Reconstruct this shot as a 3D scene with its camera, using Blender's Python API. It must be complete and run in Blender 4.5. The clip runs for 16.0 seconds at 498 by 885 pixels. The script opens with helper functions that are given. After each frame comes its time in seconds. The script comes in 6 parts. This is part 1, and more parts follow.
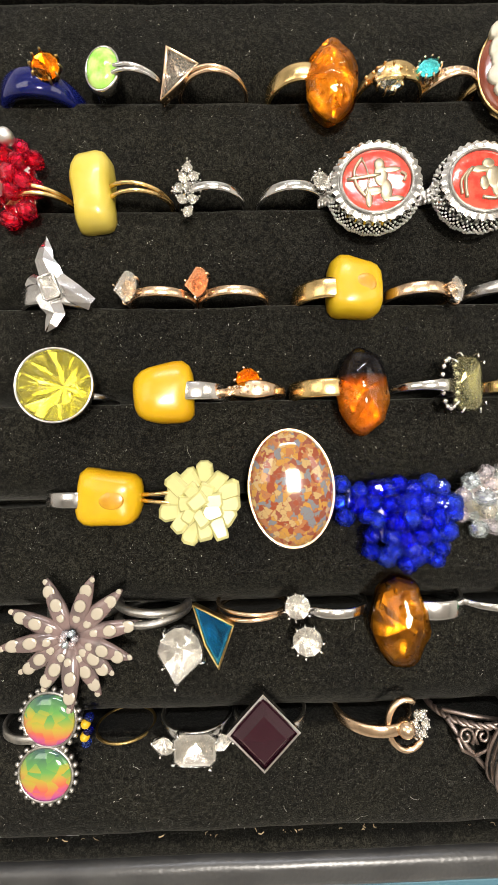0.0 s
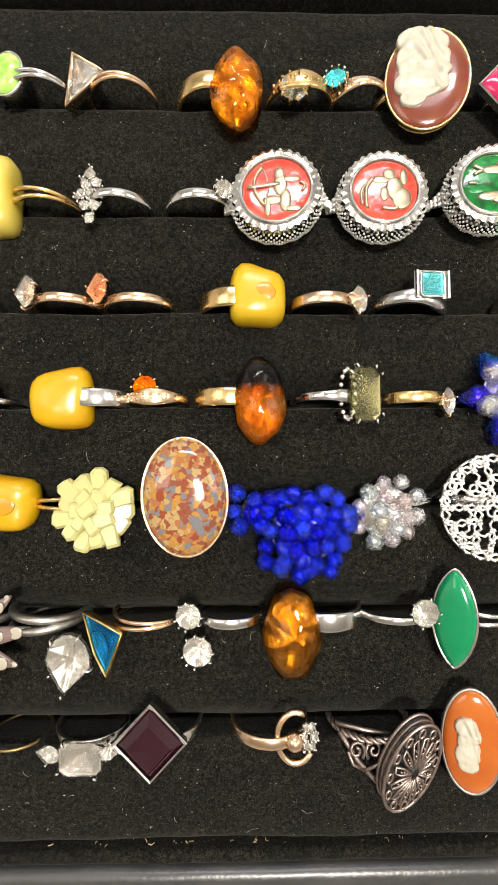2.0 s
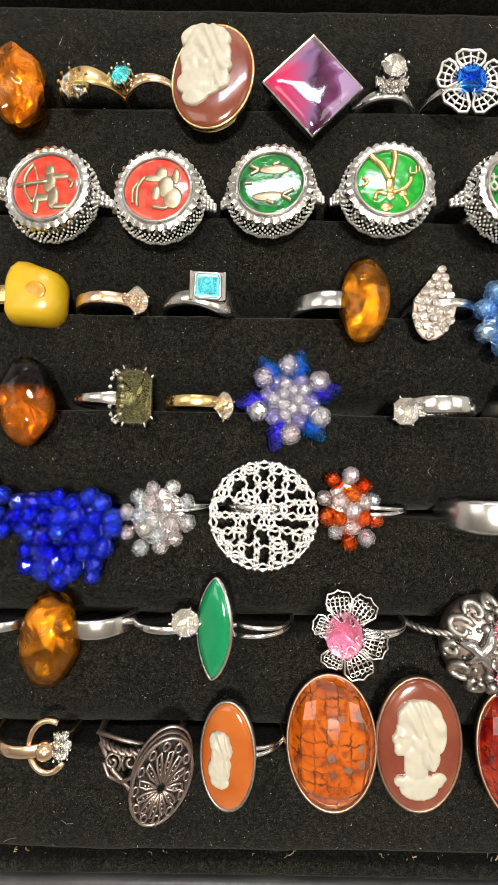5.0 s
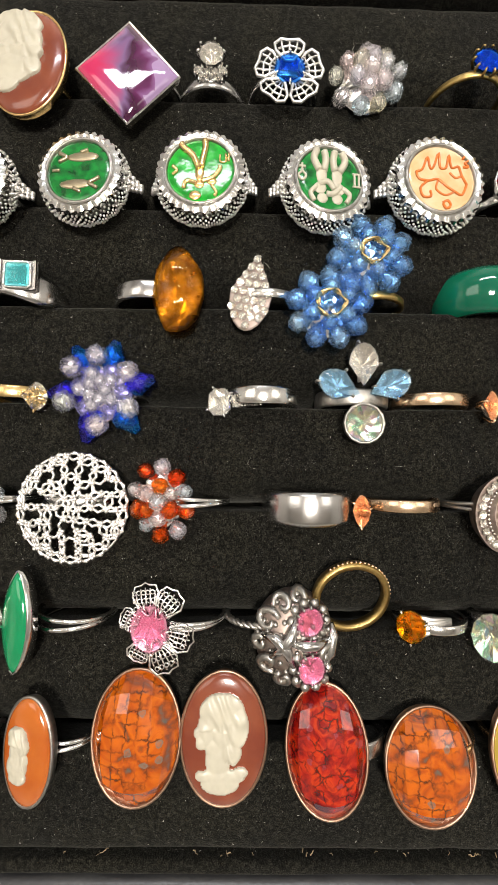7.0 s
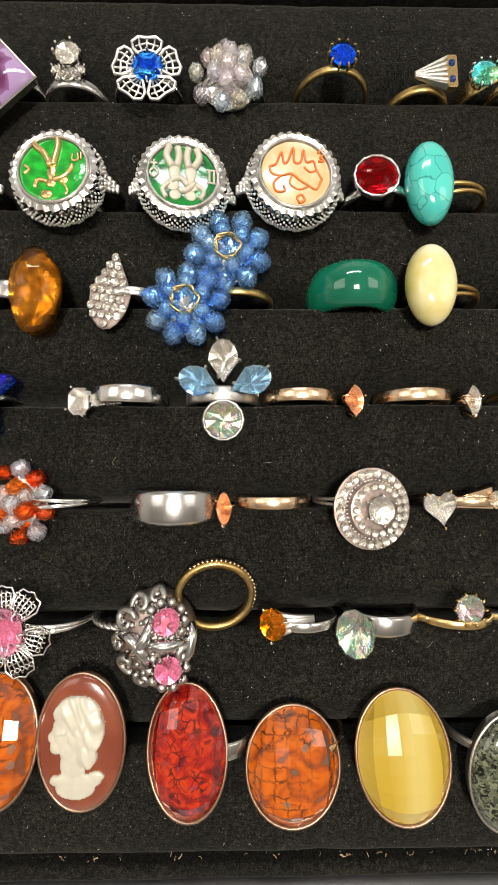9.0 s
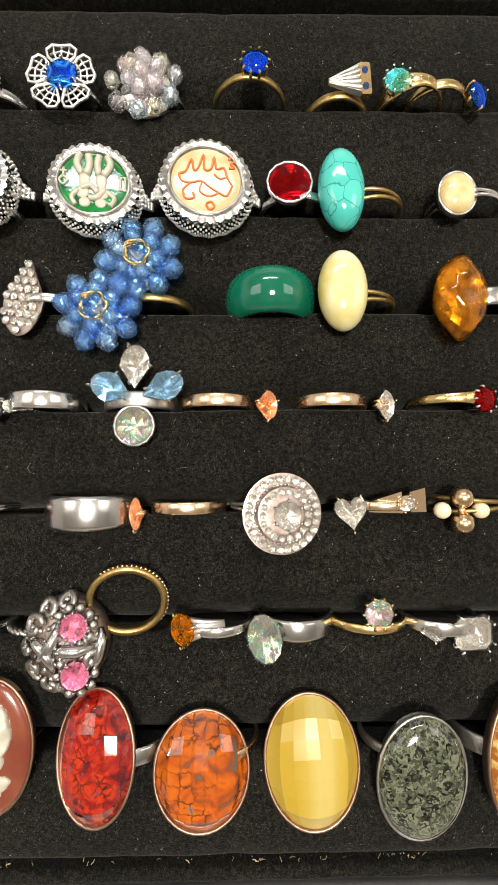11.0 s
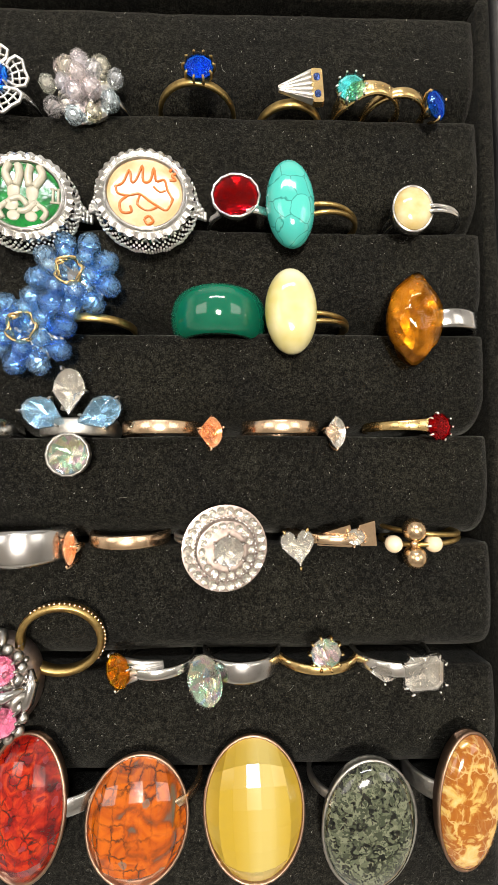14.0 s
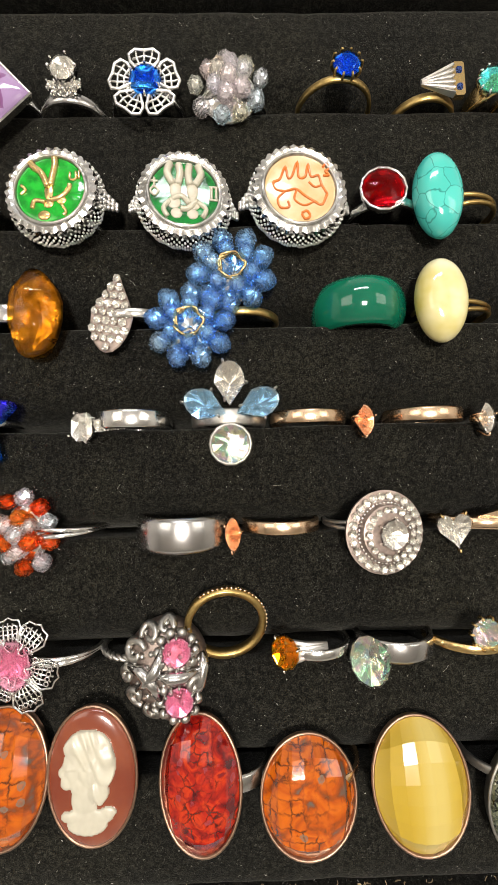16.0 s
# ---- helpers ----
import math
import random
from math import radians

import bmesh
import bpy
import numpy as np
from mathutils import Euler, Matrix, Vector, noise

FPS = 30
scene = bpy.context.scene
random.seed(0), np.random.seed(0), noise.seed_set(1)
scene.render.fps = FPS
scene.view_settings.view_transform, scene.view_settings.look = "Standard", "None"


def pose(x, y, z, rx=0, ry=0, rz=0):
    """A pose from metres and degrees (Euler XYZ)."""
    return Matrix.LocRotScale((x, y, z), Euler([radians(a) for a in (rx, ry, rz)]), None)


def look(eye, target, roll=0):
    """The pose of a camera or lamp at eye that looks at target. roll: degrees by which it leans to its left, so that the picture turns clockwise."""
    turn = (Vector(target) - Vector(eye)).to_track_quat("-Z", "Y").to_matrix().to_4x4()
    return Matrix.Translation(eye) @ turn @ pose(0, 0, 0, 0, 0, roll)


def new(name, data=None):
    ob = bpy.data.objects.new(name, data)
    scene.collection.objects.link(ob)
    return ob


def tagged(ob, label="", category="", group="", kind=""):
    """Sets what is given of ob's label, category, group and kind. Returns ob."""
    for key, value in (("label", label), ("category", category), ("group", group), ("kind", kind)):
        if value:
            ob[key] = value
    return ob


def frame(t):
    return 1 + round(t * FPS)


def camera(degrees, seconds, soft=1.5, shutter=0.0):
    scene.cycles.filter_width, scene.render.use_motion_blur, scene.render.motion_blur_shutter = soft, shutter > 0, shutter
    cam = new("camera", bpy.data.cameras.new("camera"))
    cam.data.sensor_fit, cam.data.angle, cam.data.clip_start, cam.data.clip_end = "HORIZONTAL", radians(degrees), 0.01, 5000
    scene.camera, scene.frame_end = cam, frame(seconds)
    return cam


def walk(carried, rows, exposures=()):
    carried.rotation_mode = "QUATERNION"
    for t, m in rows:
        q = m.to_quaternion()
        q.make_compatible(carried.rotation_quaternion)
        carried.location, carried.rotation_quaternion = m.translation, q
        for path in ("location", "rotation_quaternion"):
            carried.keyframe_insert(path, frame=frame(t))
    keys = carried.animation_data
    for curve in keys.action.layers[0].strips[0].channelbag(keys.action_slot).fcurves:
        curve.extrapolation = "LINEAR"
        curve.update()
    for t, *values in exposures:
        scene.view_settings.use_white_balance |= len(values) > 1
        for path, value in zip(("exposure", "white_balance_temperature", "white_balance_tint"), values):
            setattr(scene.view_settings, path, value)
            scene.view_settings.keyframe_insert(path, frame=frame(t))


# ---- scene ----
cam = camera(64.6, 16.0)
PATH = [
    (0, -2.78, -0.66, 105.84, 2.02, -0.93, -1.33),
    (0.5, 3.54, -1.95, 106.31, 2.03, -0.82, -1.18),
    (1, 10.44, -2.38, 106.66, 2.12, -0.81, -0.95),
    (1.5, 16.69, -0.98, 106.51, 2.19, -0.86, -0.62),
    (2, 24.3, 0.78, 105.83, 2.21, -0.77, -0.33),
    (2.5, 34.23, 3.46, 105.48, 2.17, -0.56, 0.07),
    (3, 43.6, 4.68, 104.68, 2.19, -0.63, 0.37),
    (3.2, 47.53, 4.54, 104.7, 2.27, -0.5, 0.36),
    (5.3, 93.61, 1.62, 104.15, 2.48, -0.08, 1.01),
    (5.5, 100.26, 2.86, 104.86, 2.56, -0.18, 0.95),
    (6, 113.78, 2.98, 104.57, 2.59, -0.52, 0.88),
    (6.5, 122.98, 2.14, 104.07, 2.51, -0.72, 0.93),
    (7, 130.87, 0.06, 103.25, 2.55, -0.72, 0.93),
    (7.5, 138.97, -0.22, 102.26, 2.59, -0.7, 0.77),
    (8, 149.37, -1.17, 102.23, 2.66, -0.64, 0.26),
    (8.5, 159.28, -1.55, 102.28, 2.8, -0.64, 0.01),
    (9, 165.64, -0.81, 102.87, 2.9, -0.82, -0.2),
    (9.2, 167.96, -0.25, 103.33, 2.9, -0.9, -0.2),
    (11.3, 190.54, 0.31, 103.63, 3.07, -0.82, -0.49),
    (11.5, 192.45, 1.22, 103.4, 2.94, -1.34, -0.57),
    (12, 200.52, 0.72, 103.98, 2.97, -1.44, -0.6),
    (12.5, 206.97, 2.58, 103.88, 3.03, -1.76, -0.44),
    (13, 206.37, 6.35, 102.69, 2.97, -1.71, -0.02),
    (13.5, 203.9, 7.71, 100.73, 2.79, -1.64, -0.06),
    (14, 200.44, 8.11, 98.88, 2.64, -1.63, -0.3),
    (14.5, 192.36, 7.79, 98.75, 2.52, -1.74, -0.48),
    (15, 182.05, 6.29, 99.55, 2.53, -1.88, -0.58),
    (15.5, 172.94, 4.95, 100.22, 2.53, -1.59, -0.84),
    (16, 163.89, 5.79, 100.73, 2.53, -0.7, -1.28),
]
walk(cam, [(t, pose(x / 1000, y / 1000, z / 1000, rx, ry, rz)) for t, x, y, z, rx, ry, rz in PATH], [(0, 0.3), (2.5, 0.26), (6, 0.07), (9, 0.06), (11.3, 0.2), (12.5, 0.26), (13.5, 0.23), (15.5, 0.13), (16, 0.1)])

# ---------- world and lights ----------
world = bpy.data.worlds.new("room_light")
scene.world = world
world.use_nodes = True
world.node_tree.nodes["Background"].inputs[0].default_value = (0.9, 0.93, 1.0, 1)
world.node_tree.nodes["Background"].inputs[1].default_value = 0.10


def overhead_lamp(x, y, z, w, h, watts, colour=(1.0, 0.93, 0.84)):
    lamp = bpy.data.lights.new("panel_or_fill_lamp", "AREA")
    lamp.shape, lamp.size, lamp.size_y, lamp.energy, lamp.color = "RECTANGLE", w, h, watts, colour
    ob = new("panel_or_fill_lamp", lamp)
    ob.matrix_world = look((x, y, z), (x, y + 0.001, z - 1))
    return ob


overhead_lamp(0.24, -0.02, 1.75, 0.30, 0.30, 39)
overhead_lamp(0.10, 1.6, 1.75, 1.20, 0.20, 23, (0.95, 0.95, 1.0))
# two wide, soft fill lamps at the sides, added without a known source
overhead_lamp(-1.3, 0.5, 1.75, 1.30, 1.00, 10)
overhead_lamp(1.8, 0.5, 1.75, 1.30, 1.00, 10)

# ---------- materials ----------
MATS = {}


def nodes_of(name):
    m = bpy.data.materials.new(name)
    m.use_nodes = True
    nt = m.node_tree
    b = nt.nodes["Principled BSDF"]
    MATS[name] = m
    return m, nt, b


def texture(nt, kind, scale, detail=3.0, **more):
    """A texture in the object's own metres, so that its grain has its real size."""
    c = nt.nodes.new("ShaderNodeTexCoord")
    n = nt.nodes.new(kind)
    nt.links.new(c.outputs["Object"], n.inputs["Vector"])
    n.inputs["Scale"].default_value = scale
    if "Detail" in n.inputs:
        n.inputs["Detail"].default_value = 0.0 if kind == "ShaderNodeTexVoronoi" else detail
    return n


def ramp(nt, src, stops, constant=False):
    r = nt.nodes.new("ShaderNodeValToRGB")
    e = r.color_ramp.elements
    e.remove(e[1])
    e[0].position, e[0].color = stops[0][0], (*stops[0][1], 1)
    for p, c in stops[1:]:
        e.new(p).color = (*c, 1)
    if constant:
        r.color_ramp.interpolation = "CONSTANT"
    nt.links.new(src, r.inputs[0])
    return r


def bump(nt, b, src, strength, dist):
    n = nt.nodes.new("ShaderNodeBump")
    n.inputs["Strength"].default_value, n.inputs["Distance"].default_value = strength, dist
    nt.links.new(src, n.inputs["Height"])
    nt.links.new(n.outputs[0], b.inputs["Normal"])


def metal(name, colour, rough=0.22, wear=0.12):
    m, nt, b = nodes_of(name)
    b.inputs["Metallic"].default_value = 1.0
    n = texture(nt, "ShaderNodeTexNoise", 420, 4)
    r = ramp(nt, n.outputs["Fac"], [(0.3, tuple(c * (1 - 2.2 * wear) for c in colour)), (0.65, colour)])
    nt.links.new(r.outputs[0], b.inputs["Base Color"])
    q = ramp(nt, n.outputs["Fac"], [(0.3, (rough + wear,) * 3), (0.7, (rough,) * 3)])
    nt.links.new(q.outputs[0], b.inputs["Roughness"])
    f = texture(nt, "ShaderNodeTexNoise", 1500, 3)
    bump(nt, b, f.outputs["Fac"], 0.12, 0.0002)
    return m


FOILS, GLINT_CORES = {}, {}


def jewel(name, colour, clear=0.85, rough=0.03, film=0.0, ior=1.55, second=None, scale=260, metallic=0.0, vary=(), see=0.78):
    """Glass or crystal; film: the thickness of an iridescent coating in nanometres; see: the share of light that goes straight through."""
    m, nt, b = nodes_of(name)
    b.inputs["Base Color"].default_value = (*colour, 1)
    b.inputs["Transmission Weight"].default_value = clear
    b.inputs["Roughness"].default_value = rough
    b.inputs["IOR"].default_value = ior
    b.inputs["Metallic"].default_value = metallic
    if film:
        b.inputs["Thin Film Thickness"].default_value = film
        b.inputs["Thin Film IOR"].default_value = 2.3
    if second:
        n = texture(nt, "ShaderNodeTexNoise", scale, 3)
        r = ramp(nt, n.outputs["Fac"], [(0.42, colour), (0.6, second)])
        nt.links.new(r.outputs[0], b.inputs["Base Color"])
    if vary:
        o = nt.nodes.new("ShaderNodeObjectInfo")
        r = ramp(nt, o.outputs["Random"], [(k / max(1, len(vary) - 1), c) for k, c in enumerate(vary)])
        nt.links.new(r.outputs[0], b.inputs["Base Color"])
        mul = nt.nodes.new("ShaderNodeMath")
        mul.operation = "MULTIPLY_ADD"
        mul.inputs[1].default_value, mul.inputs[2].default_value = 0.1, clear - 0.05
        nt.links.new(o.outputs["Random"], mul.inputs[0])
        nt.links.new(mul.outputs[0], b.inputs["Transmission Weight"])
    if clear > 0.6:
        thin = nt.nodes.new("ShaderNodeBsdfTransparent")
        both = nt.nodes.new("ShaderNodeMixShader")
        both.inputs[0].default_value = see
        thin.inputs[0].default_value = (*colour, 1)
        if b.inputs["Base Color"].links:
            nt.links.new(b.inputs["Base Color"].links[0].from_socket, thin.inputs[0])
        nt.links.new(b.outputs[0], both.inputs[1])
        nt.links.new(thin.outputs[0], both.inputs[2])
        nt.links.new(both.outputs[0], nt.nodes["Material Output"].inputs[0])
    if not metallic:
        f, fnt, fb = nodes_of(name + "_foil")
        fb.inputs["Base Color"].default_value = (*[min(1.0, c ** 0.4) for c in colour], 1)
        fb.inputs["Metallic"].default_value = 0.8
        fb.inputs["Roughness"].default_value = 0.2
        if film:
            fb.inputs["Thin Film Thickness"].default_value = film
            fb.inputs["Thin Film IOR"].default_value = 2.0
        FOILS[m] = f
        # metallic material of the core added inside beads, for inner reflections
        g, gnt, gb = nodes_of(name + "_lining")
        gb.inputs["Base Color"].default_value = (*[min(1.0, 0.92 * c ** 0.5) for c in colour], 1)
        gb.inputs["Metallic"].default_value = 0.85
        gb.inputs["Roughness"].default_value = 0.12
        GLINT_CORES[m] = g
    return m


def opaque(name, colour, second=None, rough=0.2, scale=150, coat=0.5, bumpy=0.0, low=0.38, high=0.62):
    m, nt, b = nodes_of(name)
    n = texture(nt, "ShaderNodeTexNoise", scale, 4)
    r = ramp(nt, n.outputs["Fac"], [(low, colour), (high, second or tuple(c * 0.8 for c in colour))])
    nt.links.new(r.outputs[0], b.inputs["Base Color"])
    b.inputs["Roughness"].default_value = rough
    b.inputs["Coat Weight"].default_value = coat
    b.inputs["Coat Roughness"].default_value = 0.04
    if bumpy:
        bump(nt, b, n.outputs["Fac"], bumpy, 0.0005)
    return m


def cells(name, stops, scale=420, edge=None, rough=0.12, warp=0.0, width=0.06, square=False, shade=None):
    """Stone made of many small bodies of several colours."""
    m, nt, b = nodes_of(name)
    v = texture(nt, "ShaderNodeTexVoronoi", scale)
    if warp:
        n = texture(nt, "ShaderNodeTexNoise", scale * 0.8, 3)
        mix = nt.nodes.new("ShaderNodeMixRGB")
        mix.blend_type, mix.inputs[0].default_value = "ADD", warp
        c = nt.nodes.new("ShaderNodeTexCoord")
        nt.links.new(c.outputs["Object"], mix.inputs[1])
        nt.links.new(n.outputs["Color"], mix.inputs[2])
        nt.links.new(mix.outputs[0], v.inputs["Vector"])
    if square:
        v.distance = "CHEBYCHEV"
        v.inputs["Randomness"].default_value = 0.45
    s = nt.nodes.new("ShaderNodeSeparateColor")
    nt.links.new(v.outputs["Color"], s.inputs[0])
    one = nt.nodes.new("ShaderNodeMath")
    one.operation, one.inputs[1].default_value = "MULTIPLY", 7.31
    two = nt.nodes.new("ShaderNodeMath")
    two.operation, two.inputs[1].default_value = "MULTIPLY_ADD", 5.17
    rest = nt.nodes.new("ShaderNodeMath")
    rest.operation = "FRACT"
    nt.links.new(s.outputs[1], one.inputs[0])
    nt.links.new(s.outputs[2], two.inputs[0])
    nt.links.new(one.outputs[0], two.inputs[2])
    nt.links.new(two.outputs[0], rest.inputs[0])
    r = ramp(nt, rest.outputs[0], stops, True)
    out = r.outputs[0]
    if edge:
        d = texture(nt, "ShaderNodeTexVoronoi", scale)
        d.feature = "DISTANCE_TO_EDGE"
        if square:
            d.inputs["Randomness"].default_value = 0.45
        if warp:
            nt.links.new(mix.outputs[0], d.inputs["Vector"])
        g = ramp(nt, d.outputs["Distance"], [(0.0, (1, 1, 1)), (width, (0, 0, 0))])
        k = nt.nodes.new("ShaderNodeMixRGB")
        nt.links.new(g.outputs[0], k.inputs[0])
        nt.links.new(out, k.inputs[1])
        k.inputs[2].default_value = (*edge, 1)
        out = k.outputs[0]
    if shade:
        big = texture(nt, "ShaderNodeTexNoise", scale * 0.45, 5)
        g = ramp(nt, big.outputs["Fac"], [(0.5, (0, 0, 0)), (0.64, (0.85, 0.85, 0.85))])
        k = nt.nodes.new("ShaderNodeMixRGB")
        nt.links.new(g.outputs[0], k.inputs[0])
        nt.links.new(out, k.inputs[1])
        k.inputs[2].default_value = (*shade, 1)
        out = k.outputs[0]
    nt.links.new(out, b.inputs["Base Color"])
    b.inputs["Roughness"].default_value = rough
    b.inputs["Coat Weight"].default_value = 0.8
    b.inputs["Coat Roughness"].default_value = 0.03
    return m


def velvet_material(name, base=0.0078):
    """Brushed pile: tufts of a millimetre, fine fibres, and a slow change where it was stroked."""
    m, nt, b = nodes_of(name)
    slow = texture(nt, "ShaderNodeTexNoise", 55, 3)
    tuft = texture(nt, "ShaderNodeTexNoise", 900, 6)
    tuft.inputs["Roughness"].default_value = 0.7
    fibre = texture(nt, "ShaderNodeTexNoise", 3200, 2)
    mul = nt.nodes.new("ShaderNodeMath")
    mul.operation = "MULTIPLY"
    nt.links.new(tuft.outputs["Fac"], mul.inputs[0])
    nt.links.new(fibre.outputs["Fac"], mul.inputs[1])
    r = ramp(nt, mul.outputs[0], [(0.15, (base * 0.1, base * 0.1, base * 0.08)), (0.25, (base * 0.92, base * 0.88, base * 0.72)), (0.36, (base * 3.1, base * 3.0, base * 2.5))])
    q = ramp(nt, slow.outputs["Fac"], [(0.35, (0.8, 0.79, 0.78)), (0.65, (1.15, 1.12, 1.0))])
    k = nt.nodes.new("ShaderNodeMixRGB")
    k.blend_type, k.inputs[0].default_value = "MULTIPLY", 1.0
    nt.links.new(r.outputs[0], k.inputs[1])
    nt.links.new(q.outputs[0], k.inputs[2])
    nt.links.new(k.outputs[0], b.inputs["Base Color"])
    b.inputs["Roughness"].default_value = 0.95
    b.inputs["Specular IOR Level"].default_value = 0.1
    b.inputs["Sheen Weight"].default_value = 0.1
    b.inputs["Sheen Roughness"].default_value = 0.4
    b.inputs["Sheen Tint"].default_value = (0.8, 0.8, 0.72, 1)
    bump(nt, b, mul.outputs[0], 0.6, 0.0006)
    return m


velvet = velvet_material("black_velvet")
m, nt, b = nodes_of("black_leatherette")
n = texture(nt, "ShaderNodeTexVoronoi", 900)
n2 = texture(nt, "ShaderNodeTexNoise", 60, 4)
r = ramp(nt, n2.outputs["Fac"], [(0.3, (0.02, 0.02, 0.021)), (0.7, (0.045, 0.045, 0.044))])
nt.links.new(r.outputs[0], b.inputs["Base Color"])
b.inputs["Roughness"].default_value = 0.36
b.inputs["Coat Weight"].default_value = 0.35
b.inputs["Coat Roughness"].default_value = 0.3
bump(nt, b, n.outputs["Distance"], 0.14, 0.0004)
leather = m

gold = metal("gold", (0.86, 0.62, 0.28), 0.2, 0.08)
old_gold = metal("worn_brass_gold", (0.5, 0.35, 0.13), 0.28, 0.2)
def marbled(name, stops, scale, crack, crack_scale, width, spot, rough=0.08, square=0.6):
    """Stone of flowing colours with broken cracks and a few rounded grey spots."""
    m, nt, b = nodes_of(name)
    n = texture(nt, "ShaderNodeTexNoise", scale, 6)
    n.inputs["Distortion"].default_value = 0.7
    out = ramp(nt, n.outputs["Fac"], stops).outputs[0]
    c = nt.nodes.new("ShaderNodeTexCoord")
    w = texture(nt, "ShaderNodeTexNoise", crack_scale * 2.2, 4)
    warp = nt.nodes.new("ShaderNodeMixRGB")
    warp.blend_type, warp.inputs[0].default_value = "ADD", 0.55 / crack_scale
    nt.links.new(c.outputs["Object"], warp.inputs[1])
    nt.links.new(w.outputs["Color"], warp.inputs[2])
    d = texture(nt, "ShaderNodeTexVoronoi", crack_scale)
    d.feature = "DISTANCE_TO_EDGE"
    d.inputs["Randomness"].default_value = square
    nt.links.new(warp.outputs[0], d.inputs["Vector"])
    g = ramp(nt, d.outputs["Distance"], [(0.0, (1, 1, 1)), (width, (0.55, 0.55, 0.55)), (width * 2.2, (0, 0, 0))])
    part_ = texture(nt, "ShaderNodeTexNoise", crack_scale * 0.55, 3)
    h = ramp(nt, part_.outputs["Fac"], [(0.42, (0.1, 0.1, 0.1)), (0.58, (0.95, 0.95, 0.95))])
    both = nt.nodes.new("ShaderNodeMixRGB")
    both.blend_type, both.inputs[0].default_value = "MULTIPLY", 1.0
    nt.links.new(g.outputs[0], both.inputs[1])
    nt.links.new(h.outputs[0], both.inputs[2])
    k = nt.nodes.new("ShaderNodeMixRGB")
    nt.links.new(both.outputs[0], k.inputs[0])
    nt.links.new(out, k.inputs[1])
    k.inputs[2].default_value = (*crack, 1)
    out = k.outputs[0]
    if spot:
        v = texture(nt, "ShaderNodeTexVoronoi", crack_scale * 0.75)
        nt.links.new(warp.outputs[0], v.inputs["Vector"])
        g = ramp(nt, v.outputs["Distance"], [(0.13, (0.45, 0.45, 0.45)), (0.2, (0.85, 0.85, 0.85)), (0.26, (0, 0, 0))])
        s = nt.nodes.new("ShaderNodeSeparateColor")
        nt.links.new(v.outputs["Color"], s.inputs[0])
        few = ramp(nt, s.outputs[0], [(0.0, (0, 0, 0)), (0.6, (1, 1, 1))], True)
        both = nt.nodes.new("ShaderNodeMixRGB")
        both.blend_type, both.inputs[0].default_value = "MULTIPLY", 1.0
        nt.links.new(g.outputs[0], both.inputs[1])
        nt.links.new(few.outputs[0], both.inputs[2])
        k = nt.nodes.new("ShaderNodeMixRGB")
        nt.links.new(both.outputs[0], k.inputs[0])
        nt.links.new(out, k.inputs[1])
        k.inputs[2].default_value = (*spot, 1)
        out = k.outputs[0]
    nt.links.new(out, b.inputs["Base Color"])
    b.inputs["Roughness"].default_value = rough
    b.inputs["Coat Weight"].default_value = 0.8
    b.inputs["Coat Roughness"].default_value = 0.03
    return m


rose = metal("rose_gold", (0.92, 0.67, 0.45), 0.2, 0.07)
silver = metal("silver", (0.8, 0.79, 0.77), 0.15, 0.07)
steel = metal("steel", (0.58, 0.57, 0.56), 0.2, 0.03)
pewter = metal("tarnished_silver", (0.52, 0.5, 0.46), 0.3, 0.22)
dark = metal("oxidised_metal", (0.42, 0.34, 0.3), 0.35, 0.2)
white_metal = metal("bright_silver_plate", (0.93, 0.91, 0.88), 0.36, 0.06)
crystal = jewel("clear_crystal", (1.0, 0.99, 0.97), 0.97, 0.0, ior=1.7)
milky = jewel("bright_crystal", (0.99, 0.98, 0.96), 0.94, 0.0, ior=1.7)
foil = jewel("silver_foil", (0.97, 0.97, 0.95), 0.0, 0.14, metallic=1.0)
aurora = jewel("aurora_crystal", (0.99, 0.96, 1.0), 0.86, 0.0, ior=1.7, vary=((0.95, 0.95, 1.0), (1.0, 0.9, 0.88), (1.0, 1.0, 1.0), (0.85, 0.95, 1.0), (1.0, 0.98, 0.85), (0.92, 0.9, 1.0)), see=0.5)
m, nt, b = nodes_of("iridescent_foil")
n = texture(nt, "ShaderNodeTexVoronoi", 750)
s = nt.nodes.new("ShaderNodeSeparateColor")
nt.links.new(n.outputs["Color"], s.inputs[0])
r = ramp(nt, s.outputs[0], [(0.0, (0.6, 0.94, 0.78)), (0.22, (0.96, 0.97, 0.74)), (0.42, (0.5, 0.75, 0.97)), (0.55, (0.93, 0.76, 0.92)), (0.68, (0.96, 0.97, 0.93))], True)
nt.links.new(r.outputs[0], b.inputs["Base Color"])
b.inputs["Metallic"].default_value, b.inputs["Roughness"].default_value = 1.0, 0.08
aurora_foil = m
smoky_foil = jewel("smoky_foil", (0.42, 0.39, 0.35), 0.0, 0.1, metallic=1.0)
bezel_gold = metal("dull_rose_gold_bezel", (0.4, 0.26, 0.18), 0.34)
milky_bead = jewel("pale_crystal_bead", (0.96, 0.95, 0.98), 0.86, 0.0, ior=1.6, see=0.5)

# ---------- shapes (millimetres) ----------
MM = 0.001
ROWS_Y = (97.9, 67.4, 40.4, 14.3, -12.9, -42.9, -72.0)


def origin_of(ob):
    return Vector(ob.location) if ob.parent is None else origin_of(ob.parent)


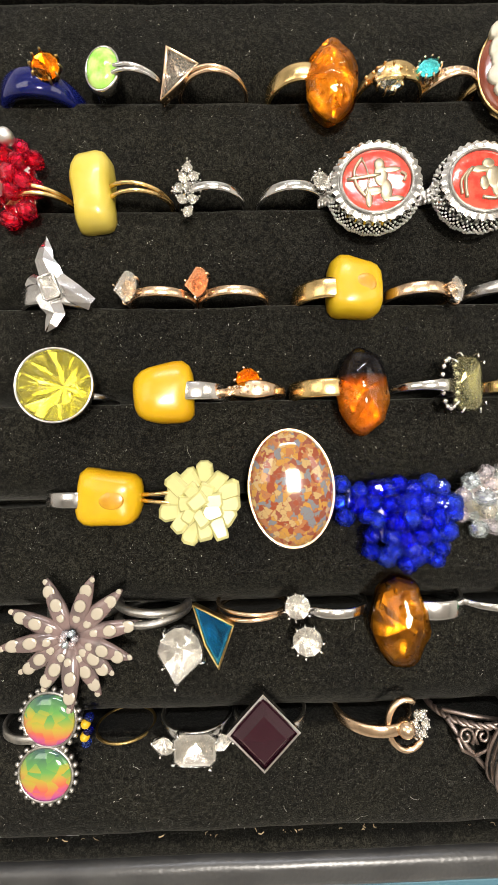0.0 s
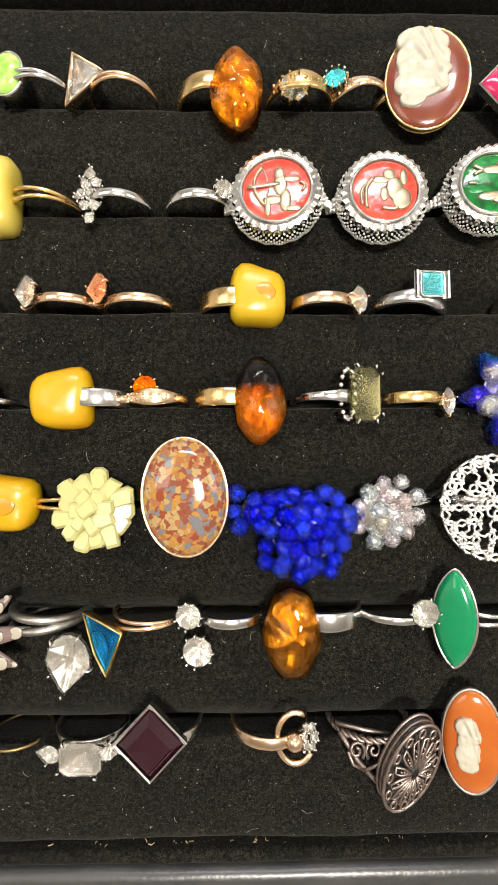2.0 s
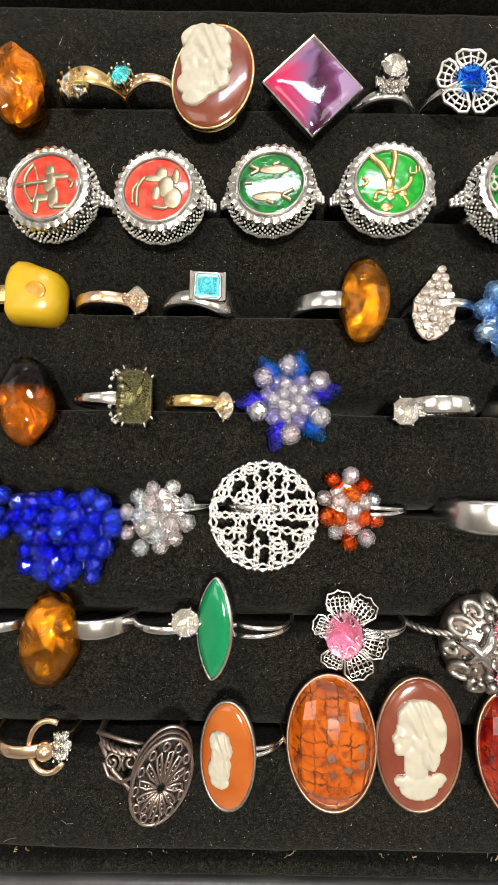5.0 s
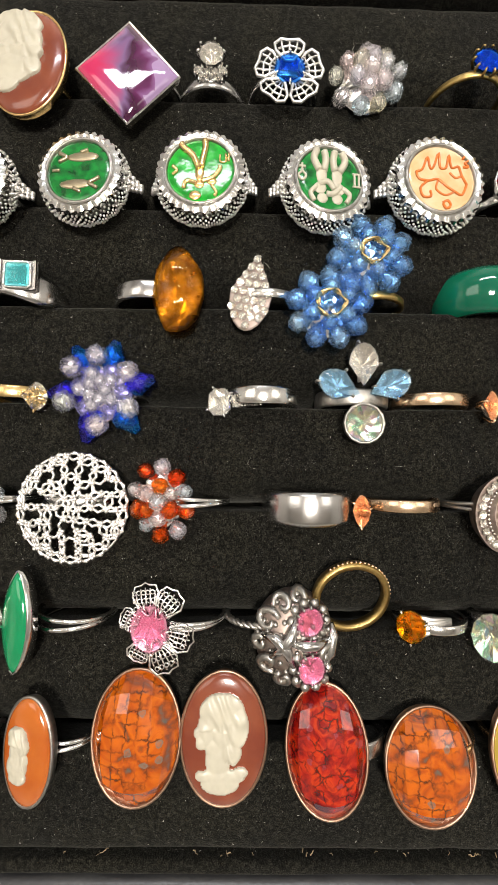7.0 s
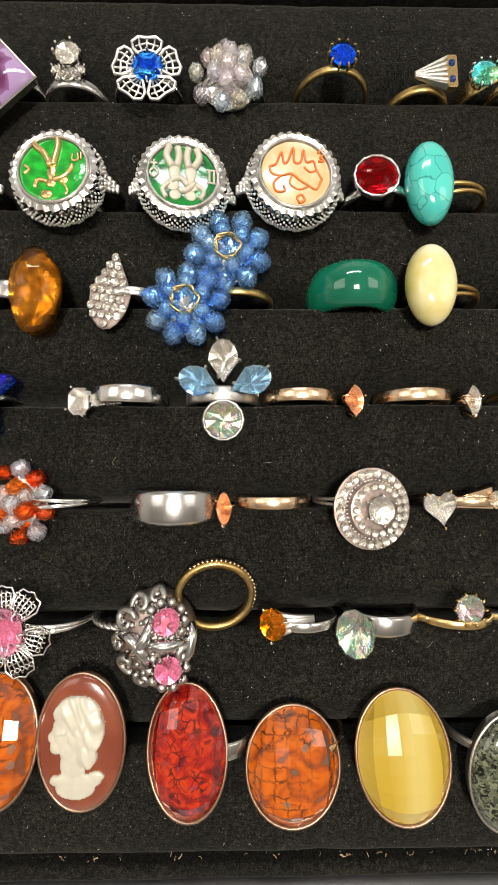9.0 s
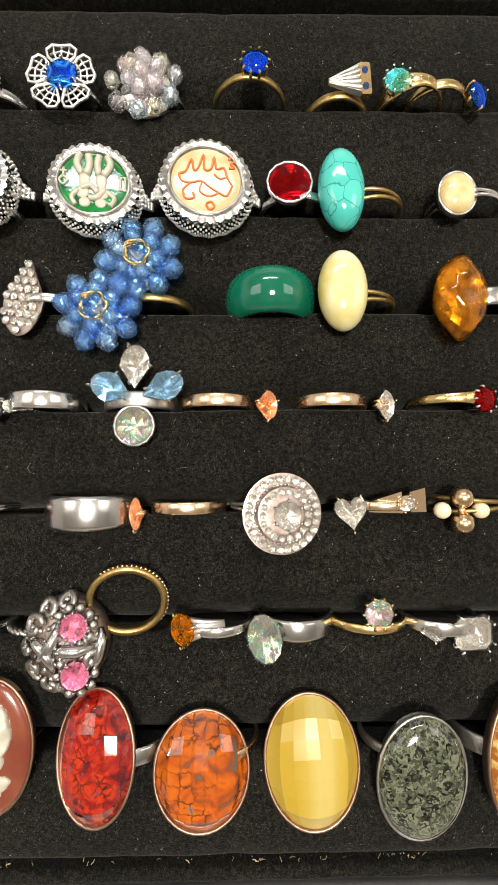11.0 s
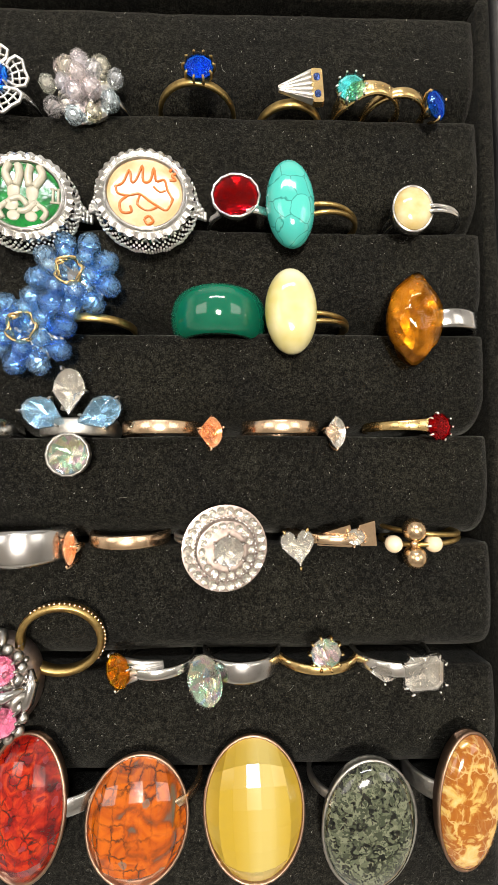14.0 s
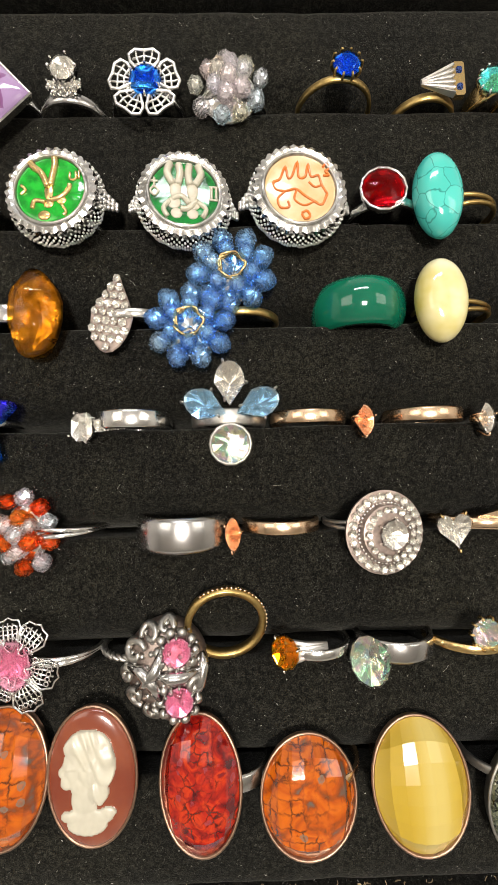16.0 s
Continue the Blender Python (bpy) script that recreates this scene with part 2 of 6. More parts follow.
def part(name, bm, material, parent, label="", smooth=False):
    """One mesh object from a bmesh in the place's millimetres, under a thing or under a part."""
    o = origin_of(parent)
    bmesh.ops.transform(bm, matrix=Matrix.Translation(-o) @ Matrix.Diagonal((MM, MM, MM, 1)), verts=bm.verts)
    bmesh.ops.recalc_face_normals(bm, faces=bm.faces)
    me = bpy.data.meshes.new(name)
    bm.to_mesh(me)
    bm.free()
    if smooth:
        for p in me.polygons:
            p.use_smooth = True
    me.materials.append(material)
    ob = new(name, me)
    ob.parent = parent
    if label:
        tagged(ob, label)
    return ob


def ring(x, row, label, name="ring", y=None):
    """The empty base of a ring that stands in the slit of a row."""
    ob = new(name)
    ob.location = (x * MM, (ROWS_Y[row] if y is None else y) * MM, 0)
    ob.empty_display_size = 0.005
    return tagged(ob, label, "ring", "rings in the tray")


def oval(rx, ry, n=28):
    return [(rx * math.cos(2 * math.pi * k / n), ry * math.sin(2 * math.pi * k / n)) for k in range(n)]


def block(w, h, cut=0.25):
    a, b, c = w / 2, h / 2, cut * min(w, h)
    return [(a, -b + c), (a, b - c), (a - c, b), (-a + c, b), (-a, b - c), (-a, -b + c), (-a + c, -b), (a - c, -b)]


def pear(w, h, n=20):
    out = []
    for k in range(n):
        a = 2 * math.pi * k / n
        s = math.sin(a)
        out.append((w / 2 * math.cos(a) * (1 - 0.8 * max(0, s)), h / 2 * s))
    return out


def marquise(w, h, n=20):
    return [(w / 2 * math.copysign(abs(math.cos(a)) ** 1.5, math.cos(a)), h / 2 * math.sin(a)) for a in (2 * math.pi * k / n for k in range(n))]


def heart(w, h, n=24):
    out = []
    for k in range(n):
        a = 2 * math.pi * k / n
        out.append((w / 34 * 17 * math.sin(a) ** 3, h / 30 * (13 * math.cos(a) - 5 * math.cos(2 * a) - 2 * math.cos(3 * a) - math.cos(4 * a) + 2.5)))
    return out


def loft(layers, m, cap=True, closed_end=True):
    """A solid through rings of points; layers are lists of (x, y, z) of one length."""
    bm = bmesh.new()
    rings = [[bm.verts.new(m @ Vector(p)) for p in lay] for lay in layers]
    n = len(rings[0])
    for a, b in zip(rings, rings[1:]):
        for k in range(n):
            bm.faces.new((a[k], a[(k + 1) % n], b[(k + 1) % n], b[k]))
    if cap:
        bm.faces.new(rings[0])
        bm.faces.new(rings[-1])
    return bm


def scaled(line, s, z, dx=0.0, dy=0.0):
    return [(x * s + dx, y * s + dy, z) for x, y in line]


def dome(line, h, m, steps=7, power=1.0, lump=0.0, seed=0, base=0.0):
    """A cabochon on an outline; lump makes it uneven, as a pebble."""
    lays = [scaled(line, 0.94, -base)] if base else []
    for k in range(steps + 1):
        a = math.pi / 2 * k / steps
        s = max(math.cos(a) ** power, 0.03)
        lays.append(scaled(line, s, h * math.sin(a)))
    if lump:
        lays = [[tuple(Vector(p) + lump * noise.noise_vector(Vector(p) * 0.22 + Vector((seed * 7.3, seed, 0)))) for p in lay] for lay in lays]
    return loft(lays, m)


def brilliant(line, h, m, table=0.58, pav=0.0):
    """The crown of a cut stone: girdle, star facets turned by half a step, table."""
    n = len(line)
    mid = [((line[k][0] + line[(k + 1) % n][0]) / 2, (line[k][1] + line[(k + 1) % n][1]) / 2) for k in range(n)]
    bm = bmesh.new()
    low = [bm.verts.new(m @ Vector((x, y, -0.25 * h))) for x, y in line]
    gir = [bm.verts.new(m @ Vector((x, y, 0))) for x, y in line]
    sta = [bm.verts.new(m @ Vector((x * 0.82, y * 0.82, 0.6 * h))) for x, y in mid]
    top = [bm.verts.new(m @ Vector((x * table, y * table, h))) for x, y in line]
    for k in range(n):
        j = (k + 1) % n
        bm.faces.new((low[k], low[j], gir[j], gir[k]))
        bm.faces.new((gir[k], gir[j], sta[k]))
        bm.faces.new((gir[j], sta[j], sta[k]))
        bm.faces.new((sta[k], sta[j], top[j]))
        bm.faces.new((sta[k], top[j], top[k]))
    bm.faces.new(top)
    bm.faces.new(low)
    return bm


def pavilion(line, d, m, s=0.93, z=-0.1):
    """The foiled back of a cut stone, a faceted cup seen through the crown."""
    n = len(line)
    bm = bmesh.new()
    gir = [bm.verts.new(m @ Vector((x * s, y * s, z))) for x, y in line]
    mid = [bm.verts.new(m @ Vector((x * s * (0.42 if k % 2 else 0.6), y * s * (0.42 if k % 2 else 0.6), z - d * (0.7 if k % 3 else 0.4)))) for k, (x, y) in enumerate(line)]
    tip = bm.verts.new(m @ Vector((0, 0, z - d)))
    for k in range(n):
        j = (k + 1) % n
        bm.faces.new((gir[k], gir[j], mid[k]))
        bm.faces.new((gir[j], mid[j], mid[k]))
        bm.faces.new((mid[k], mid[j], tip))
    return bm


def facet_dome(rx, ry, h, m, base=1.2, n=7):
    """An oval dome cut in a chequerboard of flat facets."""
    bm = bmesh.new()
    grid = []
    for i in range(n + 1):
        row = []
        for j in range(n + 1):
            u, v = -1 + 2 * i / n, -1 + 2 * j / n
            x, y = u * math.sqrt(1 - v * v / 2), v * math.sqrt(1 - u * u / 2)
            rr = min(1.0, x * x + y * y)
            row.append(bm.verts.new(m @ Vector((rx * x, ry * y, h * math.sqrt(1 - rr) ** 0.9 if rr < 0.999 else 0.0))))
        grid.append(row)
    for i in range(n):
        for j in range(n):
            bm.faces.new((grid[i][j], grid[i + 1][j], grid[i + 1][j + 1], grid[i][j + 1]))
    rim = [e for e in bm.edges if e.is_boundary]
    ext = bmesh.ops.extrude_edge_only(bm, edges=rim)["geom"]
    down = m.to_3x3() @ Vector((0, 0, -base))
    for v in ext:
        if isinstance(v, bmesh.types.BMVert):
            v.co += down
    return bm


def bezel(line, out, z0, z1, m, lip=0.25):
    """The metal wall round a stone, with a rounded lip."""
    def grown(g):
        res = []
        for k, (x, y) in enumerate(line):
            a, b = Vector(line[k - 1]), Vector(line[(k + 1) % len(line)])
            d = (b - a).normalized()
            res.append((x + d.y * g, y - d.x * g))
        return res
    o, i, mid = grown(out), grown(-lip), grown(out * 0.45)
    return loft([scaled(i, 1, z0), scaled(o, 0.94, z0), scaled(o, 1, z1 - 0.35), scaled(mid, 1, z1), scaled(i, 1, z1 - 0.15), scaled(i, 1, z0)], m, cap=False)


def tube(points, r, closed=False, n=6, bm=None):
    """A round wire through points; r may be a number or a list."""
    bm = bm or bmesh.new()
    pts = [Vector(p) for p in points]
    rr = r if isinstance(r, (list, tuple)) else [r] * len(pts)
    rings, last = [], None
    for k, p in enumerate(pts):
        a = pts[k - 1] if (k or closed) else p
        b = pts[(k + 1) % len(pts)] if (k < len(pts) - 1 or closed) else p
        d = (b - a).normalized()
        side = d.cross(last if last is not None and abs(d.dot(last)) < 0.95 else Vector((0.13, 0.21, 1)))
        if side.length < 1e-4:
            side = d.cross(Vector((1, 0, 0)))
        side.normalize()
        up = side.cross(d)
        last = up
        rings.append([bm.verts.new(p + rr[k] * (math.cos(2 * math.pi * q / n) * side + math.sin(2 * math.pi * q / n) * up)) for q in range(n)])
    pairs = list(zip(rings, rings[1:])) + ([(rings[-1], rings[0])] if closed else [])
    for a, b in pairs:
        for q in range(n):
            bm.faces.new((a[q], a[(q + 1) % n], b[(q + 1) % n], b[q]))
    if not closed:
        bm.faces.new(rings[0])
        bm.faces.new(rings[-1])
    return bm


def ball(x, y, z, r, bm=None, u=10, v=7, squash=(1, 1, 1), m=None):
    bm = bm or bmesh.new()
    at = (m or Matrix()) @ Matrix.Translation((x, y, z)) @ Matrix.Diagonal((squash[0], squash[1], squash[2], 1))
    bmesh.ops.create_uvsphere(bm, u_segments=u, v_segments=v, radius=r, matrix=at)
    return bm


def glass_bead(th, name, shape, stone, *at, **more):
    """A glass bead with an added bright core that imitates its inner reflections."""
    bead = part(name, shape(*at, **more), stone, th)
    c = sum((v.co for v in bead.data.vertices), Vector()) / len(bead.data.vertices)
    me = bead.data.copy()
    me.materials.clear()
    me.materials.append(GLINT_CORES[stone])
    spin = Euler((0.5, 0.35, 0.45)).to_matrix()
    for v in me.vertices:
        v.co = c + spin @ ((v.co - c) * 0.62)
    core = new("lining", me)
    core.parent = bead
    return bead


def facet_bead(x, y, z, r, seed=0, long=1.0):
    """A fire-polished bead: a facetted bicone, turned at random."""
    rnd = random.Random(seed)
    bm = bmesh.new()
    turn = Euler((rnd.uniform(0, 3), rnd.uniform(0, 3), rnd.uniform(0, 3))).to_matrix().to_4x4()
    m = Matrix.Translation((x, y, z)) @ turn
    n = 6
    lays = []
    for zz, s, off in ((-1.0 * long, 0.32, 0), (-0.5 * long, 0.86, 0.5), (0, 1.0, 0), (0.5 * long, 0.86, 0.5), (1.0 * long, 0.32, 0)):
        lays.append([(r * s * math.cos(2 * math.pi * (k + off) / n), r * s * math.sin(2 * math.pi * (k + off) / n), r * zz) for k in range(n)])
    bm.free()
    return loft(lays, m)


def arc_points(cx, y, zc, r, a0=0, a1=360, n=48):
    return [(cx + r * math.cos(math.radians(a0 + (a1 - a0) * k / n)), y, zc + r * math.sin(math.radians(a0 + (a1 - a0) * k / n))) for k in range(n + (a1 - a0 < 360))]


def hoop(cx, y, zc, r, w, t, grow=0.0, at=90.0, n=64, domed=False):
    """A flat band that stands in the slit: w wide, t thick, rounded; grow widens it round the angle at."""
    prof = [(-0.5, 0.25), (-0.36, 0.5), (0.36, 0.5), (0.5, 0.25), (0.5, -0.35), (0.4, -0.5), (-0.4, -0.5), (-0.5, -0.35)]
    if domed:
        prof = [(-0.5 * math.cos(math.pi * k / 11), -0.3 + 0.8 * math.sin(math.pi * k / 11)) for k in range(12)] + [(0.4, -0.5), (-0.4, -0.5)]
    bm = bmesh.new()
    rings = []
    for k in range(n):
        a = 2 * math.pi * k / n
        wide = w * (1 + grow * math.exp(-((((math.degrees(a) - at + 180) % 360) - 180) / 38) ** 2))
        rings.append([bm.verts.new((cx + (r + v * t) * math.cos(a), y + u * wide, zc + (r + v * t) * math.sin(a))) for u, v in prof])
    for k in range(n):
        p, q = rings[k], rings[(k + 1) % n]
        for j in range(len(prof)):
            i = (j + 1) % len(prof)
            bm.faces.new((p[j], p[i], q[i], q[j]))
    return bm


def band(th, row, end, side, material, w=2.2, top=4.0, r=9.3, t=1.1, split=0.0, dy=2.2, grow=0.0, rope=False, lean=0.0):
    """The hoop of a ring. end: where its far end shows; side: 1 if that is its greater x."""
    cx = end - side * r
    top += 2.6
    y, zc = ROWS_Y[row] + dy, top - r
    at = 90 + side * 40
    if rope:
        bm = bmesh.new()
        for ph in (0, math.pi):
            pts = []
            for k in range(96):
                a = 2 * math.pi * k / 96
                q = 17 * a + ph
                pts.append((cx + (r + 0.45 * math.cos(q)) * math.cos(a), y + 0.45 * math.sin(q), zc + (r + 0.45 * math.cos(q)) * math.sin(a)))
            tube(pts, 0.55, True, 5, bm)
        return part("band", bm, material, th, smooth=True)
    if split:
        bm = bmesh.new()
        for s in (-1, 1):
            pts = []
            for k in range(56):
                a = 2 * math.pi * k / 56
                fan = 0.5 + 0.5 * math.cos(a - (math.pi if side > 0 else 0))
                pts.append((cx + r * math.cos(a), y + s * split * (0.25 + 0.75 * fan), zc + r * math.sin(a)))
            tube(pts, w / 2, True, 8, bm)
        return part("band", bm, material, th, smooth=True)
    return part("band", hoop(cx, y, zc, r, w, t, grow, at), material, th, smooth=True)


def head(x, y, z, tx=0.0, ty=0.0, rot=0.0):
    """The pose of a ring's head, in millimetres: tx tips its face towards smaller y, ty towards greater x."""
    return pose(x, y, z, tx, ty, 0) @ pose(0, 0, 0, 0, 0, rot)


def prongs(line, m, material, th, count=6, r=0.35, z0=-1.6, z1=0.6):
    n = len(line)
    for k in range(count):
        x, y = line[int((k + 0.5) * n / count) % n]
        p = [m @ Vector((x * 0.72, y * 0.72, z0)), m @ Vector((x * 1.06, y * 1.06, z0 * 0.2)), m @ Vector((x * 1.04, y * 1.04, z1 * 0.7)), m @ Vector((x * 0.9, y * 0.9, z1))]
        part("prong", tube(p, [r, r, r, r * 0.8], False, 5), material, th, smooth=True)


def cut_stone(th, line, m, glass, back, h=1.2, d=2.4, setting=None, count=6, wall=None, table=0.58, name="stone"):
    st = part(name, brilliant(line, h, m, table), glass, th)
    part("foil", pavilion(line, d, m), FOILS.get(back, back), st)
    if setting:
        prongs(line, m, setting, th, count, z0=-d, z1=h * 0.75)
    if wall:
        part("bezel", bezel(line, 0.45, -d, h * 0.45, m), wall, th, smooth=True)
    return st


def cabochon(th, line, m, material, h, wall=None, lump=0.0, seed=0, smooth=True, steps=8, base=1.2, power=1.0, rim=0.5):
    part("stone", dome(line, h, m, steps, power, lump, seed, base), material, th, smooth=smooth)
    if wall:
        part("bezel", bezel(line, rim, -base - 0.6, min(0.9, h * 0.35), m), wall, th, smooth=True)


# ---------- the room and the table ----------
def solid(name, x0, x1, y0, y1, z0, z1, material, label="", category="", kind="", edge=0.0, parent=None):
    bm = bmesh.new()
    bmesh.ops.create_cube(bm, size=1, matrix=Matrix.Translation(((x0 + x1) / 2, (y0 + y1) / 2, (z0 + z1) / 2)) @ Matrix.Diagonal((x1 - x0, y1 - y0, z1 - z0, 1)))
    if edge:
        bmesh.ops.bevel(bm, geom=bm.edges[:], offset=edge, segments=3, affect="EDGES", profile=0.5)
    bmesh.ops.transform(bm, matrix=Matrix.Diagonal((MM, MM, MM, 1)), verts=bm.verts)
    me = bpy.data.meshes.new(name)
    bm.to_mesh(me)
    bm.free()
    me.materials.append(material)
    ob = new(name, me)
    ob.parent = parent
    return tagged(ob, label, category, kind=kind)


plaster = opaque("white_plaster", (0.74, 0.73, 0.7), (0.68, 0.67, 0.64), 0.9, 6, 0)
floor_stuff = opaque("grey_vinyl", (0.45, 0.43, 0.4), (0.38, 0.36, 0.34), 0.5, 8, 0)
# room shell out of view, added for reflections and bounced light
solid("floor", -2200, 2600, -2200, 2600, -800, -770, floor_stuff, kind="structure")
solid("ceiling", -2200, 2600, -2200, 2600, 1780, 1810, plaster, kind="structure")
solid("wall_north", -2200, 2600, 2600, 2640, -770, 1780, plaster, kind="structure")
solid("wall_south", -2200, 2600, -2240, -2200, -770, 1780, plaster, kind="structure")
solid("wall_east", 2600, 2640, -2200, 2600, -770, 1780, plaster, kind="structure")
solid("wall_west", -2240, -2200, -2200, 2600, -770, 1780, plaster, kind="structure")

m, nt, b = nodes_of("light_wood")
n = texture(nt, "ShaderNodeTexNoise", 30, 5)
c = nt.nodes.new("ShaderNodeMapping")
c.inputs["Scale"].default_value = (1, 9, 1)
nt.links.new(nt.nodes["Texture Coordinate"].outputs["Object"], c.inputs[0])
nt.links.new(c.outputs[0], n.inputs["Vector"])
r = ramp(nt, n.outputs["Fac"], [(0.35, (0.42, 0.26, 0.13)), (0.65, (0.58, 0.4, 0.22))])
nt.links.new(r.outputs[0], b.inputs["Base Color"])
b.inputs["Roughness"].default_value = 0.45
wood = m
paper = opaque("white_paper", (0.85, 0.85, 0.84), (0.8, 0.8, 0.79), 0.7, 20, 0)
teal_cloth = opaque("teal_card", (0.05, 0.13, 0.17), (0.03, 0.09, 0.12), 0.6, 40, 0)

table = tagged(new("table"), "light brown wooden table under the ring tray", "table")
table.location = (0.1, 0, -0.77)
top = solid("tabletop", -700, 900, -500, 600, -58, -30, wood, edge=3)
top.parent = table
top.matrix_parent_inverse = Matrix.Translation((-0.1, 0, 0.77))
for lx in (-640, 840):
    for ly in (-440, 540):
        leg = solid("leg", lx - 25, lx + 25, ly - 25, ly + 25, -770, -58, wood, edge=4)
        leg.parent = table
        leg.matrix_parent_inverse = Matrix.Translation((-0.1, 0, 0.77))
solid("paper_sheet", 276, 560, -36, 330, -30, -29.2, paper, "plain white paper sheet on the table", "paper")
solid("card_box", -8, 250, -260, -124, -30, -12, teal_cloth, "dark teal card box beside the tray", "box", edge=1.5)

# black slab added to cover the wood in the dark area at lower left
solid("display_board", -330, -10, -330, -124, -30, -20, velvet, "flat black slab on the table beside the tray", "board", edge=2)

# ---------- the ring tray ----------
LEFT, RIGHT, LOW, HIGH = -74.0, 263.8, -99.7, 126.6
tray = tagged(new("ring_tray"), "black velvet ring tray with seven slits and a leatherette rim", "ring tray")
tray.location = (0.095, 0.012, -0.030)


def roll(y_top, y_bottom, seed, last=False):
    """One velvet pad: a sharp upper edge, a flat back and a lower edge that rounds off into the slit."""
    span = y_top - y_bottom
    prof = [(y_top - 0.9, -17.0), (y_top - 0.25, -2.2), (y_top - 0.1, -0.9), (y_top - 0.6, -0.15), (y_top - 1.6, 0.1)]
    for k in range(1, 9):
        prof.append((y_top - 1.6 - (span - 13.1) * k / 8, 0.1 + 0.35 * math.sin(math.pi * k / 8)))
    drop = 2.0 if last else 13.0
    for k in range(1, 8):
        a = math.pi / 2 * k / 7
        prof.append((y_bottom + 11.5 - 10.7 * math.sin(a), 0.1 - drop * (1 - math.cos(a))))
    prof.append((y_bottom + 0.6, -17.0))
    n = 170
    bm = bmesh.new()
    grid = []
    for k in range(n + 1):
        x = LEFT + (RIGHT - LEFT) * k / n
        end = min(1.0, (k if k < n / 2 else n - k) / 1.2)
        line = []
        for j, (y, z) in enumerate(prof):
            w = noise.noise(Vector((x * 0.03, seed * 3.1, 0))) * 0.7 + noise.noise(Vector((x * 0.16, seed * 5.7, 2))) * 0.3
            f = 0.28 * noise.noise(Vector((x * 0.09, y * 0.12, seed)))
            line.append(bm.verts.new((x, y + w * (0.8 if j < 5 or j > 15 else 0.3), z + f - 0.35 * (1 - end))))
        grid.append(line)
    for a, c in zip(grid, grid[1:]):
        for j in range(len(prof) - 1):
            bm.faces.new((a[j], a[j + 1], c[j + 1], c[j]))
    bm.faces.new(grid[0])
    bm.faces.new(grid[-1])
    return part("velvet_pad", bm, velvet, tray, smooth=True)


tops = (HIGH,) + ROWS_Y
for k in range(8):
    roll(tops[k], ROWS_Y[k] if k < 7 else LOW, k + 1, k == 7)


def rail(name, x0, x1, y0, y1, z0, z1, material, edge, label=""):
    bm = bmesh.new()
    nx, ny = (60, 2) if x1 - x0 > y1 - y0 else (2, 60)
    bmesh.ops.create_cube(bm, size=1, matrix=Matrix.Translation(((x0 + x1) / 2, (y0 + y1) / 2, (z0 + z1) / 2)) @ Matrix.Diagonal((x1 - x0, y1 - y0, z1 - z0, 1)))
    along = [e for e in bm.edges if abs((e.verts[0].co - e.verts[1].co)[0 if nx > ny else 1]) > 1]
    bmesh.ops.bevel(bm, geom=along, offset=edge, segments=4, affect="EDGES", profile=0.5)
    along = [e for e in bm.edges if abs((e.verts[0].co - e.verts[1].co)[0 if nx > ny else 1]) > 1]
    bmesh.ops.subdivide_edges(bm, edges=along, cuts=60, use_grid_fill=True)
    for v in bm.verts:
        v.co += 0.22 * noise.noise_vector(v.co * 0.05) + 0.1 * noise.noise_vector(v.co * 0.3)
    return part(name, bm, material, tray, label, smooth=True)


# velvet lining that stands round the pads, then the leatherette rim
rail("velvet_lining", RIGHT + 0.9, RIGHT + 4.6, LOW - 4, HIGH + 6, -20, 1.0, velvet, 1.2)
rail("velvet_lining", LEFT - 4.6, LEFT - 0.9, LOW - 4, HIGH + 6, -20, 1.0, velvet, 1.2)
rail("velvet_lining", LEFT - 4, RIGHT + 4, HIGH + 3.6, HIGH + 7.6, -20, 1.0, velvet, 1.2)
rail("velvet_lining", LEFT - 4, RIGHT + 4, LOW - 4.0, LOW - 0.4, -20, 0.4, velvet, 1.2)
rail("rim", RIGHT + 5.0, RIGHT + 10.0, LOW - 12.6, HIGH + 14, -30, 2.2, leather, 1.9)
rail("rim", LEFT - 10.4, LEFT - 5.0, LOW - 12.6, HIGH + 14, -30, 2.2, leather, 1.9)
rail("rim", LEFT - 4.9, RIGHT + 4.9, HIGH + 8.0, HIGH + 14, -30, 2.2, leather, 1.9)
rail("rim", LEFT - 4.9, RIGHT + 4.9, LOW - 12.6, LOW - 4.4, -30, 1.6, leather, 2.6)
bm = bmesh.new()
bmesh.ops.create_cube(bm, size=1, matrix=Matrix.Translation(((LEFT + RIGHT) / 2, (LOW + HIGH) / 2, -22)) @ Matrix.Diagonal((RIGHT - LEFT + 9, HIGH - LOW + 14, 8, 1)))
part("bottom_board", bm, velvet, tray)



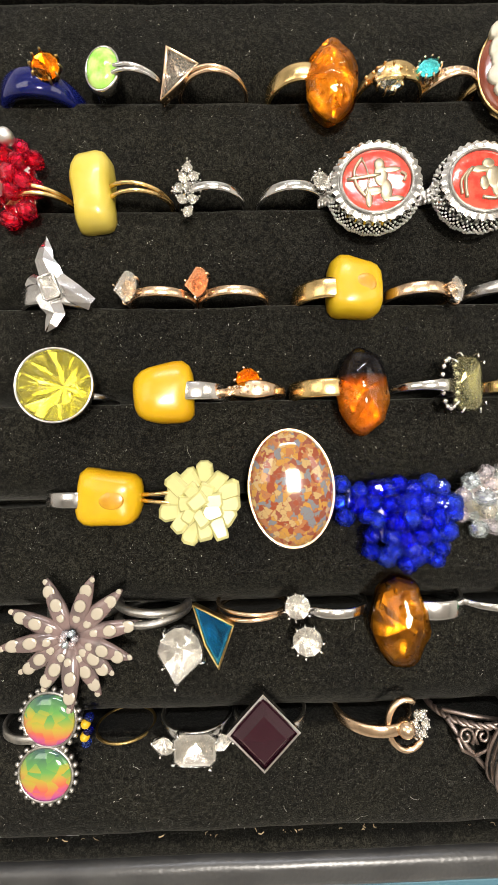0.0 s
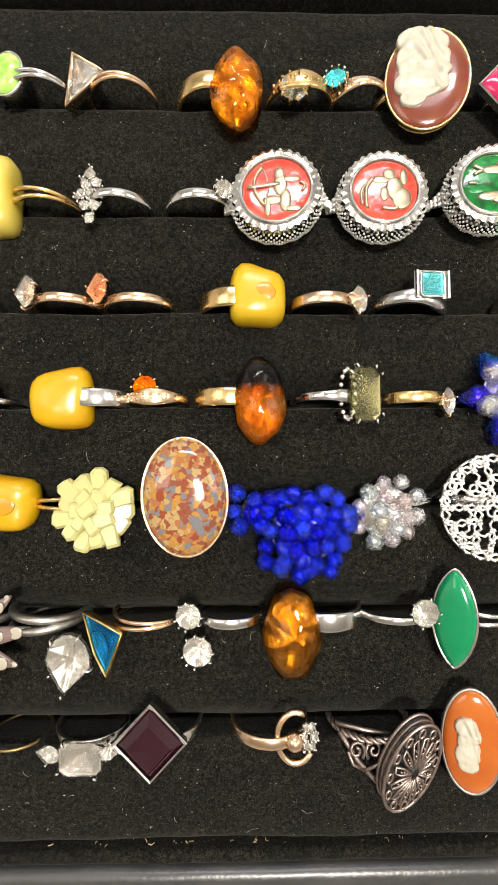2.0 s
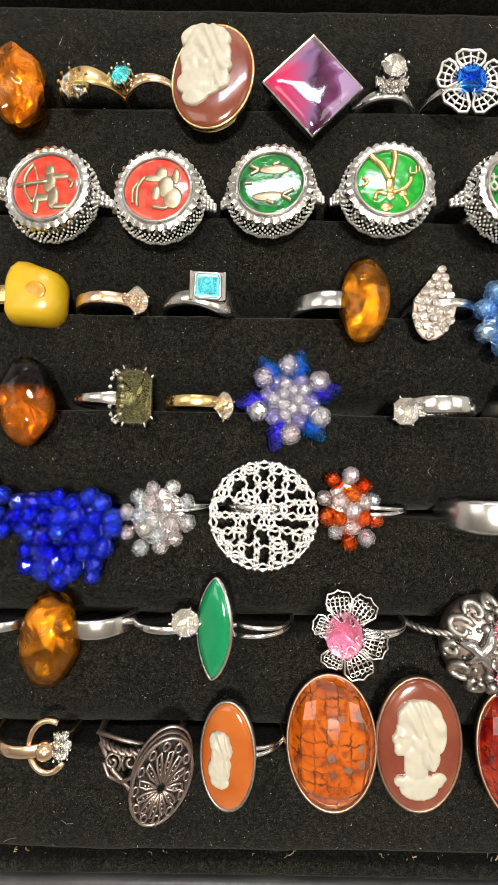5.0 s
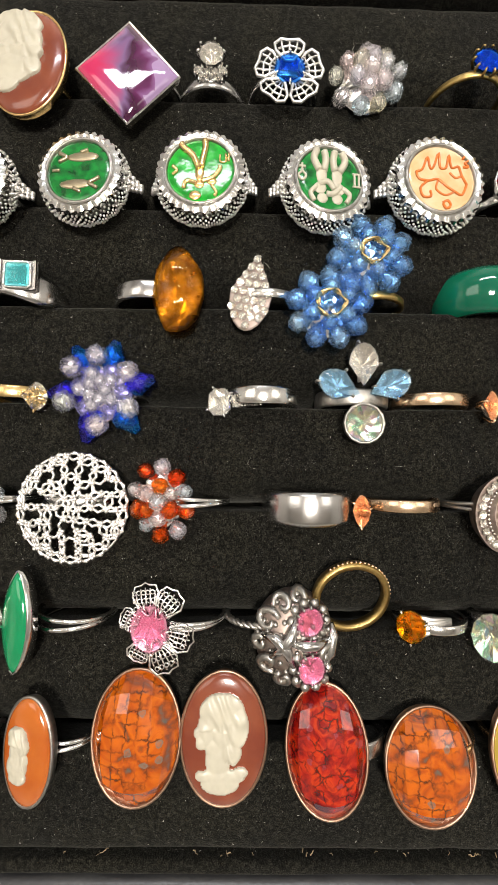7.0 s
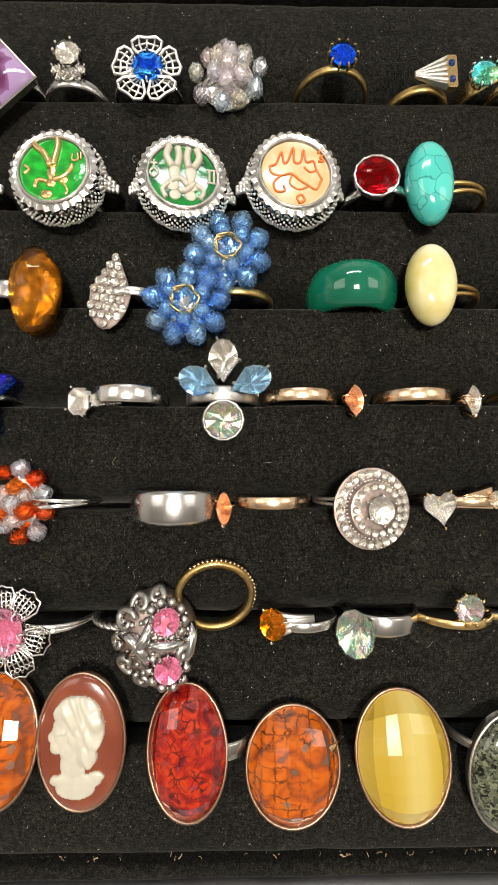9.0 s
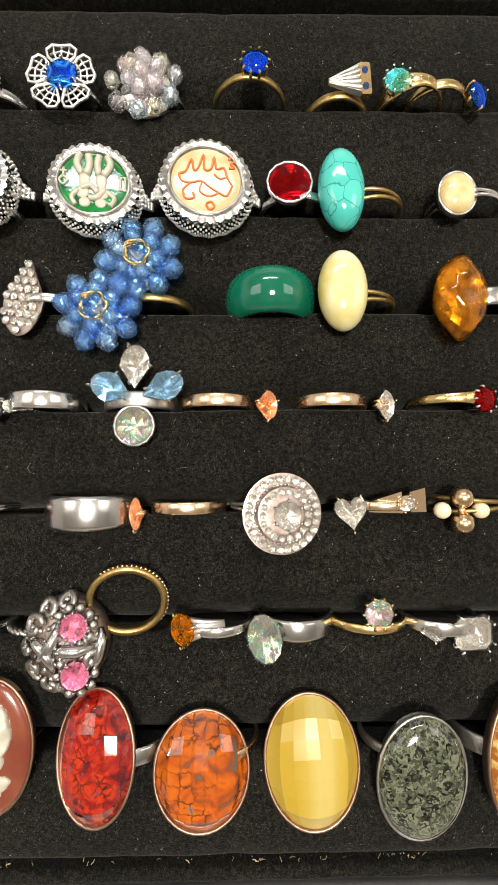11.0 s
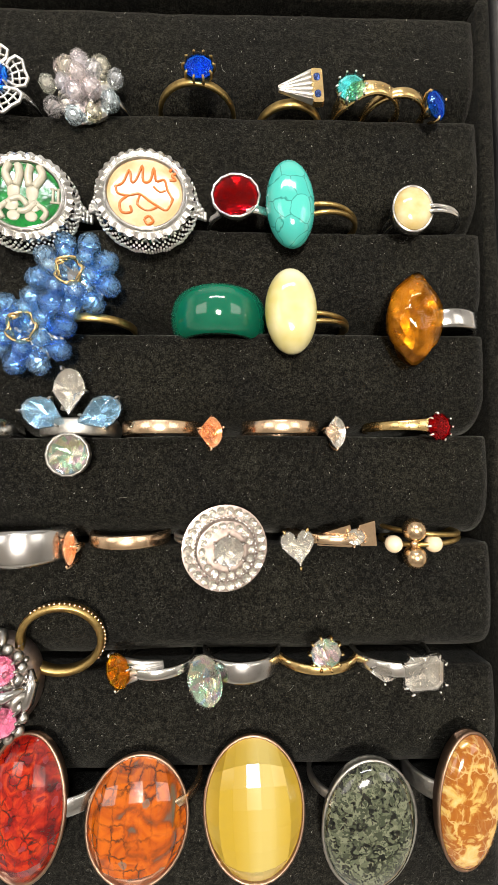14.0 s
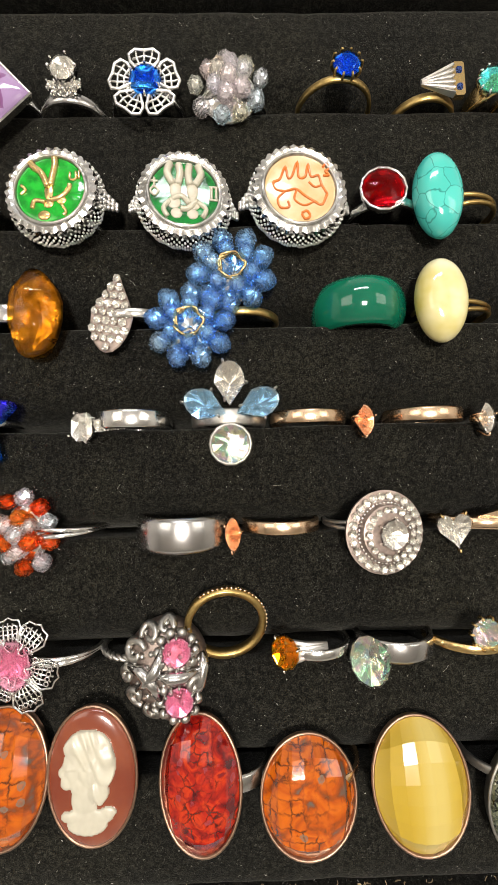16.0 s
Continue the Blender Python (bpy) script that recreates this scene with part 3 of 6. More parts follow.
def lint(count, seed, material, name, label, long, thick, where):
    """Loose fibres and specks on the velvet, joined, as nobody could count them."""
    rnd = random.Random(seed)
    verts, faces = [], []
    for k in range(count):
        x, y, z = where(rnd)
        a, half = rnd.uniform(0, 6.28), rnd.uniform(*long) / 2
        d = Vector((math.cos(a), math.sin(a), rnd.uniform(-0.2, 0.2)))
        q = Vector((-d.y, d.x, 0)) * rnd.uniform(*thick)
        p, bend = Vector((x, y, z)), Vector((-d.y, d.x, 0)) * half * rnd.uniform(-0.7, 0.7)
        b0 = len(verts)
        for s, g in ((-1, 0), (0, 1), (1, 0)):
            c = p + d * half * s + bend * g
            for w in (q, -q * 0.5 + Vector((0, 0, q.length)), -q * 0.5 - Vector((0, 0, q.length))):
                verts.append(tuple((c + w) * MM))
        for s in (0, 3):
            for j in range(3):
                faces.append((b0 + s + j, b0 + s + (j + 1) % 3, b0 + s + 3 + (j + 1) % 3, b0 + s + 3 + j))
    me = bpy.data.meshes.new(name)
    me.from_pydata(verts, [], faces)
    me.materials.append(material)
    return tagged(new(name, me), label, "lint", kind="stuff")


pale_fibre = opaque("pale_lint", (0.5, 0.49, 0.45), (0.3, 0.29, 0.26), 0.8, 300, 0)
grey_fibre = opaque("grey_lint", (0.085, 0.082, 0.07), (0.04, 0.038, 0.033), 0.9, 300, 0)
crumb = opaque("tan_crumb", (0.3, 0.22, 0.12), (0.2, 0.15, 0.09), 0.8, 300, 0)


def on_pads(rnd):
    while True:
        x, y = rnd.uniform(LEFT + 1, RIGHT - 1), rnd.uniform(LOW + 2, HIGH - 1)
        if not any(-1.0 < y - s < 10.5 for s in ROWS_Y):
            return x, y, 0.42


lint(1300, 1, pale_fibre, "lint", "pale dust specks and fibres on the black velvet", (0.15, 0.55), (0.025, 0.07), on_pads)
lint(60, 2, pale_fibre, "lint", "thin pale threads lying on the black velvet", (1.5, 3.5), (0.02, 0.035), on_pads)
lint(20000, 3, grey_fibre, "velvet_pile", "grey brushed pile of the black velvet pads", (0.2, 0.7), (0.02, 0.05), on_pads)
lint(70, 4, crumb, "crumbs", "tan glue crumbs along the lower velvet edge", (0.3, 1.6), (0.05, 0.16), lambda rnd: (rnd.uniform(LEFT, RIGHT), LOW + rnd.gauss(0.7, 0.35), -0.7))

# ---------- stones of the rings ----------
butter = opaque("butter_yellow_resin", (0.52, 0.35, 0.012), (0.46, 0.27, 0.008), 0.3, 60, 0.12)
pale_butter = opaque("pale_yellow_resin", (0.48, 0.37, 0.04), (0.54, 0.43, 0.08), 0.3, 70, 0.12)
egg = opaque("egg_yellow_resin", (0.54, 0.33, 0.006), (0.47, 0.24, 0.004), 0.3, 60, 0.12)
amber = jewel("amber", (1.0, 0.62, 0.12), 1.0, 0.0, second=(0.92, 0.48, 0.05), scale=90, see=0.5)
amber_dark = jewel("dark_amber", (0.88, 0.6, 0.15), 1.0, 0.0, second=(0.66, 0.4, 0.06), scale=90, see=0.5)
# metallic cores under the amber: its flecks, plus added brightness over black velvet
spangles = metal("amber_bright_flecked_core", (0.8, 0.5, 0.12), 0.2, 0.22)
spangles_dark = metal("dark_amber_bright_flecked_core", (0.62, 0.4, 0.1), 0.22, 0.3)
lime = opaque("lime_stone", (0.22, 0.62, 0.06), (0.5, 0.72, 0.2), 0.15, 300)
navy = jewel("navy_glass", (0.004, 0.008, 0.09), 0.2, 0.05)
orange_gem = jewel("orange_glass", (1.0, 0.66, 0.16), 0.97, 0.0, ior=1.6)
teal_gem = jewel("teal_glass", (0.55, 0.93, 0.95), 0.97, 0.0, ior=1.6)
brown_shell = opaque("brown_shell", (0.15, 0.033, 0.017), (0.19, 0.05, 0.024), 0.2, 120)
rust_shell = opaque("rust_shell", (0.34, 0.075, 0.01), (0.4, 0.105, 0.016), 0.14, 120)
ivory = opaque("ivory_relief", (0.42, 0.39, 0.31), (0.46, 0.43, 0.34), 0.35, 200, 0.2)
sapphire = jewel("sapphire_glass", (0.14, 0.44, 0.88), 0.98, 0.0, ior=1.7)
royal = jewel("royal_blue_bead", (0.01, 0.04, 0.95), 0.92, 0.0, ior=1.6, vary=((0.05, 0.1, 1.0), (0.2, 0.36, 1.0), (0.08, 0.16, 1.0), (0.1, 0.09, 0.95)), see=0.5)
sky_bead = jewel("sky_blue_bead", (0.6, 0.8, 1.0), 0.86, 0.0, ior=1.6, vary=((0.4, 0.67, 1.0), (0.56, 0.8, 1.0), (0.34, 0.6, 1.0), (0.76, 0.91, 1.0), (0.45, 0.71, 1.0)), see=0.55)
violet_ab = jewel("violet_iridescent_bead", (0.2, 0.14, 1.0), 0.92, 0.0, ior=1.6, second=(0.05, 0.55, 1.0), scale=110, see=0.5)
lavender = jewel("lavender_bead", (0.74, 0.72, 1.0), 0.86, 0.0, ior=1.6, see=0.5)
ruby = jewel("ruby_glass", (0.6, 0.03, 0.06), 0.98, 0.0, ior=1.7)
raspberry = jewel("raspberry_bead", (0.9, 0.05, 0.14), 0.92, 0.0, ior=1.6, vary=((0.9, 0.03, 0.1), (0.95, 0.1, 0.25), (0.8, 0.02, 0.06)), see=0.5)
orange_bead = jewel("orange_red_bead", (1.0, 0.36, 0.08), 0.92, 0.0, ior=1.6, vary=((1.0, 0.24, 0.05), (1.0, 0.5, 0.1), (1.0, 0.16, 0.04), (1.0, 0.56, 0.1)), see=0.5)
pink_gem = jewel("pink_glass", (1.0, 0.7, 0.81), 0.98, 0.0, ior=1.6)
peach_gem = jewel("peach_glass", (1.0, 0.79, 0.64), 0.95, 0.0, ior=1.6)
grey_gem = jewel("grey_green_glass", (0.84, 0.84, 0.66), 0.95, 0.01)
lemon_foil = jewel("lemon_foil", (0.93, 0.92, 0.5), 0.0, 0.07, metallic=1.0)
sky_gem = jewel("sky_blue_glass", (0.74, 0.89, 1.0), 0.98, 0.0, ior=1.7)
lemon_gem = jewel("lemon_glass", (1.0, 0.98, 0.68), 0.98, 0.0)
deep_teal = jewel("deep_teal_glass", (0.2, 0.52, 0.66), 0.95, 0.01)
plum = jewel("plum_glass", (0.022, 0.004, 0.009), 0.0, 0.04)
agate = opaque("green_agate", (0.002, 0.09, 0.05), (0.004, 0.12, 0.065), 0.08, 60)
emerald_enamel = opaque("bright_green_cabochon", (0.003, 0.17, 0.06), (0.006, 0.21, 0.08), 0.1, 60)
cream = opaque("cream_shell", (0.48, 0.4, 0.1), (0.68, 0.64, 0.42), 0.12, 50)
moon = opaque("honey_moonstone", (0.5, 0.36, 0.12), (0.64, 0.56, 0.34), 0.12, 130)
frost = jewel("frosted_yellow_bead", (0.82, 0.78, 0.36), 0.45, 0.25)
turquoise = cells("turquoise", [(0, (0.06, 0.44, 0.38)), (0.5, (0.075, 0.48, 0.42)), (0.8, (0.055, 0.42, 0.37))], 210, (0.025, 0.2, 0.17), 0.12, 0.005, 0.035)
mosaic = cells("mosaic_stone", [(0, (0.22, 0.05, 0.022)), (0.16, (0.36, 0.18, 0.035)), (0.36, (0.15, 0.15, 0.16)), (0.5, (0.2, 0.06, 0.035)), (0.64, (0.36, 0.24, 0.1)), (0.84, (0.3, 0.12, 0.045))], 700, (0.2, 0.1, 0.06), 0.1, 0.003, 0.05)
jasper = marbled("orange_millefiori", [(0.3, (0.09, 0.075, 0.06)), (0.38, (0.18, 0.04, 0.009)), (0.45, (0.34, 0.06, 0.003)), (0.57, (0.46, 0.1, 0.004)), (0.64, (0.32, 0.055, 0.004)), (0.7, (0.15, 0.05, 0.015)), (0.75, (0.11, 0.09, 0.065))], 170, (0.035, 0.011, 0.006), 340, 0.05, (0.13, 0.12, 0.095), square=0.3)
red_jasper = marbled("red_millefiori", [(0.3, (0.04, 0.003, 0.006)), (0.4, (0.13, 0.004, 0.004)), (0.5, (0.28, 0.01, 0.004)), (0.58, (0.4, 0.03, 0.004)), (0.65, (0.18, 0.006, 0.005)), (0.74, (0.07, 0.012, 0.024))], 220, (0.025, 0.002, 0.003), 430, 0.05, (0.2, 0.035, 0.05), square=1.0)
moss = cells("moss_stone", [(0, (0.035, 0.042, 0.025)), (0.28, (0.08, 0.09, 0.055)), (0.55, (0.003, 0.004, 0.003)), (0.8, (0.13, 0.14, 0.09))], 1050, None, 0.12, 0.0045)
honey = marbled("marbled_amber_stone", [(0.3, (0.58, 0.44, 0.19)), (0.42, (0.5, 0.32, 0.08)), (0.48, (0.3, 0.1, 0.012)), (0.58, (0.26, 0.075, 0.008)), (0.68, (0.5, 0.34, 0.1))], 260, (0.52, 0.36, 0.13), 300, 0.03, None, 0.1, square=1.0)
pale_metal = metal("pale_champagne_metal", (0.52, 0.44, 0.3), 0.3)
red_enamel = opaque("red_enamel", (0.5, 0.03, 0.018), (0.64, 0.075, 0.045), 0.15, 420, bumpy=0.3)
green_enamel = opaque("green_enamel", (0.006, 0.19, 0.03), (0.005, 0.06, 0.014), 0.12, 420, bumpy=0.3)
bright_green = opaque("bright_green_enamel", (0.01, 0.36, 0.025), (0.004, 0.18, 0.014), 0.12, 420, bumpy=0.3)
cream_enamel = opaque("cream_enamel", (0.54, 0.37, 0.18), (0.62, 0.48, 0.3), 0.15, 200)
orange_line = opaque("orange_enamel_line", (0.62, 0.16, 0.03), None, 0.2, 200)
pearl = opaque("cream_pearl", (0.8, 0.66, 0.45), (0.72, 0.55, 0.36), 0.18, 100, 0.8)
gold_pearl = metal("golden_pearl", (0.72, 0.52, 0.32), 0.22, 0.05)
grey_petal = jewel("grey_enamel_petal", (0.2, 0.14, 0.13), 0.1, 0.15, second=(0.12, 0.09, 0.085), scale=200)
pale_dot = jewel("pale_iridescent_dot", (0.36, 0.32, 0.25), 0.0, 0.2)

# cat's-eye stone with long soft bands
m, nt, b = nodes_of("yellow_cats_eye")
n = texture(nt, "ShaderNodeTexWave", 19)
n.inputs["Distortion"].default_value = 0.6
n.inputs["Phase Offset"].default_value = 2.4
r = ramp(nt, n.outputs["Fac"], [(0.1, (0.37, 0.25, 0.025)), (0.6, (0.41, 0.295, 0.05)), (0.95, (0.45, 0.35, 0.1))])
nt.links.new(r.outputs[0], b.inputs["Base Color"])
b.inputs["Roughness"].default_value = 0.2
b.inputs["Coat Weight"].default_value = 0.4
cats_eye = m

# swirled purple and rose glass: rose at one corner, dark in the middle, lavender beyond
m, nt, b = nodes_of("purple_swirl_glass")
c = nt.nodes.new("ShaderNodeTexCoord")
g = nt.nodes.new("ShaderNodeSeparateXYZ")
nt.links.new(c.outputs["Generated"], g.inputs[0])
n = texture(nt, "ShaderNodeTexNoise", 75, 2)
n.inputs["Distortion"].default_value = 1.4
k = nt.nodes.new("ShaderNodeMath")
k.operation, k.inputs[1].default_value = "MULTIPLY_ADD", 0.9
nt.links.new(n.outputs["Fac"], k.inputs[0])
nt.links.new(g.outputs[0], k.inputs[2])
r = ramp(nt, k.outputs[0], [(0.45, (0.45, 0.02, 0.09)), (0.62, (0.3, 0.06, 0.16)), (0.72, (0.16, 0.09, 0.2)), (0.8, (0.035, 0.004, 0.025)), (0.92, (0.1, 0.02, 0.08)), (1.0, (0.2, 0.09, 0.22)), (1.15, (0.3, 0.2, 0.36))])
k.inputs[1].default_value = 0.55
nt.links.new(r.outputs[0], b.inputs["Base Color"])
b.inputs["Roughness"].default_value = 0.06
b.inputs["Coat Weight"].default_value = 0.8
swirl = m

# rainbow glass: the colours run across the stone from edge to edge
m, nt, b = nodes_of("rainbow_glass")
c = nt.nodes.new("ShaderNodeTexCoord")
s = nt.nodes.new("ShaderNodeSeparateXYZ")
n = texture(nt, "ShaderNodeTexVoronoi", 420)
k = nt.nodes.new("ShaderNodeMixRGB")
k.blend_type, k.inputs[0].default_value = "MIX", 0.22
nt.links.new(c.outputs["Generated"], k.inputs[1])
nt.links.new(n.outputs["Color"], k.inputs[2])
nt.links.new(k.outputs[0], s.inputs[0])
r = ramp(nt, s.outputs[1], [(0.15, (0.4, 0.02, 0.32)), (0.32, (0.6, 0.12, 0.07)), (0.5, (0.44, 0.36, 0.045)), (0.66, (0.12, 0.33, 0.08)), (0.88, (0.045, 0.1, 0.09))])
nt.links.new(r.outputs[0], b.inputs["Base Color"])
b.inputs["Roughness"].default_value = 0.1
b.inputs["Coat Weight"].default_value = 1.0
b.inputs["Metallic"].default_value = 0.2
rainbow = m

# two-tone amber, dark at one end
m, nt, b = nodes_of("two_tone_amber")
c = nt.nodes.new("ShaderNodeTexCoord")
s = nt.nodes.new("ShaderNodeSeparateXYZ")
nt.links.new(c.outputs["Generated"], s.inputs[0])
r = ramp(nt, s.outputs[1], [(0.1, (0.9, 0.36, 0.03)), (0.5, (0.95, 0.42, 0.03)), (0.62, (0.5, 0.14, 0.012)), (0.68, (0.03, 0.03, 0.05))])
nt.links.new(r.outputs[0], b.inputs["Base Color"])
b.inputs["Roughness"].default_value = 0.06
b.inputs["Transmission Weight"].default_value = 0.9
thin, both = nt.nodes.new("ShaderNodeBsdfTransparent"), nt.nodes.new("ShaderNodeMixShader")
both.inputs[0].default_value = 0.4
nt.links.new(r.outputs[0], thin.inputs[0])
nt.links.new(b.outputs[0], both.inputs[1])
nt.links.new(thin.outputs[0], both.inputs[2])
nt.links.new(both.outputs[0], nt.nodes["Material Output"].inputs[0])
two_tone = m

hollow = opaque("dark_amber_dimple", (0.4, 0.19, 0.01), (0.5, 0.27, 0.015), 0.3, 300)


# ---------- kinds of rings ----------
def cab_ring(row, x, y, z, w, h, dome_h, stone, label, wall=None, metal_=None, end=None, side=1, tx=0, ty=0, rot=0, lump=0.0, seed=1,
             split=0.0, bw=2.2, top=3.5, facet=False, line=None, r=9.3, power=0.8, bt=1.1, steps=8, spangle=None):
    th = ring(x, row, label)
    m = head(x, y, z - dome_h * 0.35, tx, ty, rot)
    ln = line or oval(w / 2, h / 2, 40)
    if facet:
        part("stone", facet_dome(w / 2, h / 2, dome_h, m), stone, th)
        part("bezel", bezel(ln, 0.62, -1.8, 0.8, m, 0.12), wall, th, smooth=True)
    else:
        cabochon(th, ln, m, stone, dome_h, wall, lump, seed, True, steps, power=power)
    # lumpy metallic core, added to brighten the clear stone and give it flecks
    if spangle:
        part("inclusions", dome([(a * 0.9, c * 0.9) for a, c in ln[::2]], dome_h * 0.45, m, 5, 0.8, 1.3, seed + 3, 0.5), spangle, th)
    if metal_:
        band(th, row, end if end is not None else x + side * 6, side, metal_, bw, top, r, bt, split)
    return th


def cube_stone(w, h, d, m, seed, taper=0.0, shear=0.0):
    """A rounded, uneven block of resin."""
    lays = []
    for k in range(9):
        a = -math.pi / 2 * 0.5 + (math.pi * 0.75) * k / 8
        s = max(math.cos(a), 0.05) ** 0.38
        lay = []
        for q in range(28):
            b_ = 2 * math.pi * q / 28
            e = (abs(math.cos(b_)) ** 4.5 + abs(math.sin(b_)) ** 4.5) ** (-1 / 4.5)
            p = Vector((w / 2 * s * e * math.cos(b_), h / 2 * s * e * math.sin(b_), d * math.sin(a)))
            p.y = p.y * (1 + taper * p.x / w) + shear * p.x
            p += 0.9 * noise.noise_vector(p * 0.12 + Vector((seed * 9.1, 0, 0)))
            lay.append(tuple(p))
        lays.append(lay)
    return loft(lays, m)


def nugget_ring(row, x, y, z, w, h, stone, label, metal_, end, side, seed, bw=4.5, rot=0.0, dimple=0.0, top=3.0, split=0.0, tx=0.0, taper=0.0, shear=0.0):
    th = ring(x, row, label)
    m = head(x, y, z - 4.5, tx, 0, rot)
    part("stone", cube_stone(w, h, 5.0, m, seed, taper, shear), stone, th, smooth=True)
    band(th, row, end, side, metal_, bw, top, split=split)
    # no dimple is cut in; a low disc of darker amber stands in
    if dimple:
        part("hollow", dome(oval(w * 0.2, h * 0.17, 20), 0.5, m @ Matrix.Translation((w * 0.1, 0, 5.0 - 0.42))), hollow, th, smooth=True)
    return th


def claw_ring(row, x, y, z, rad, stone, back, label, metal_, setting, ends, top=3.5, bw=1.8, tx=0, ty=0, count=8, ornate=False, line=None, n=10, h=1.1, r=None, split=0.0):
    """A small cut stone in claws on a hoop that shows from ends[0] to ends[1]."""
    th = ring(x, row, label)
    m = head(x, y, z, tx, ty)
    cut_stone(th, line or oval(rad, rad, n), m, stone, back, h, 2.2, setting, count)
    r = r or max(7.5, min(10.5, (ends[1] - ends[0]) / 2))
    cx = x if ends[0] <= x - 3 and ends[1] >= x + 3 else (ends[1] - r if ends[1] - x > x - ends[0] else ends[0] + r)
    if ends[0] <= x - 3 and ends[1] >= x + 3:
        cx = (ends[0] + ends[1]) / 2
    if split:
        band(th, row, cx + r, 1, metal_, bw, top, r, split=split)
    else:
        part("band", hoop(cx, ROWS_Y[row] + 2.2, top + 2.0 - r, r, bw, 1.0, 0.9 if ornate else 0.0, 90 if abs(cx - x) < 4 else (140 if cx > x else 40)), metal_, th, smooth=True)
    if ornate:
        bm = bmesh.new()
        s = 1 if cx > x else -1
        for k in range(7):
            a = math.radians(90 + s * (52 - 13 * k))
            for q in (-1, 1):
                ball(cx + (r + 0.3) * math.cos(a), ROWS_Y[row] + 2.2 + q * (0.9 - 0.09 * k), top + 2.0 - r + (r + 0.3) * math.sin(a), 0.62 - 0.05 * k, bm, 7, 5)
        part("scrollwork", bm, metal_, th, smooth=True)
    return th


def side_stone_ring(row, x, y, z, w, h, stone, back, label, metal_, ends, side=-1, line=None, bw=1.9):
    """A hoop seen edge-on with a cut stone that faces along the row, held in a cone-shaped cup."""
    th = ring(x, row, label)
    r = min(9.5, max(7.0, (ends[1] - ends[0]) / 2))
    cx = ends[0] + r if side > 0 else ends[1] - r
    y0 = ROWS_Y[row] + 2.0
    part("band", hoop(cx, y0, 5.6 - r, r, bw + 0.6, 1.0), metal_, th, smooth=True)
    m = head(x, y, z, 0, side * 26, 90)
    ln = line or pear(h * 1.1, w * 1.5)
    cut_stone(th, ln, m, stone, back, 1.0, 2.6, metal_, 3)
    p, q = m @ Vector((0, 0, -3.0)), m @ Vector((0, 0, -0.8))
    part("cup", tube([p + (p - q) * 0.5, p, q], [0.7, 1.0, 1.9], False, 10), metal_, th, smooth=True)
    return th


# rounded masses of the plain reliefs: centre, half axes and height, in shares of the oval's width and height
CROWNED = ((-0.2, 0.09, 0.11, 0.15, 0.8), (-0.26, 0.0, 0.07, 0.06, 0.8), (-0.31, 0.07, 0.04, 0.045, 0.75), (-0.02, 0.23, 0.27, 0.14, 1.1), (0.15, 0.12, 0.15, 0.16, 1.2), (0.02, 0.08, 0.16, 0.14, 1.0), (0.1, -0.07, 0.12, 0.09, 1.1), (-0.1, -0.04, 0.12, 0.08, 0.8),
           (-0.06, -0.13, 0.15, 0.14, 0.8), (-0.03, -0.25, 0.3, 0.065, 0.75), (-0.03, -0.3, 0.23, 0.085, 0.75), (-0.23, -0.235, 0.09, 0.035, 0.7), (0.2, -0.22, 0.1, 0.045, 0.7))
VEILED = ((-0.12, 0.33, 0.29, 0.13, 1.1), (0.12, 0.29, 0.1, 0.085, 1.0), (-0.24, 0.15, 0.16, 0.18, 0.9), (0.02, 0.14, 0.22, 0.18, 1.15), (0.17, 0.04, 0.09, 0.075, 1.1), (-0.3, 0.03, 0.08, 0.06, 0.8), (-0.12, -0.1, 0.3, 0.15, 1.0), (0.1, -0.09, 0.15, 0.1, 1.0), (-0.18, -0.24, 0.16, 0.085, 0.9))
SMALL = ((-0.12, 0.16, 0.2, 0.1, 1.1), (0.0, 0.09, 0.13, 0.09, 1.0), (-0.13, 0.03, 0.15, 0.12, 0.9), (-0.1, -0.1, 0.21, 0.13, 1.0), (-0.08, -0.2, 0.18, 0.07, 0.9), (0.02, -0.04, 0.1, 0.08, 0.9))


def bust(m, w, h, masses):
    """A plain raised relief, one sheet of rounded masses with shallow grooves and no features."""
    bm = bmesh.new()
    nx, ny = 66, 92
    grid = {}
    for i in range(nx + 1):
        for j in range(ny + 1):
            u, v = -0.42 + 0.84 * i / nx, -0.46 + 0.92 * j / ny
            z = 0.0
            for px, py, rx, ry, k in masses:
                q = 1 - ((u - px) / rx) ** 2 - ((v - py) / ry) ** 2
                if q > 0:
                    z = max(z, k * (0.45 + 0.55 * math.sqrt(q)))
            if z > 0:
                if v > 0.1 or (u > 0.05 and v > -0.16):
                    z += 0.28 * math.sin(34 * v + 16 * u + 5 * math.sin(9 * u)) * (0.6 + 0.4 * noise.noise(Vector((u * 9, v * 9, 1))))
                z += 0.1 * noise.noise(Vector((u * 16, v * 16, 3)))
                grid[i, j] = bm.verts.new(m @ Vector((u * w, v * h, 1.5 * z)))
    for (i, j), a in grid.items():
        q = [grid.get(p) for p in ((i + 1, j), (i + 1, j + 1), (i, j + 1))]
        if all(q):
            bm.faces.new((a, *q))
    loose = [e for e in bm.edges if e.is_boundary]
    ext = bmesh.ops.extrude_edge_only(bm, edges=loose)["geom"]
    down = (m.to_3x3() @ Vector((0, 0, -1.3)))
    for v in ext:
        if isinstance(v, bmesh.types.BMVert):
            v.co += down
    bmesh.ops.delete(bm, geom=[v for v in bm.verts if not v.link_faces], context="VERTS")
    return bm


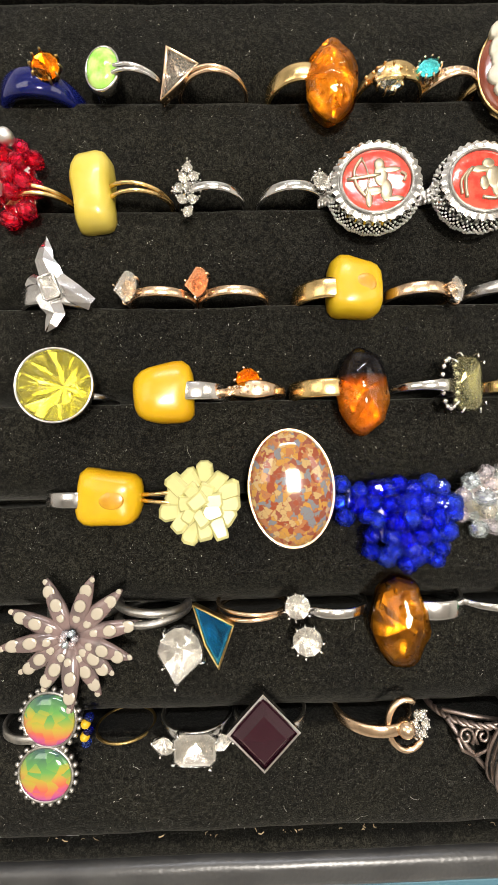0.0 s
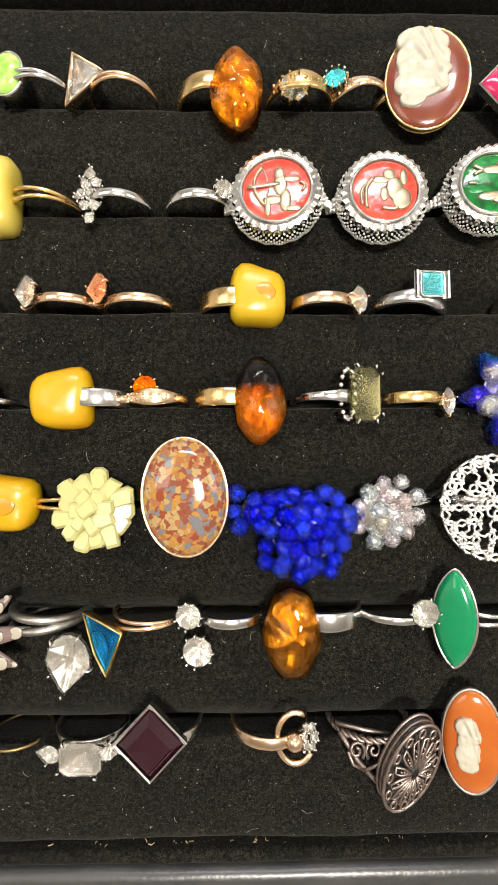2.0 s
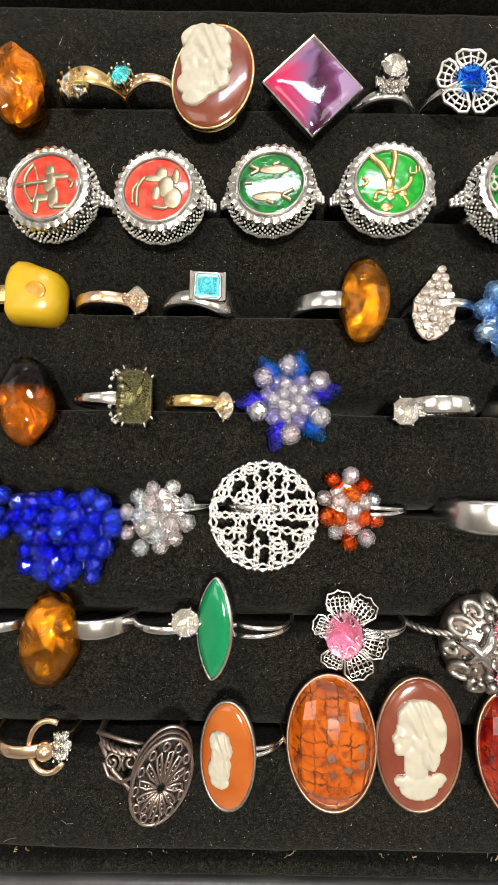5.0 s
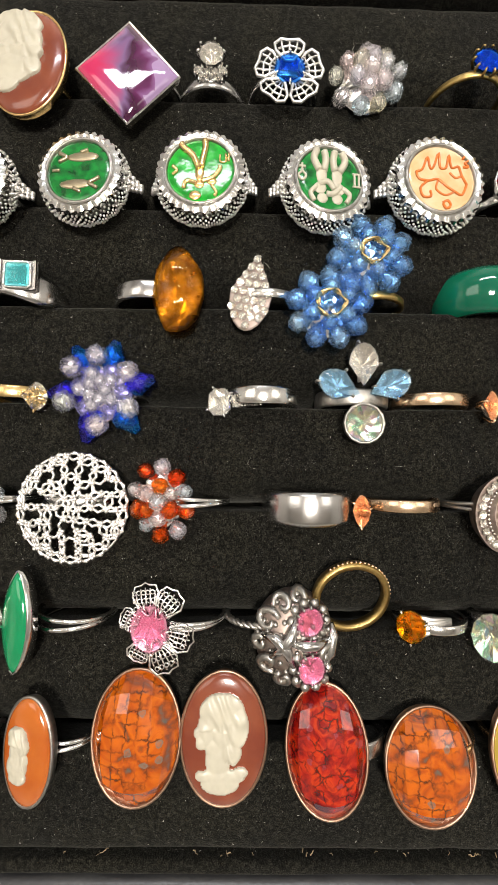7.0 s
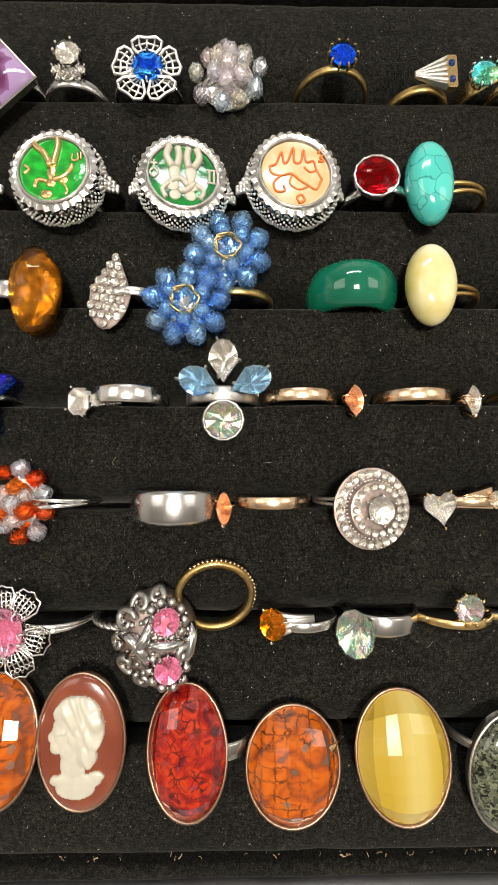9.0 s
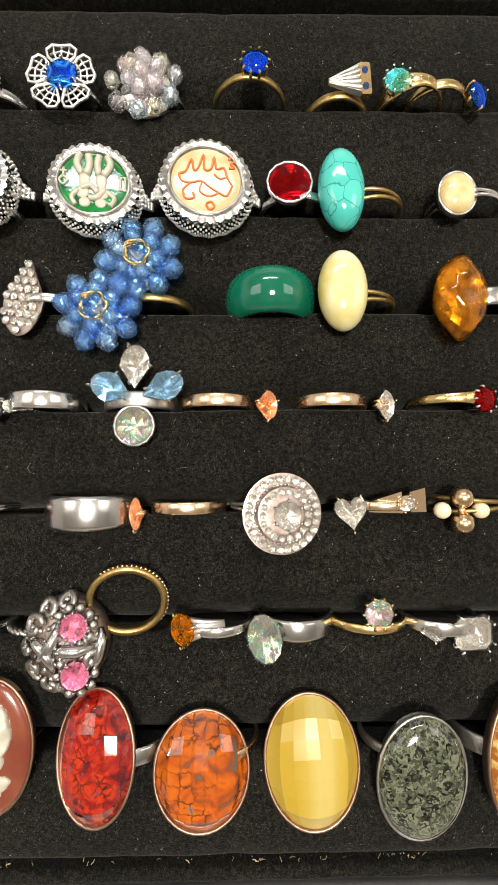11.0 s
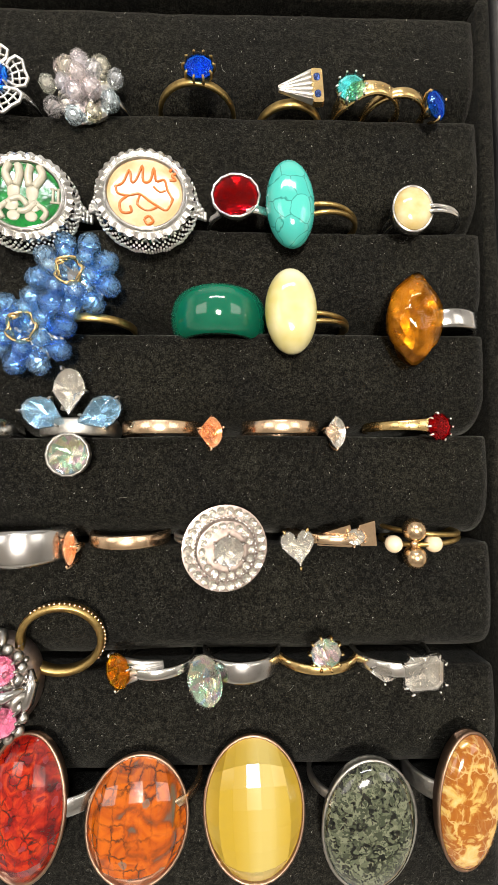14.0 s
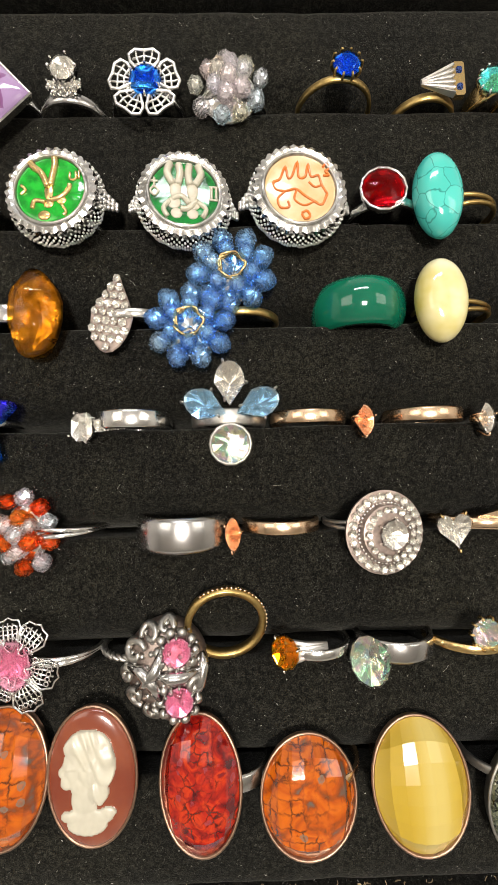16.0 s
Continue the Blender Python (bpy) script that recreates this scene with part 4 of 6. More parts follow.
def cameo_ring(row, x, y, z, w, h, shell, label, wall, tx=0, ty=0, rot=0, masses=CROWNED, metal_=None, end=None, side=1, split=0.0):
    th = ring(x, row, label)
    m = head(x, y, z - 0.8, tx, ty, rot)
    cabochon(th, oval(w / 2, h / 2, 40), m, shell, 1.6, wall, steps=6, power=0.35)
    part("relief", bust(m @ Matrix.Translation((0, 0, 1.15)), w, h, masses), ivory, th, "ivory raised relief", smooth=True)
    band(th, row, end if end is not None else x + 7, side, metal_ or gold, 1.1 if split else 2.2, 2.0, split=split)
    return th


def rounded(pts, steps=4):
    """More points on a smooth line through those given."""
    out = []
    for k in range(len(pts) - 1):
        p0, p1, p2, p3 = pts[max(0, k - 1)], pts[k], pts[k + 1], pts[min(len(pts) - 1, k + 2)]
        for q in range(steps):
            t_ = q / steps
            out.append(tuple(0.5 * (2 * b_ + (c_ - a_) * t_ + (2 * a_ - 5 * b_ + 4 * c_ - d_) * t_ * t_ + (3 * b_ - a_ - 3 * c_ + d_) * t_ ** 3) for a_, b_, c_, d_ in zip(p0, p1, p2, p3)))
    return out + [tuple(pts[-1])]


def zodiac_ring(row, x, y, z, rad, enamel, label, figure, tx=0, ty=0, lean=1, raised=None):
    """A poison-ring shape: an enamelled disc in a toothed collar on a flared filigree basket."""
    th = ring(x, row, label)
    m = head(x, y, z, tx, ty)
    ln = oval(rad, rad, 40)
    part("enamel", dome(oval(rad * 0.97, rad * 0.97, 40), 0.35, m, 4, 0.3, base=0.6), enamel, th, smooth=True)
    part("inner_rim", bezel(ln, 0.4, -0.6, 0.75, m), pewter, th, smooth=True)
    lays = []
    n = 180
    for rr, zz, wave in ((rad + 0.35, 0.2, 0.0), (rad + 1.2, 0.6, 0.12), (rad + 2.3, 0.1, 0.24), (rad + 2.4, -1.0, 0.36), (rad + 1.5, -1.6, 0.2), (rad + 0.4, -1.7, 0)):
        lays.append([((rr + wave * math.cos(30 * 2 * math.pi * k / n)) * math.cos(2 * math.pi * k / n), (rr + wave * math.cos(30 * 2 * math.pi * k / n)) * math.sin(2 * math.pi * k / n), zz) for k in range(n)])
    part("toothed_collar", loft(lays, m, cap=False), silver, th)
    bm = bmesh.new()
    for lay in range(7):
        rr, zz = rad + 2.5 + 0.75 * math.sin(math.pi * lay / 6), -1.5 - 0.6 * lay
        cnt = 54
        for k in range(cnt):
            a = 2 * math.pi * (k + 0.5 * (lay % 2)) / cnt
            p = m @ Vector((rr * math.cos(a), rr * math.sin(a), zz + 0.25 * math.sin(18 * a)))
            bmesh.ops.create_icosphere(bm, subdivisions=1, radius=0.36, matrix=Matrix.Translation(p))
    tagged(part("filigree_basket", bm, white_metal, th, smooth=True), kind="stuff")
    part("basket_wall", loft([scaled(ln, 1.12, -1.2), scaled(ln, 1.1, -3.5), scaled(ln, 0.95, -5.8)], m), pewter, th, smooth=True)
    bm = bmesh.new()
    for s in (-1, 1):
        for k in range(5):
            for q in range(3):
                a = s * (rad + 2.0 + 0.75 * k)
                ball(a, (q - 1) * (2.2 - 0.38 * k), -3.2 - 0.9 * k, 0.85 - 0.05 * k, bm, 6, 5, m=m)
    tagged(part("filigree_shoulder", bm, white_metal, th, smooth=True), kind="stuff")
    part("band", hoop(x, ROWS_Y[row] + 0.6, z - 5.2 - 9.0, 9.0, 2.6, 1.1), silver, th, smooth=True)
    bm = bmesh.new()
    for kind, pts, r in figure:
        if kind == "line":
            tube([m @ Vector((1.12 * a * rad, 1.12 * c * rad, 0.38)) for a, c in rounded(pts)], (1.0 if raised == orange_line else 1.25) * r * rad, False, 6, bm)
        else:
            for a, c, ra, rb in pts:
                ball(1.12 * a * rad, 1.12 * c * rad, 0.3, 1, bm, 12, 7, (1.22 * ra * rad, 1.22 * rb * rad, 0.34), m)
    part("raised_figure", bm, raised or pale_metal, th, smooth=True)
    return th


def cluster(th, name, spots, stone, rad, seed, long=0.85):
    """Separate facetted beads at places given as (x, y, z)."""
    for k, (x, y, z) in enumerate(spots):
        glass_bead(th, name, facet_bead, stone, x, y, z, rad * (0.88 + 0.24 * ((k * 37 + seed) % 10) / 10), seed * 101 + k, long)


def drop_bead(x, y, z, away, r, long, lift=12.0, sharp=0.12, n=7):
    """A facetted drop that points away from its rosette: away in degrees, blunt end outwards."""
    m = pose(x, y, z, 0, 0, away) @ pose(0, 0, 0, 0, -lift, 0)
    lays = []
    for f, q, off in ((-1.0, sharp, 0), (-0.45, 0.6, 0.5), (0.1, 0.98, 0), (0.5, 0.9, 0.5), (0.85, 0.5, 0), (1.0, 0.2, 0.5)):
        lays.append([(long * f, r * q * math.cos(2 * math.pi * (k + off) / n), r * q * math.sin(2 * math.pi * (k + off) / n)) for k in range(n)])
    return loft(lays, m)


def chip(w, h, d, m, seed):
    """A flat, sharp-edged block of frosted glass."""
    rnd = random.Random(seed)
    ln = [(x + rnd.uniform(-0.4, 0.4), y + rnd.uniform(-0.4, 0.4)) for x, y in block(w, h, 0.2)]
    return loft([scaled(ln, 0.8, -d), scaled(ln, 1, -d * 0.3), scaled(ln, 0.97, d * 0.5), scaled(ln, 0.72, d)], m)


def mount(th, x, y, z, rx, ry, material=None):
    """The domed and dented metal plate that the beads of a cluster are sewn to."""
    # the default foil is an added reflector that brightens the beads from below
    part("base_plate", dome(oval(rx, ry, 18), 2.2, head(x, y, z), 6, 0.7, 0.9, 5, 0.6), material or foil, th)


def scatter(x, y, z, rx, ry, h, count, seed, gap=0.62):
    """Places of beads in rings on a low mound: an outer ring, an inner one and a top bead."""
    outer = round(count * 0.56)
    inner = count - outer - 1
    out = [(x, y, z + h)]
    for cnt, f, up in ((inner, 0.5, 0.78), (outer, 1.0, 0.0)):
        for k in range(cnt):
            a = 2 * math.pi * (k + 0.37 * seed) / cnt
            g = f * (1 + 0.12 * math.sin(5 * k + seed))
            out.append((x + rx * g * math.cos(a), y + ry * g * math.sin(a), z + h * up + 0.5 * math.sin(3 * k + seed)))
    return out

# ---------- first row ----------
th = ring(-56.3, 0, "deep navy glass ring set with an orange stone")
part("band", hoop(-56.6, ROWS_Y[0] + 1.2, -5.5, 10.2, 5.5, 3.0, 0.3), navy, th, smooth=True)
cut_stone(th, oval(3.72, 3.86, 10), head(-51.8, 102.0, 6, 5, 5), orange_gem, orange_gem, 1.2, 2.0, old_gold, 8)
cab_ring(0, -37.2, 101.6, 6, 8.87, 11.44, 2.6, lime, "lime green cabochon ring with a split silver band", silver, silver, -21.3, 1, ty=-10, split=1.1, bw=1.1, top=5.0)
th = ring(-16.0, 0, "triangular clear crystal ring on a rose gold band")
m = head(-18.2, 101.7, 5, 0, -8)
tri = [(-3.9 + 0.0, -7.9), (6.2, 0.4), (-2.2, 6.4)]
cut_stone(th, tri, m, crystal, smoky_foil, 1.6, 2.0, None, wall=rose, table=0.6)
band(th, 0, 0.6, 1, rose, 1.1, 4.5, split=0.9)
cab_ring(0, 22.8, 97.5, 6.5, 13.16, 21.73, 5.5, amber, "polished amber nugget ring on a wide gold band", None, gold, 6.5, -1, lump=1.5, seed=2, bw=4.8, top=3.5, spangle=spangles)
claw_ring(0, 38.0, 97.7, 6.5, 3.86, crystal, aurora_foil, "iridescent crystal ring in a gold scrollwork setting", gold, gold, (31.3, 49.6), 4.5, 2.6, count=12, ornate=True)
claw_ring(0, 49.3, 101.9, 5, 3.00, teal_gem, teal_gem, "teal glass stone ring in rose gold scrollwork", rose, rose, (49.3, 65.3), 4.0, 2.0, count=10, ornate=True, tx=-6, ty=-12)
cameo_ring(0, 73.5, 100.8, 6.5, 21.30, 27.35, brown_shell, "brown oval cameo ring with a raised ivory relief", gold, ty=-8, rot=-4, masses=VEILED)
th = ring(97.7, 0, "large square purple swirl glass ring in silver")
m = head(99.6, 98.4, 6, 0, 3)
sq = [(12.81, 0), (0, 13.37), (-12.81, 0), (0, -13.37)]
part("stone", dome([(a * (1 - f) + c * f, b_ * (1 - f) + d * f) for (a, b_), (c, d) in zip(sq, sq[1:] + sq[:1]) for f in (0, 0.25, 0.5, 0.75)], 2.2, m, 7, 0.4, base=1.0), swirl, th, smooth=True)
part("bezel", bezel(sq, 0.5, -1.6, 0.8, m), silver, th)
band(th, 0, 111.6, 1, silver, 2.0, 3.0)
th = ring(120.0, 0, "silver ring with a round crystal above a row of small ones")
part("band", hoop(120.3, ROWS_Y[0] + 0.8, -4.5, 8.6, 2.3, 1.2, 0.3), steel, th, smooth=True)
cut_stone(th, oval(3.34, 3.34, 10), head(120.7, 104.3, 6.5), milky, foil, 1.3, 2.4, silver, 6)
for dx, dy in ((-23, 33), (-8, 36), (8, 36), (23, 33), (-15, 46), (0, 48), (15, 46)):
    cut_stone(th, oval(1.25, 1.25, 8), head(*[a + c for a, c in zip((120.5, 105.9, 5), (dx * 0.14, -dy * 0.14, 0))]), milky, foil, 0.6, 1.0, silver, 4, name="small_stone")
th = ring(141.6, 0, "silver filigree flower ring with a blue glass centre")
m = head(140.9, 101.0, 5)
for k in range(5):
    a0 = math.radians(90 + 72 * k)
    bm = bmesh.new()
    pet = m @ pose(0, 0, 0, 0, 0, 72 * k)
    edge = [(3.9 * u, 3.0 + 5.6 * v) for u, v in ((-0.25, 0), (-0.9, 0.45), (-1.0, 0.78), (-0.6, 1.0), (0, 0.95), (0.6, 1.0), (1.0, 0.78), (0.9, 0.45), (0.25, 0))]
    tube([pet @ Vector((x, y, 0.4 + 0.03 * y)) for x, y in edge], 0.42, True, 6, bm)
    for u in (-0.45, 0, 0.45):
        tube([pet @ Vector((1.2 * u, 3.4, 0.3)), pet @ Vector((4.2 * u, 6.4, 0.6)), pet @ Vector((4.6 * u, 8.2, 0.5))], 0.27, False, 5, bm)
    for v in (5.0, 6.7):
        tube([pet @ Vector((-3.0, v - 0.5, 0.5)), pet @ Vector((0, v + 0.3, 0.6)), pet @ Vector((3.0, v - 0.5, 0.5))], 0.27, False, 5, bm)
    part("petal", bm, white_metal, th, smooth=True)
cut_stone(th, oval(4.04, 4.04, 12), m @ Matrix.Translation((0.2, 0.6, 0.9)), sapphire, sapphire, 1.3, 2.0, silver, 6)
band(th, 0, 130.9, -1, steel, 1.8, 3.0, r=9.0)
th = ring(163.6, 0, "cluster ring of clear crystal beads")
cx, cy, cz = 162.0, 101.3, 5
cluster(th, "bead", scatter(cx, cy, cz - 1.5, 7.8, 7.8, 3.8, 16, 1), aurora, 2.5, 3)
mount(th, cx, cy, cz - 4.0, 7.5, 7.5)
band(th, 0, cx + 10, 1, steel, 2.0, 2.0)
claw_ring(0, 191.4, 102.9, 8, 3.64, sapphire, sapphire, "bright blue stone ring in tall brass claws", old_gold, old_gold, (180.4, 199.7), 5.0, 1.8, count=10, tx=-4)
th = ring(215.5, 0, "fluted silver fan ring with two blue stones in gold")
m = head(216.3, 101.0, 4.5, 6, 6, 6)
for k in range(6):
    bm = loft([[(-5.5, -0.6 + 0.24 * k, 0), (-5.5, -0.36 + 0.24 * k, 0), (-5.5, -0.36 + 0.24 * k, 0.4), (-5.5, -0.6 + 0.24 * k, 0.7)], [(2.8, -4.0 + 1.35 * k, 0.5), (2.8, -2.75 + 1.35 * k, 0.5), (2.8, -2.85 + 1.35 * k, 1.5), (2.8, -3.6 + 1.35 * k, 2.0)]], m)
    part("flute", bm, white_metal, th)
part("end_plate", loft([scaled(block(3.2, 8.4, 0.15), 1, 0, 4.3, 0.1), scaled(block(3.0, 8.0, 0.15), 1, 1.5, 4.2, 0.1)], m), gold, th)
for s in (-1, 1):
    cut_stone(th, block(1.7, 1.7, 0.25), m @ Matrix.Translation((4.2, 0.1 + 2.0 * s, 1.5)), MATS["royal_blue_bead"], MATS["royal_blue_bead"], 0.5, 0.6)
part("band", hoop(214.6, ROWS_Y[0] + 0.6, -5.0, 8.4, 2.2, 1.1), old_gold, th, smooth=True)
claw_ring(0, 229.0, 100.6, 6, 3.64, teal_gem, teal_gem, "aqua stone ring with ornate silver and gold shoulders", gold, silver, (226.4, 243.1), 4.5, 3.0, count=10, ornate=True, ty=-6)
th = side_stone_ring(0, 250.9, 97.5, 5, 5.0, 7.8, sapphire, sapphire, "bright blue stone ring on its side, pale gold band", MATS["gold"], (234.0, 250.3), 1, line=oval(3.9, 3.3, 12))

# ---------- second row ----------
th = ring(-63.3, 1, "raspberry red bead cluster ring with silver beads")
cx, cy, cz = -60.9, 72.6, 5
cluster(th, "bead", scatter(cx, cy, cz - 1, 5.8, 9.0, 3.0, 15, 2), raspberry, 2.7, 5)
mount(th, cx, cy, cz - 3.6, 5.5, 8.5)
for dx, dy in ((-0.5, 9.6), (-3.0, -3.5)):
    part("silver_bead", ball(cx + dx, cy + dy, cz + 2.2, 2.1, None, 14, 10), white_metal, th, smooth=True)
band(th, 1, -47.6, 1, gold, 1.2, 3.0, split=1.6)
th = nugget_ring(1, -40.8, 70.5, 6.5, 10.58, 21.45, pale_butter, "pale yellow oblong resin ring on a split gold band", gold, -20.8, 1, 3, bw=1.2, rot=3, split=1.7, top=3.5)
th = ring(-15.8, 1, "marquise cluster of clear crystals on a silver band")
cx, cy, cz = -15.5, 69.6, 5
for k, (dx, dy) in enumerate(((0, 6.0), (-1.3, 3.2), (1.3, 3.4), (-2.6, 0.2), (0, 0.4), (2.6, 0.6), (-1.3, -2.8), (1.3, -2.6), (0, -5.8))):
    cut_stone(th, pear(2.9, 3.6, 10), head(cx + dx, cy + dy, cz, 8 * math.sin(k), 8 * math.cos(k), 40 * k), milky, foil, 0.9, 1.3, silver, 4)
band(th, 1, -0.7, 1, silver, 2.2, 3.5, r=9.0)
claw_ring(1, 19.7, 71.3, 5, 2.72, milky, foil, "silver ring with a round clear stone and engraved shoulder", silver, silver, (1.4, 23.5), 4.0, 2.6, ty=16, r=9.4)
ARCHER = [("blob", [(0.08, 0.42, 0.13, 0.16), (0.1, 0.12, 0.17, 0.3), (-0.1, -0.3, 0.24, 0.12), (0.22, -0.32, 0.15, 0.3), (-0.22, -0.5, 0.09, 0.24), (0.42, -0.55, 0.22, 0.08), (0.36, 0.25, 0.24, 0.08)], 0),
          ("line", [(-0.35, 0.62), (-0.55, 0.3), (-0.52, -0.1), (-0.3, -0.45)], 0.045), ("line", [(-0.75, 0.05), (0.1, 0.12)], 0.05), ("line", [(-0.35, 0.62), (-0.2, 0.1), (-0.3, -0.45)], 0.025), ("line", [(0.6, 0.15), (0.72, 0.05), (0.66, -0.1)], 0.04)]
BEARER = [("blob", [(0.12, 0.45, 0.16, 0.15), (0.25, 0.05, 0.22, 0.32), (0.42, -0.25, 0.25, 0.3), (-0.1, 0.3, 0.25, 0.1), (0.5, 0.35, 0.1, 0.22), (-0.02, -0.1, 0.12, 0.2)], 0),
          ("line", [(-0.3, 0.35), (-0.5, 0.05), (-0.5, -0.5)], 0.05), ("line", [(-0.38, 0.3), (-0.62, 0.0), (-0.62, -0.4)], 0.04), ("line", [(-0.1, -0.5), (0.2, -0.55), (0.3, -0.5)], 0.05)]
FISHES = [("blob", [(0.1, 0.38, 0.42, 0.13), (-0.05, -0.38, 0.42, 0.13)], 0), ("line", [(-0.3, 0.38), (-0.55, 0.52)], 0.05), ("line", [(-0.3, 0.38), (-0.55, 0.26)], 0.05), ("line", [(0.3, -0.38), (0.6, -0.22)], 0.05),
          ("line", [(0.3, -0.38), (0.55, -0.52)], 0.05), ("line", [(-0.7, 0.02), (-0.5, 0.02)], 0.04), ("line", [(0.05, 0.5), (0.25, 0.56)], 0.05), ("line", [(-0.1, -0.5), (0.1, -0.6)], 0.05)]
MAIDEN = [("blob", [(-0.02, -0.05, 0.11, 0.24), (-0.02, -0.38, 0.12, 0.11), (-0.12, -0.68, 0.15, 0.12), (0.3, -0.3, 0.12, 0.1)], 0), ("line", [(-0.04, 0.05), (-0.2, 0.4), (-0.42, 0.6), (-0.5, 0.72)], 0.085), ("line", [(0.02, 0.08), (0.08, 0.4), (0.12, 0.62), (0.1, 0.82)], 0.085),
          ("line", [(0.04, -0.3), (0.3, -0.22), (0.48, -0.02), (0.5, 0.1)], 0.06), ("line", [(-0.1, -0.35), (-0.35, -0.3), (-0.42, -0.5)], 0.055), ("line", [(0.3, -0.4), (0.42, -0.6), (0.36, -0.7)], 0.04), ("line", [(0.5, 0.42), (0.5, 0.24), (0.64, 0.24), (0.64, 0.44)], 0.03), ("line", [(0.72, 0.46), (0.72, 0.24)], 0.03), ("line", [(-0.72, 0.12), (-0.6, 0.0), (-0.72, -0.12)], 0.04)]
TWINS = [("blob", [(-0.22, 0.08, 0.14, 0.26), (0.2, 0.08, 0.14, 0.26), (-0.26, -0.28, 0.16, 0.16), (0.24, -0.28, 0.16, 0.16), (-0.2, -0.56, 0.14, 0.13), (0.2, -0.56, 0.14, 0.13)], 0),
         ("line", [(-0.28, 0.2), (-0.42, 0.5), (-0.34, 0.76)], 0.09), ("line", [(-0.16, 0.2), (-0.1, 0.5), (-0.14, 0.74)], 0.09), ("line", [(0.14, 0.2), (0.1, 0.5), (0.14, 0.74)], 0.09), ("line", [(0.26, 0.2), (0.42, 0.5), (0.34, 0.74)], 0.09),
         ("line", [(-0.3, -0.2), (-0.06, -0.1), (0.12, -0.3)], 0.07), ("line", [(0.3, -0.2), (0.1, -0.42), (-0.1, -0.44)], 0.07), ("line", [(-0.36, -0.25), (-0.52, -0.45), (-0.42, -0.66)], 0.06), ("line", [(0.34, -0.25), (0.54, -0.42), (0.44, -0.64)], 0.06),
         ("line", [(-0.74, 0.34), (-0.74, 0.12)], 0.03), ("line", [(-0.83, 0.25), (-0.65, 0.25)], 0.03), ("line", [(-0.74, 0.12), (-0.84, 0.0), (-0.74, -0.12), (-0.64, 0.0), (-0.74, 0.12)], 0.03),
         ("line", [(0.68, 0.2), (0.68, -0.15)], 0.03), ("line", [(0.8, 0.2), (0.8, -0.15)], 0.03), ("line", [(0.62, 0.2), (0.86, 0.2)], 0.025), ("line", [(0.62, -0.15), (0.86, -0.15)], 0.025)]
LION = [("line", [(-0.66, 0.12), (-0.5, 0.2), (-0.36, 0.52), (-0.3, 0.24), (-0.2, 0.3), (-0.06, 0.66), (-0.04, 0.28), (0.12, 0.3), (0.2, 0.62), (0.26, 0.3), (0.44, 0.34), (0.52, 0.1), (0.64, -0.12)], 0.035),
        ("line", [(-0.66, 0.12), (-0.6, -0.06), (-0.36, -0.1), (-0.12, -0.04), (0.1, -0.2), (0.3, -0.32), (0.5, -0.4), (0.64, -0.12)], 0.035), ("line", [(-0.4, -0.12), (-0.56, -0.3), (-0.5, -0.52), (-0.3, -0.5), (-0.32, -0.36)], 0.035),
        ("line", [(-0.1, -0.06), (-0.16, -0.3), (0.06, -0.44), (0.3, -0.34)], 0.03), ("line", [(0.2, 0.16), (0.34, 0.04), (0.48, 0.08)], 0.03), ("line", [(0.56, 0.56), (0.64, 0.64), (0.72, 0.54), (0.62, 0.46), (0.7, 0.36), (0.56, 0.34)], 0.035), ("line", [(0.0, -0.64), (0.12, -0.58), (0.2, -0.7), (0.08, -0.78), (0.0, -0.66)], 0.035),
        ("line", [(0.9 * math.cos(k * math.pi / 12), 0.9 * math.sin(k * math.pi / 12)) for k in range(25)], 0.022)]
zodiac_ring(1, 32.9, 68.7, 8.5, 8.87, red_enamel, "silver filigree ring with a red enamel archer disc", ARCHER, tx=-4, ty=-6)
zodiac_ring(1, 60.6, 68.5, 8.5, 8.50, red_enamel, "silver filigree ring with a red enamel water bearer disc", BEARER, tx=-3, ty=-3)
zodiac_ring(1, 88.9, 70.6, 8.5, 8.35, green_enamel, "silver filigree ring with a dark green disc of two fishes", FISHES, tx=-3, ty=-6)
zodiac_ring(1, 118.9, 71.4, 8.5, 8.64, bright_green, "silver filigree ring with a bright green enamel disc", MAIDEN, tx=-3, ty=-2, raised=MATS["gold"])
zodiac_ring(1, 150.9, 70.1, 8.5, 8.50, green_enamel, "silver filigree ring with a green and cream twins disc", TWINS, tx=-3, ty=8, raised=MATS["ivory_relief"])
zodiac_ring(1, 178.9, 70.9, 8.5, 9.02, cream_enamel, "silver filigree ring with a cream and orange enamel disc", LION, tx=-3, ty=5, raised=orange_line)
th = ring(199.8, 1, "ruby red oval glass ring in a silver bezel")
m = head(200.2, 72.7, 5.5)
cut_stone(th, oval(5.75, 5.33, 14), m, ruby, ruby, 1.4, 1.8, None, wall=silver, table=0.35)
band(th, 1, 192.9, -1, silver, 2.2, 3.0)
cab_ring(1, 213.5, 70.5, 7, 12.06, 21.59, 5.0, turquoise, "turquoise oval cabochon ring on a split gold band", None, old_gold, 231.7, 1, split=1.6, bw=1.2, top=3.5, rot=4, power=0.6)
cab_ring(1, 243.9, 70.0, 6, 9.53, 11.21, 2.6, moon, "honey moonstone ring in silver on a split band", silver, silver, 258.6, 1, split=1.0, bw=1.0, top=4.0)

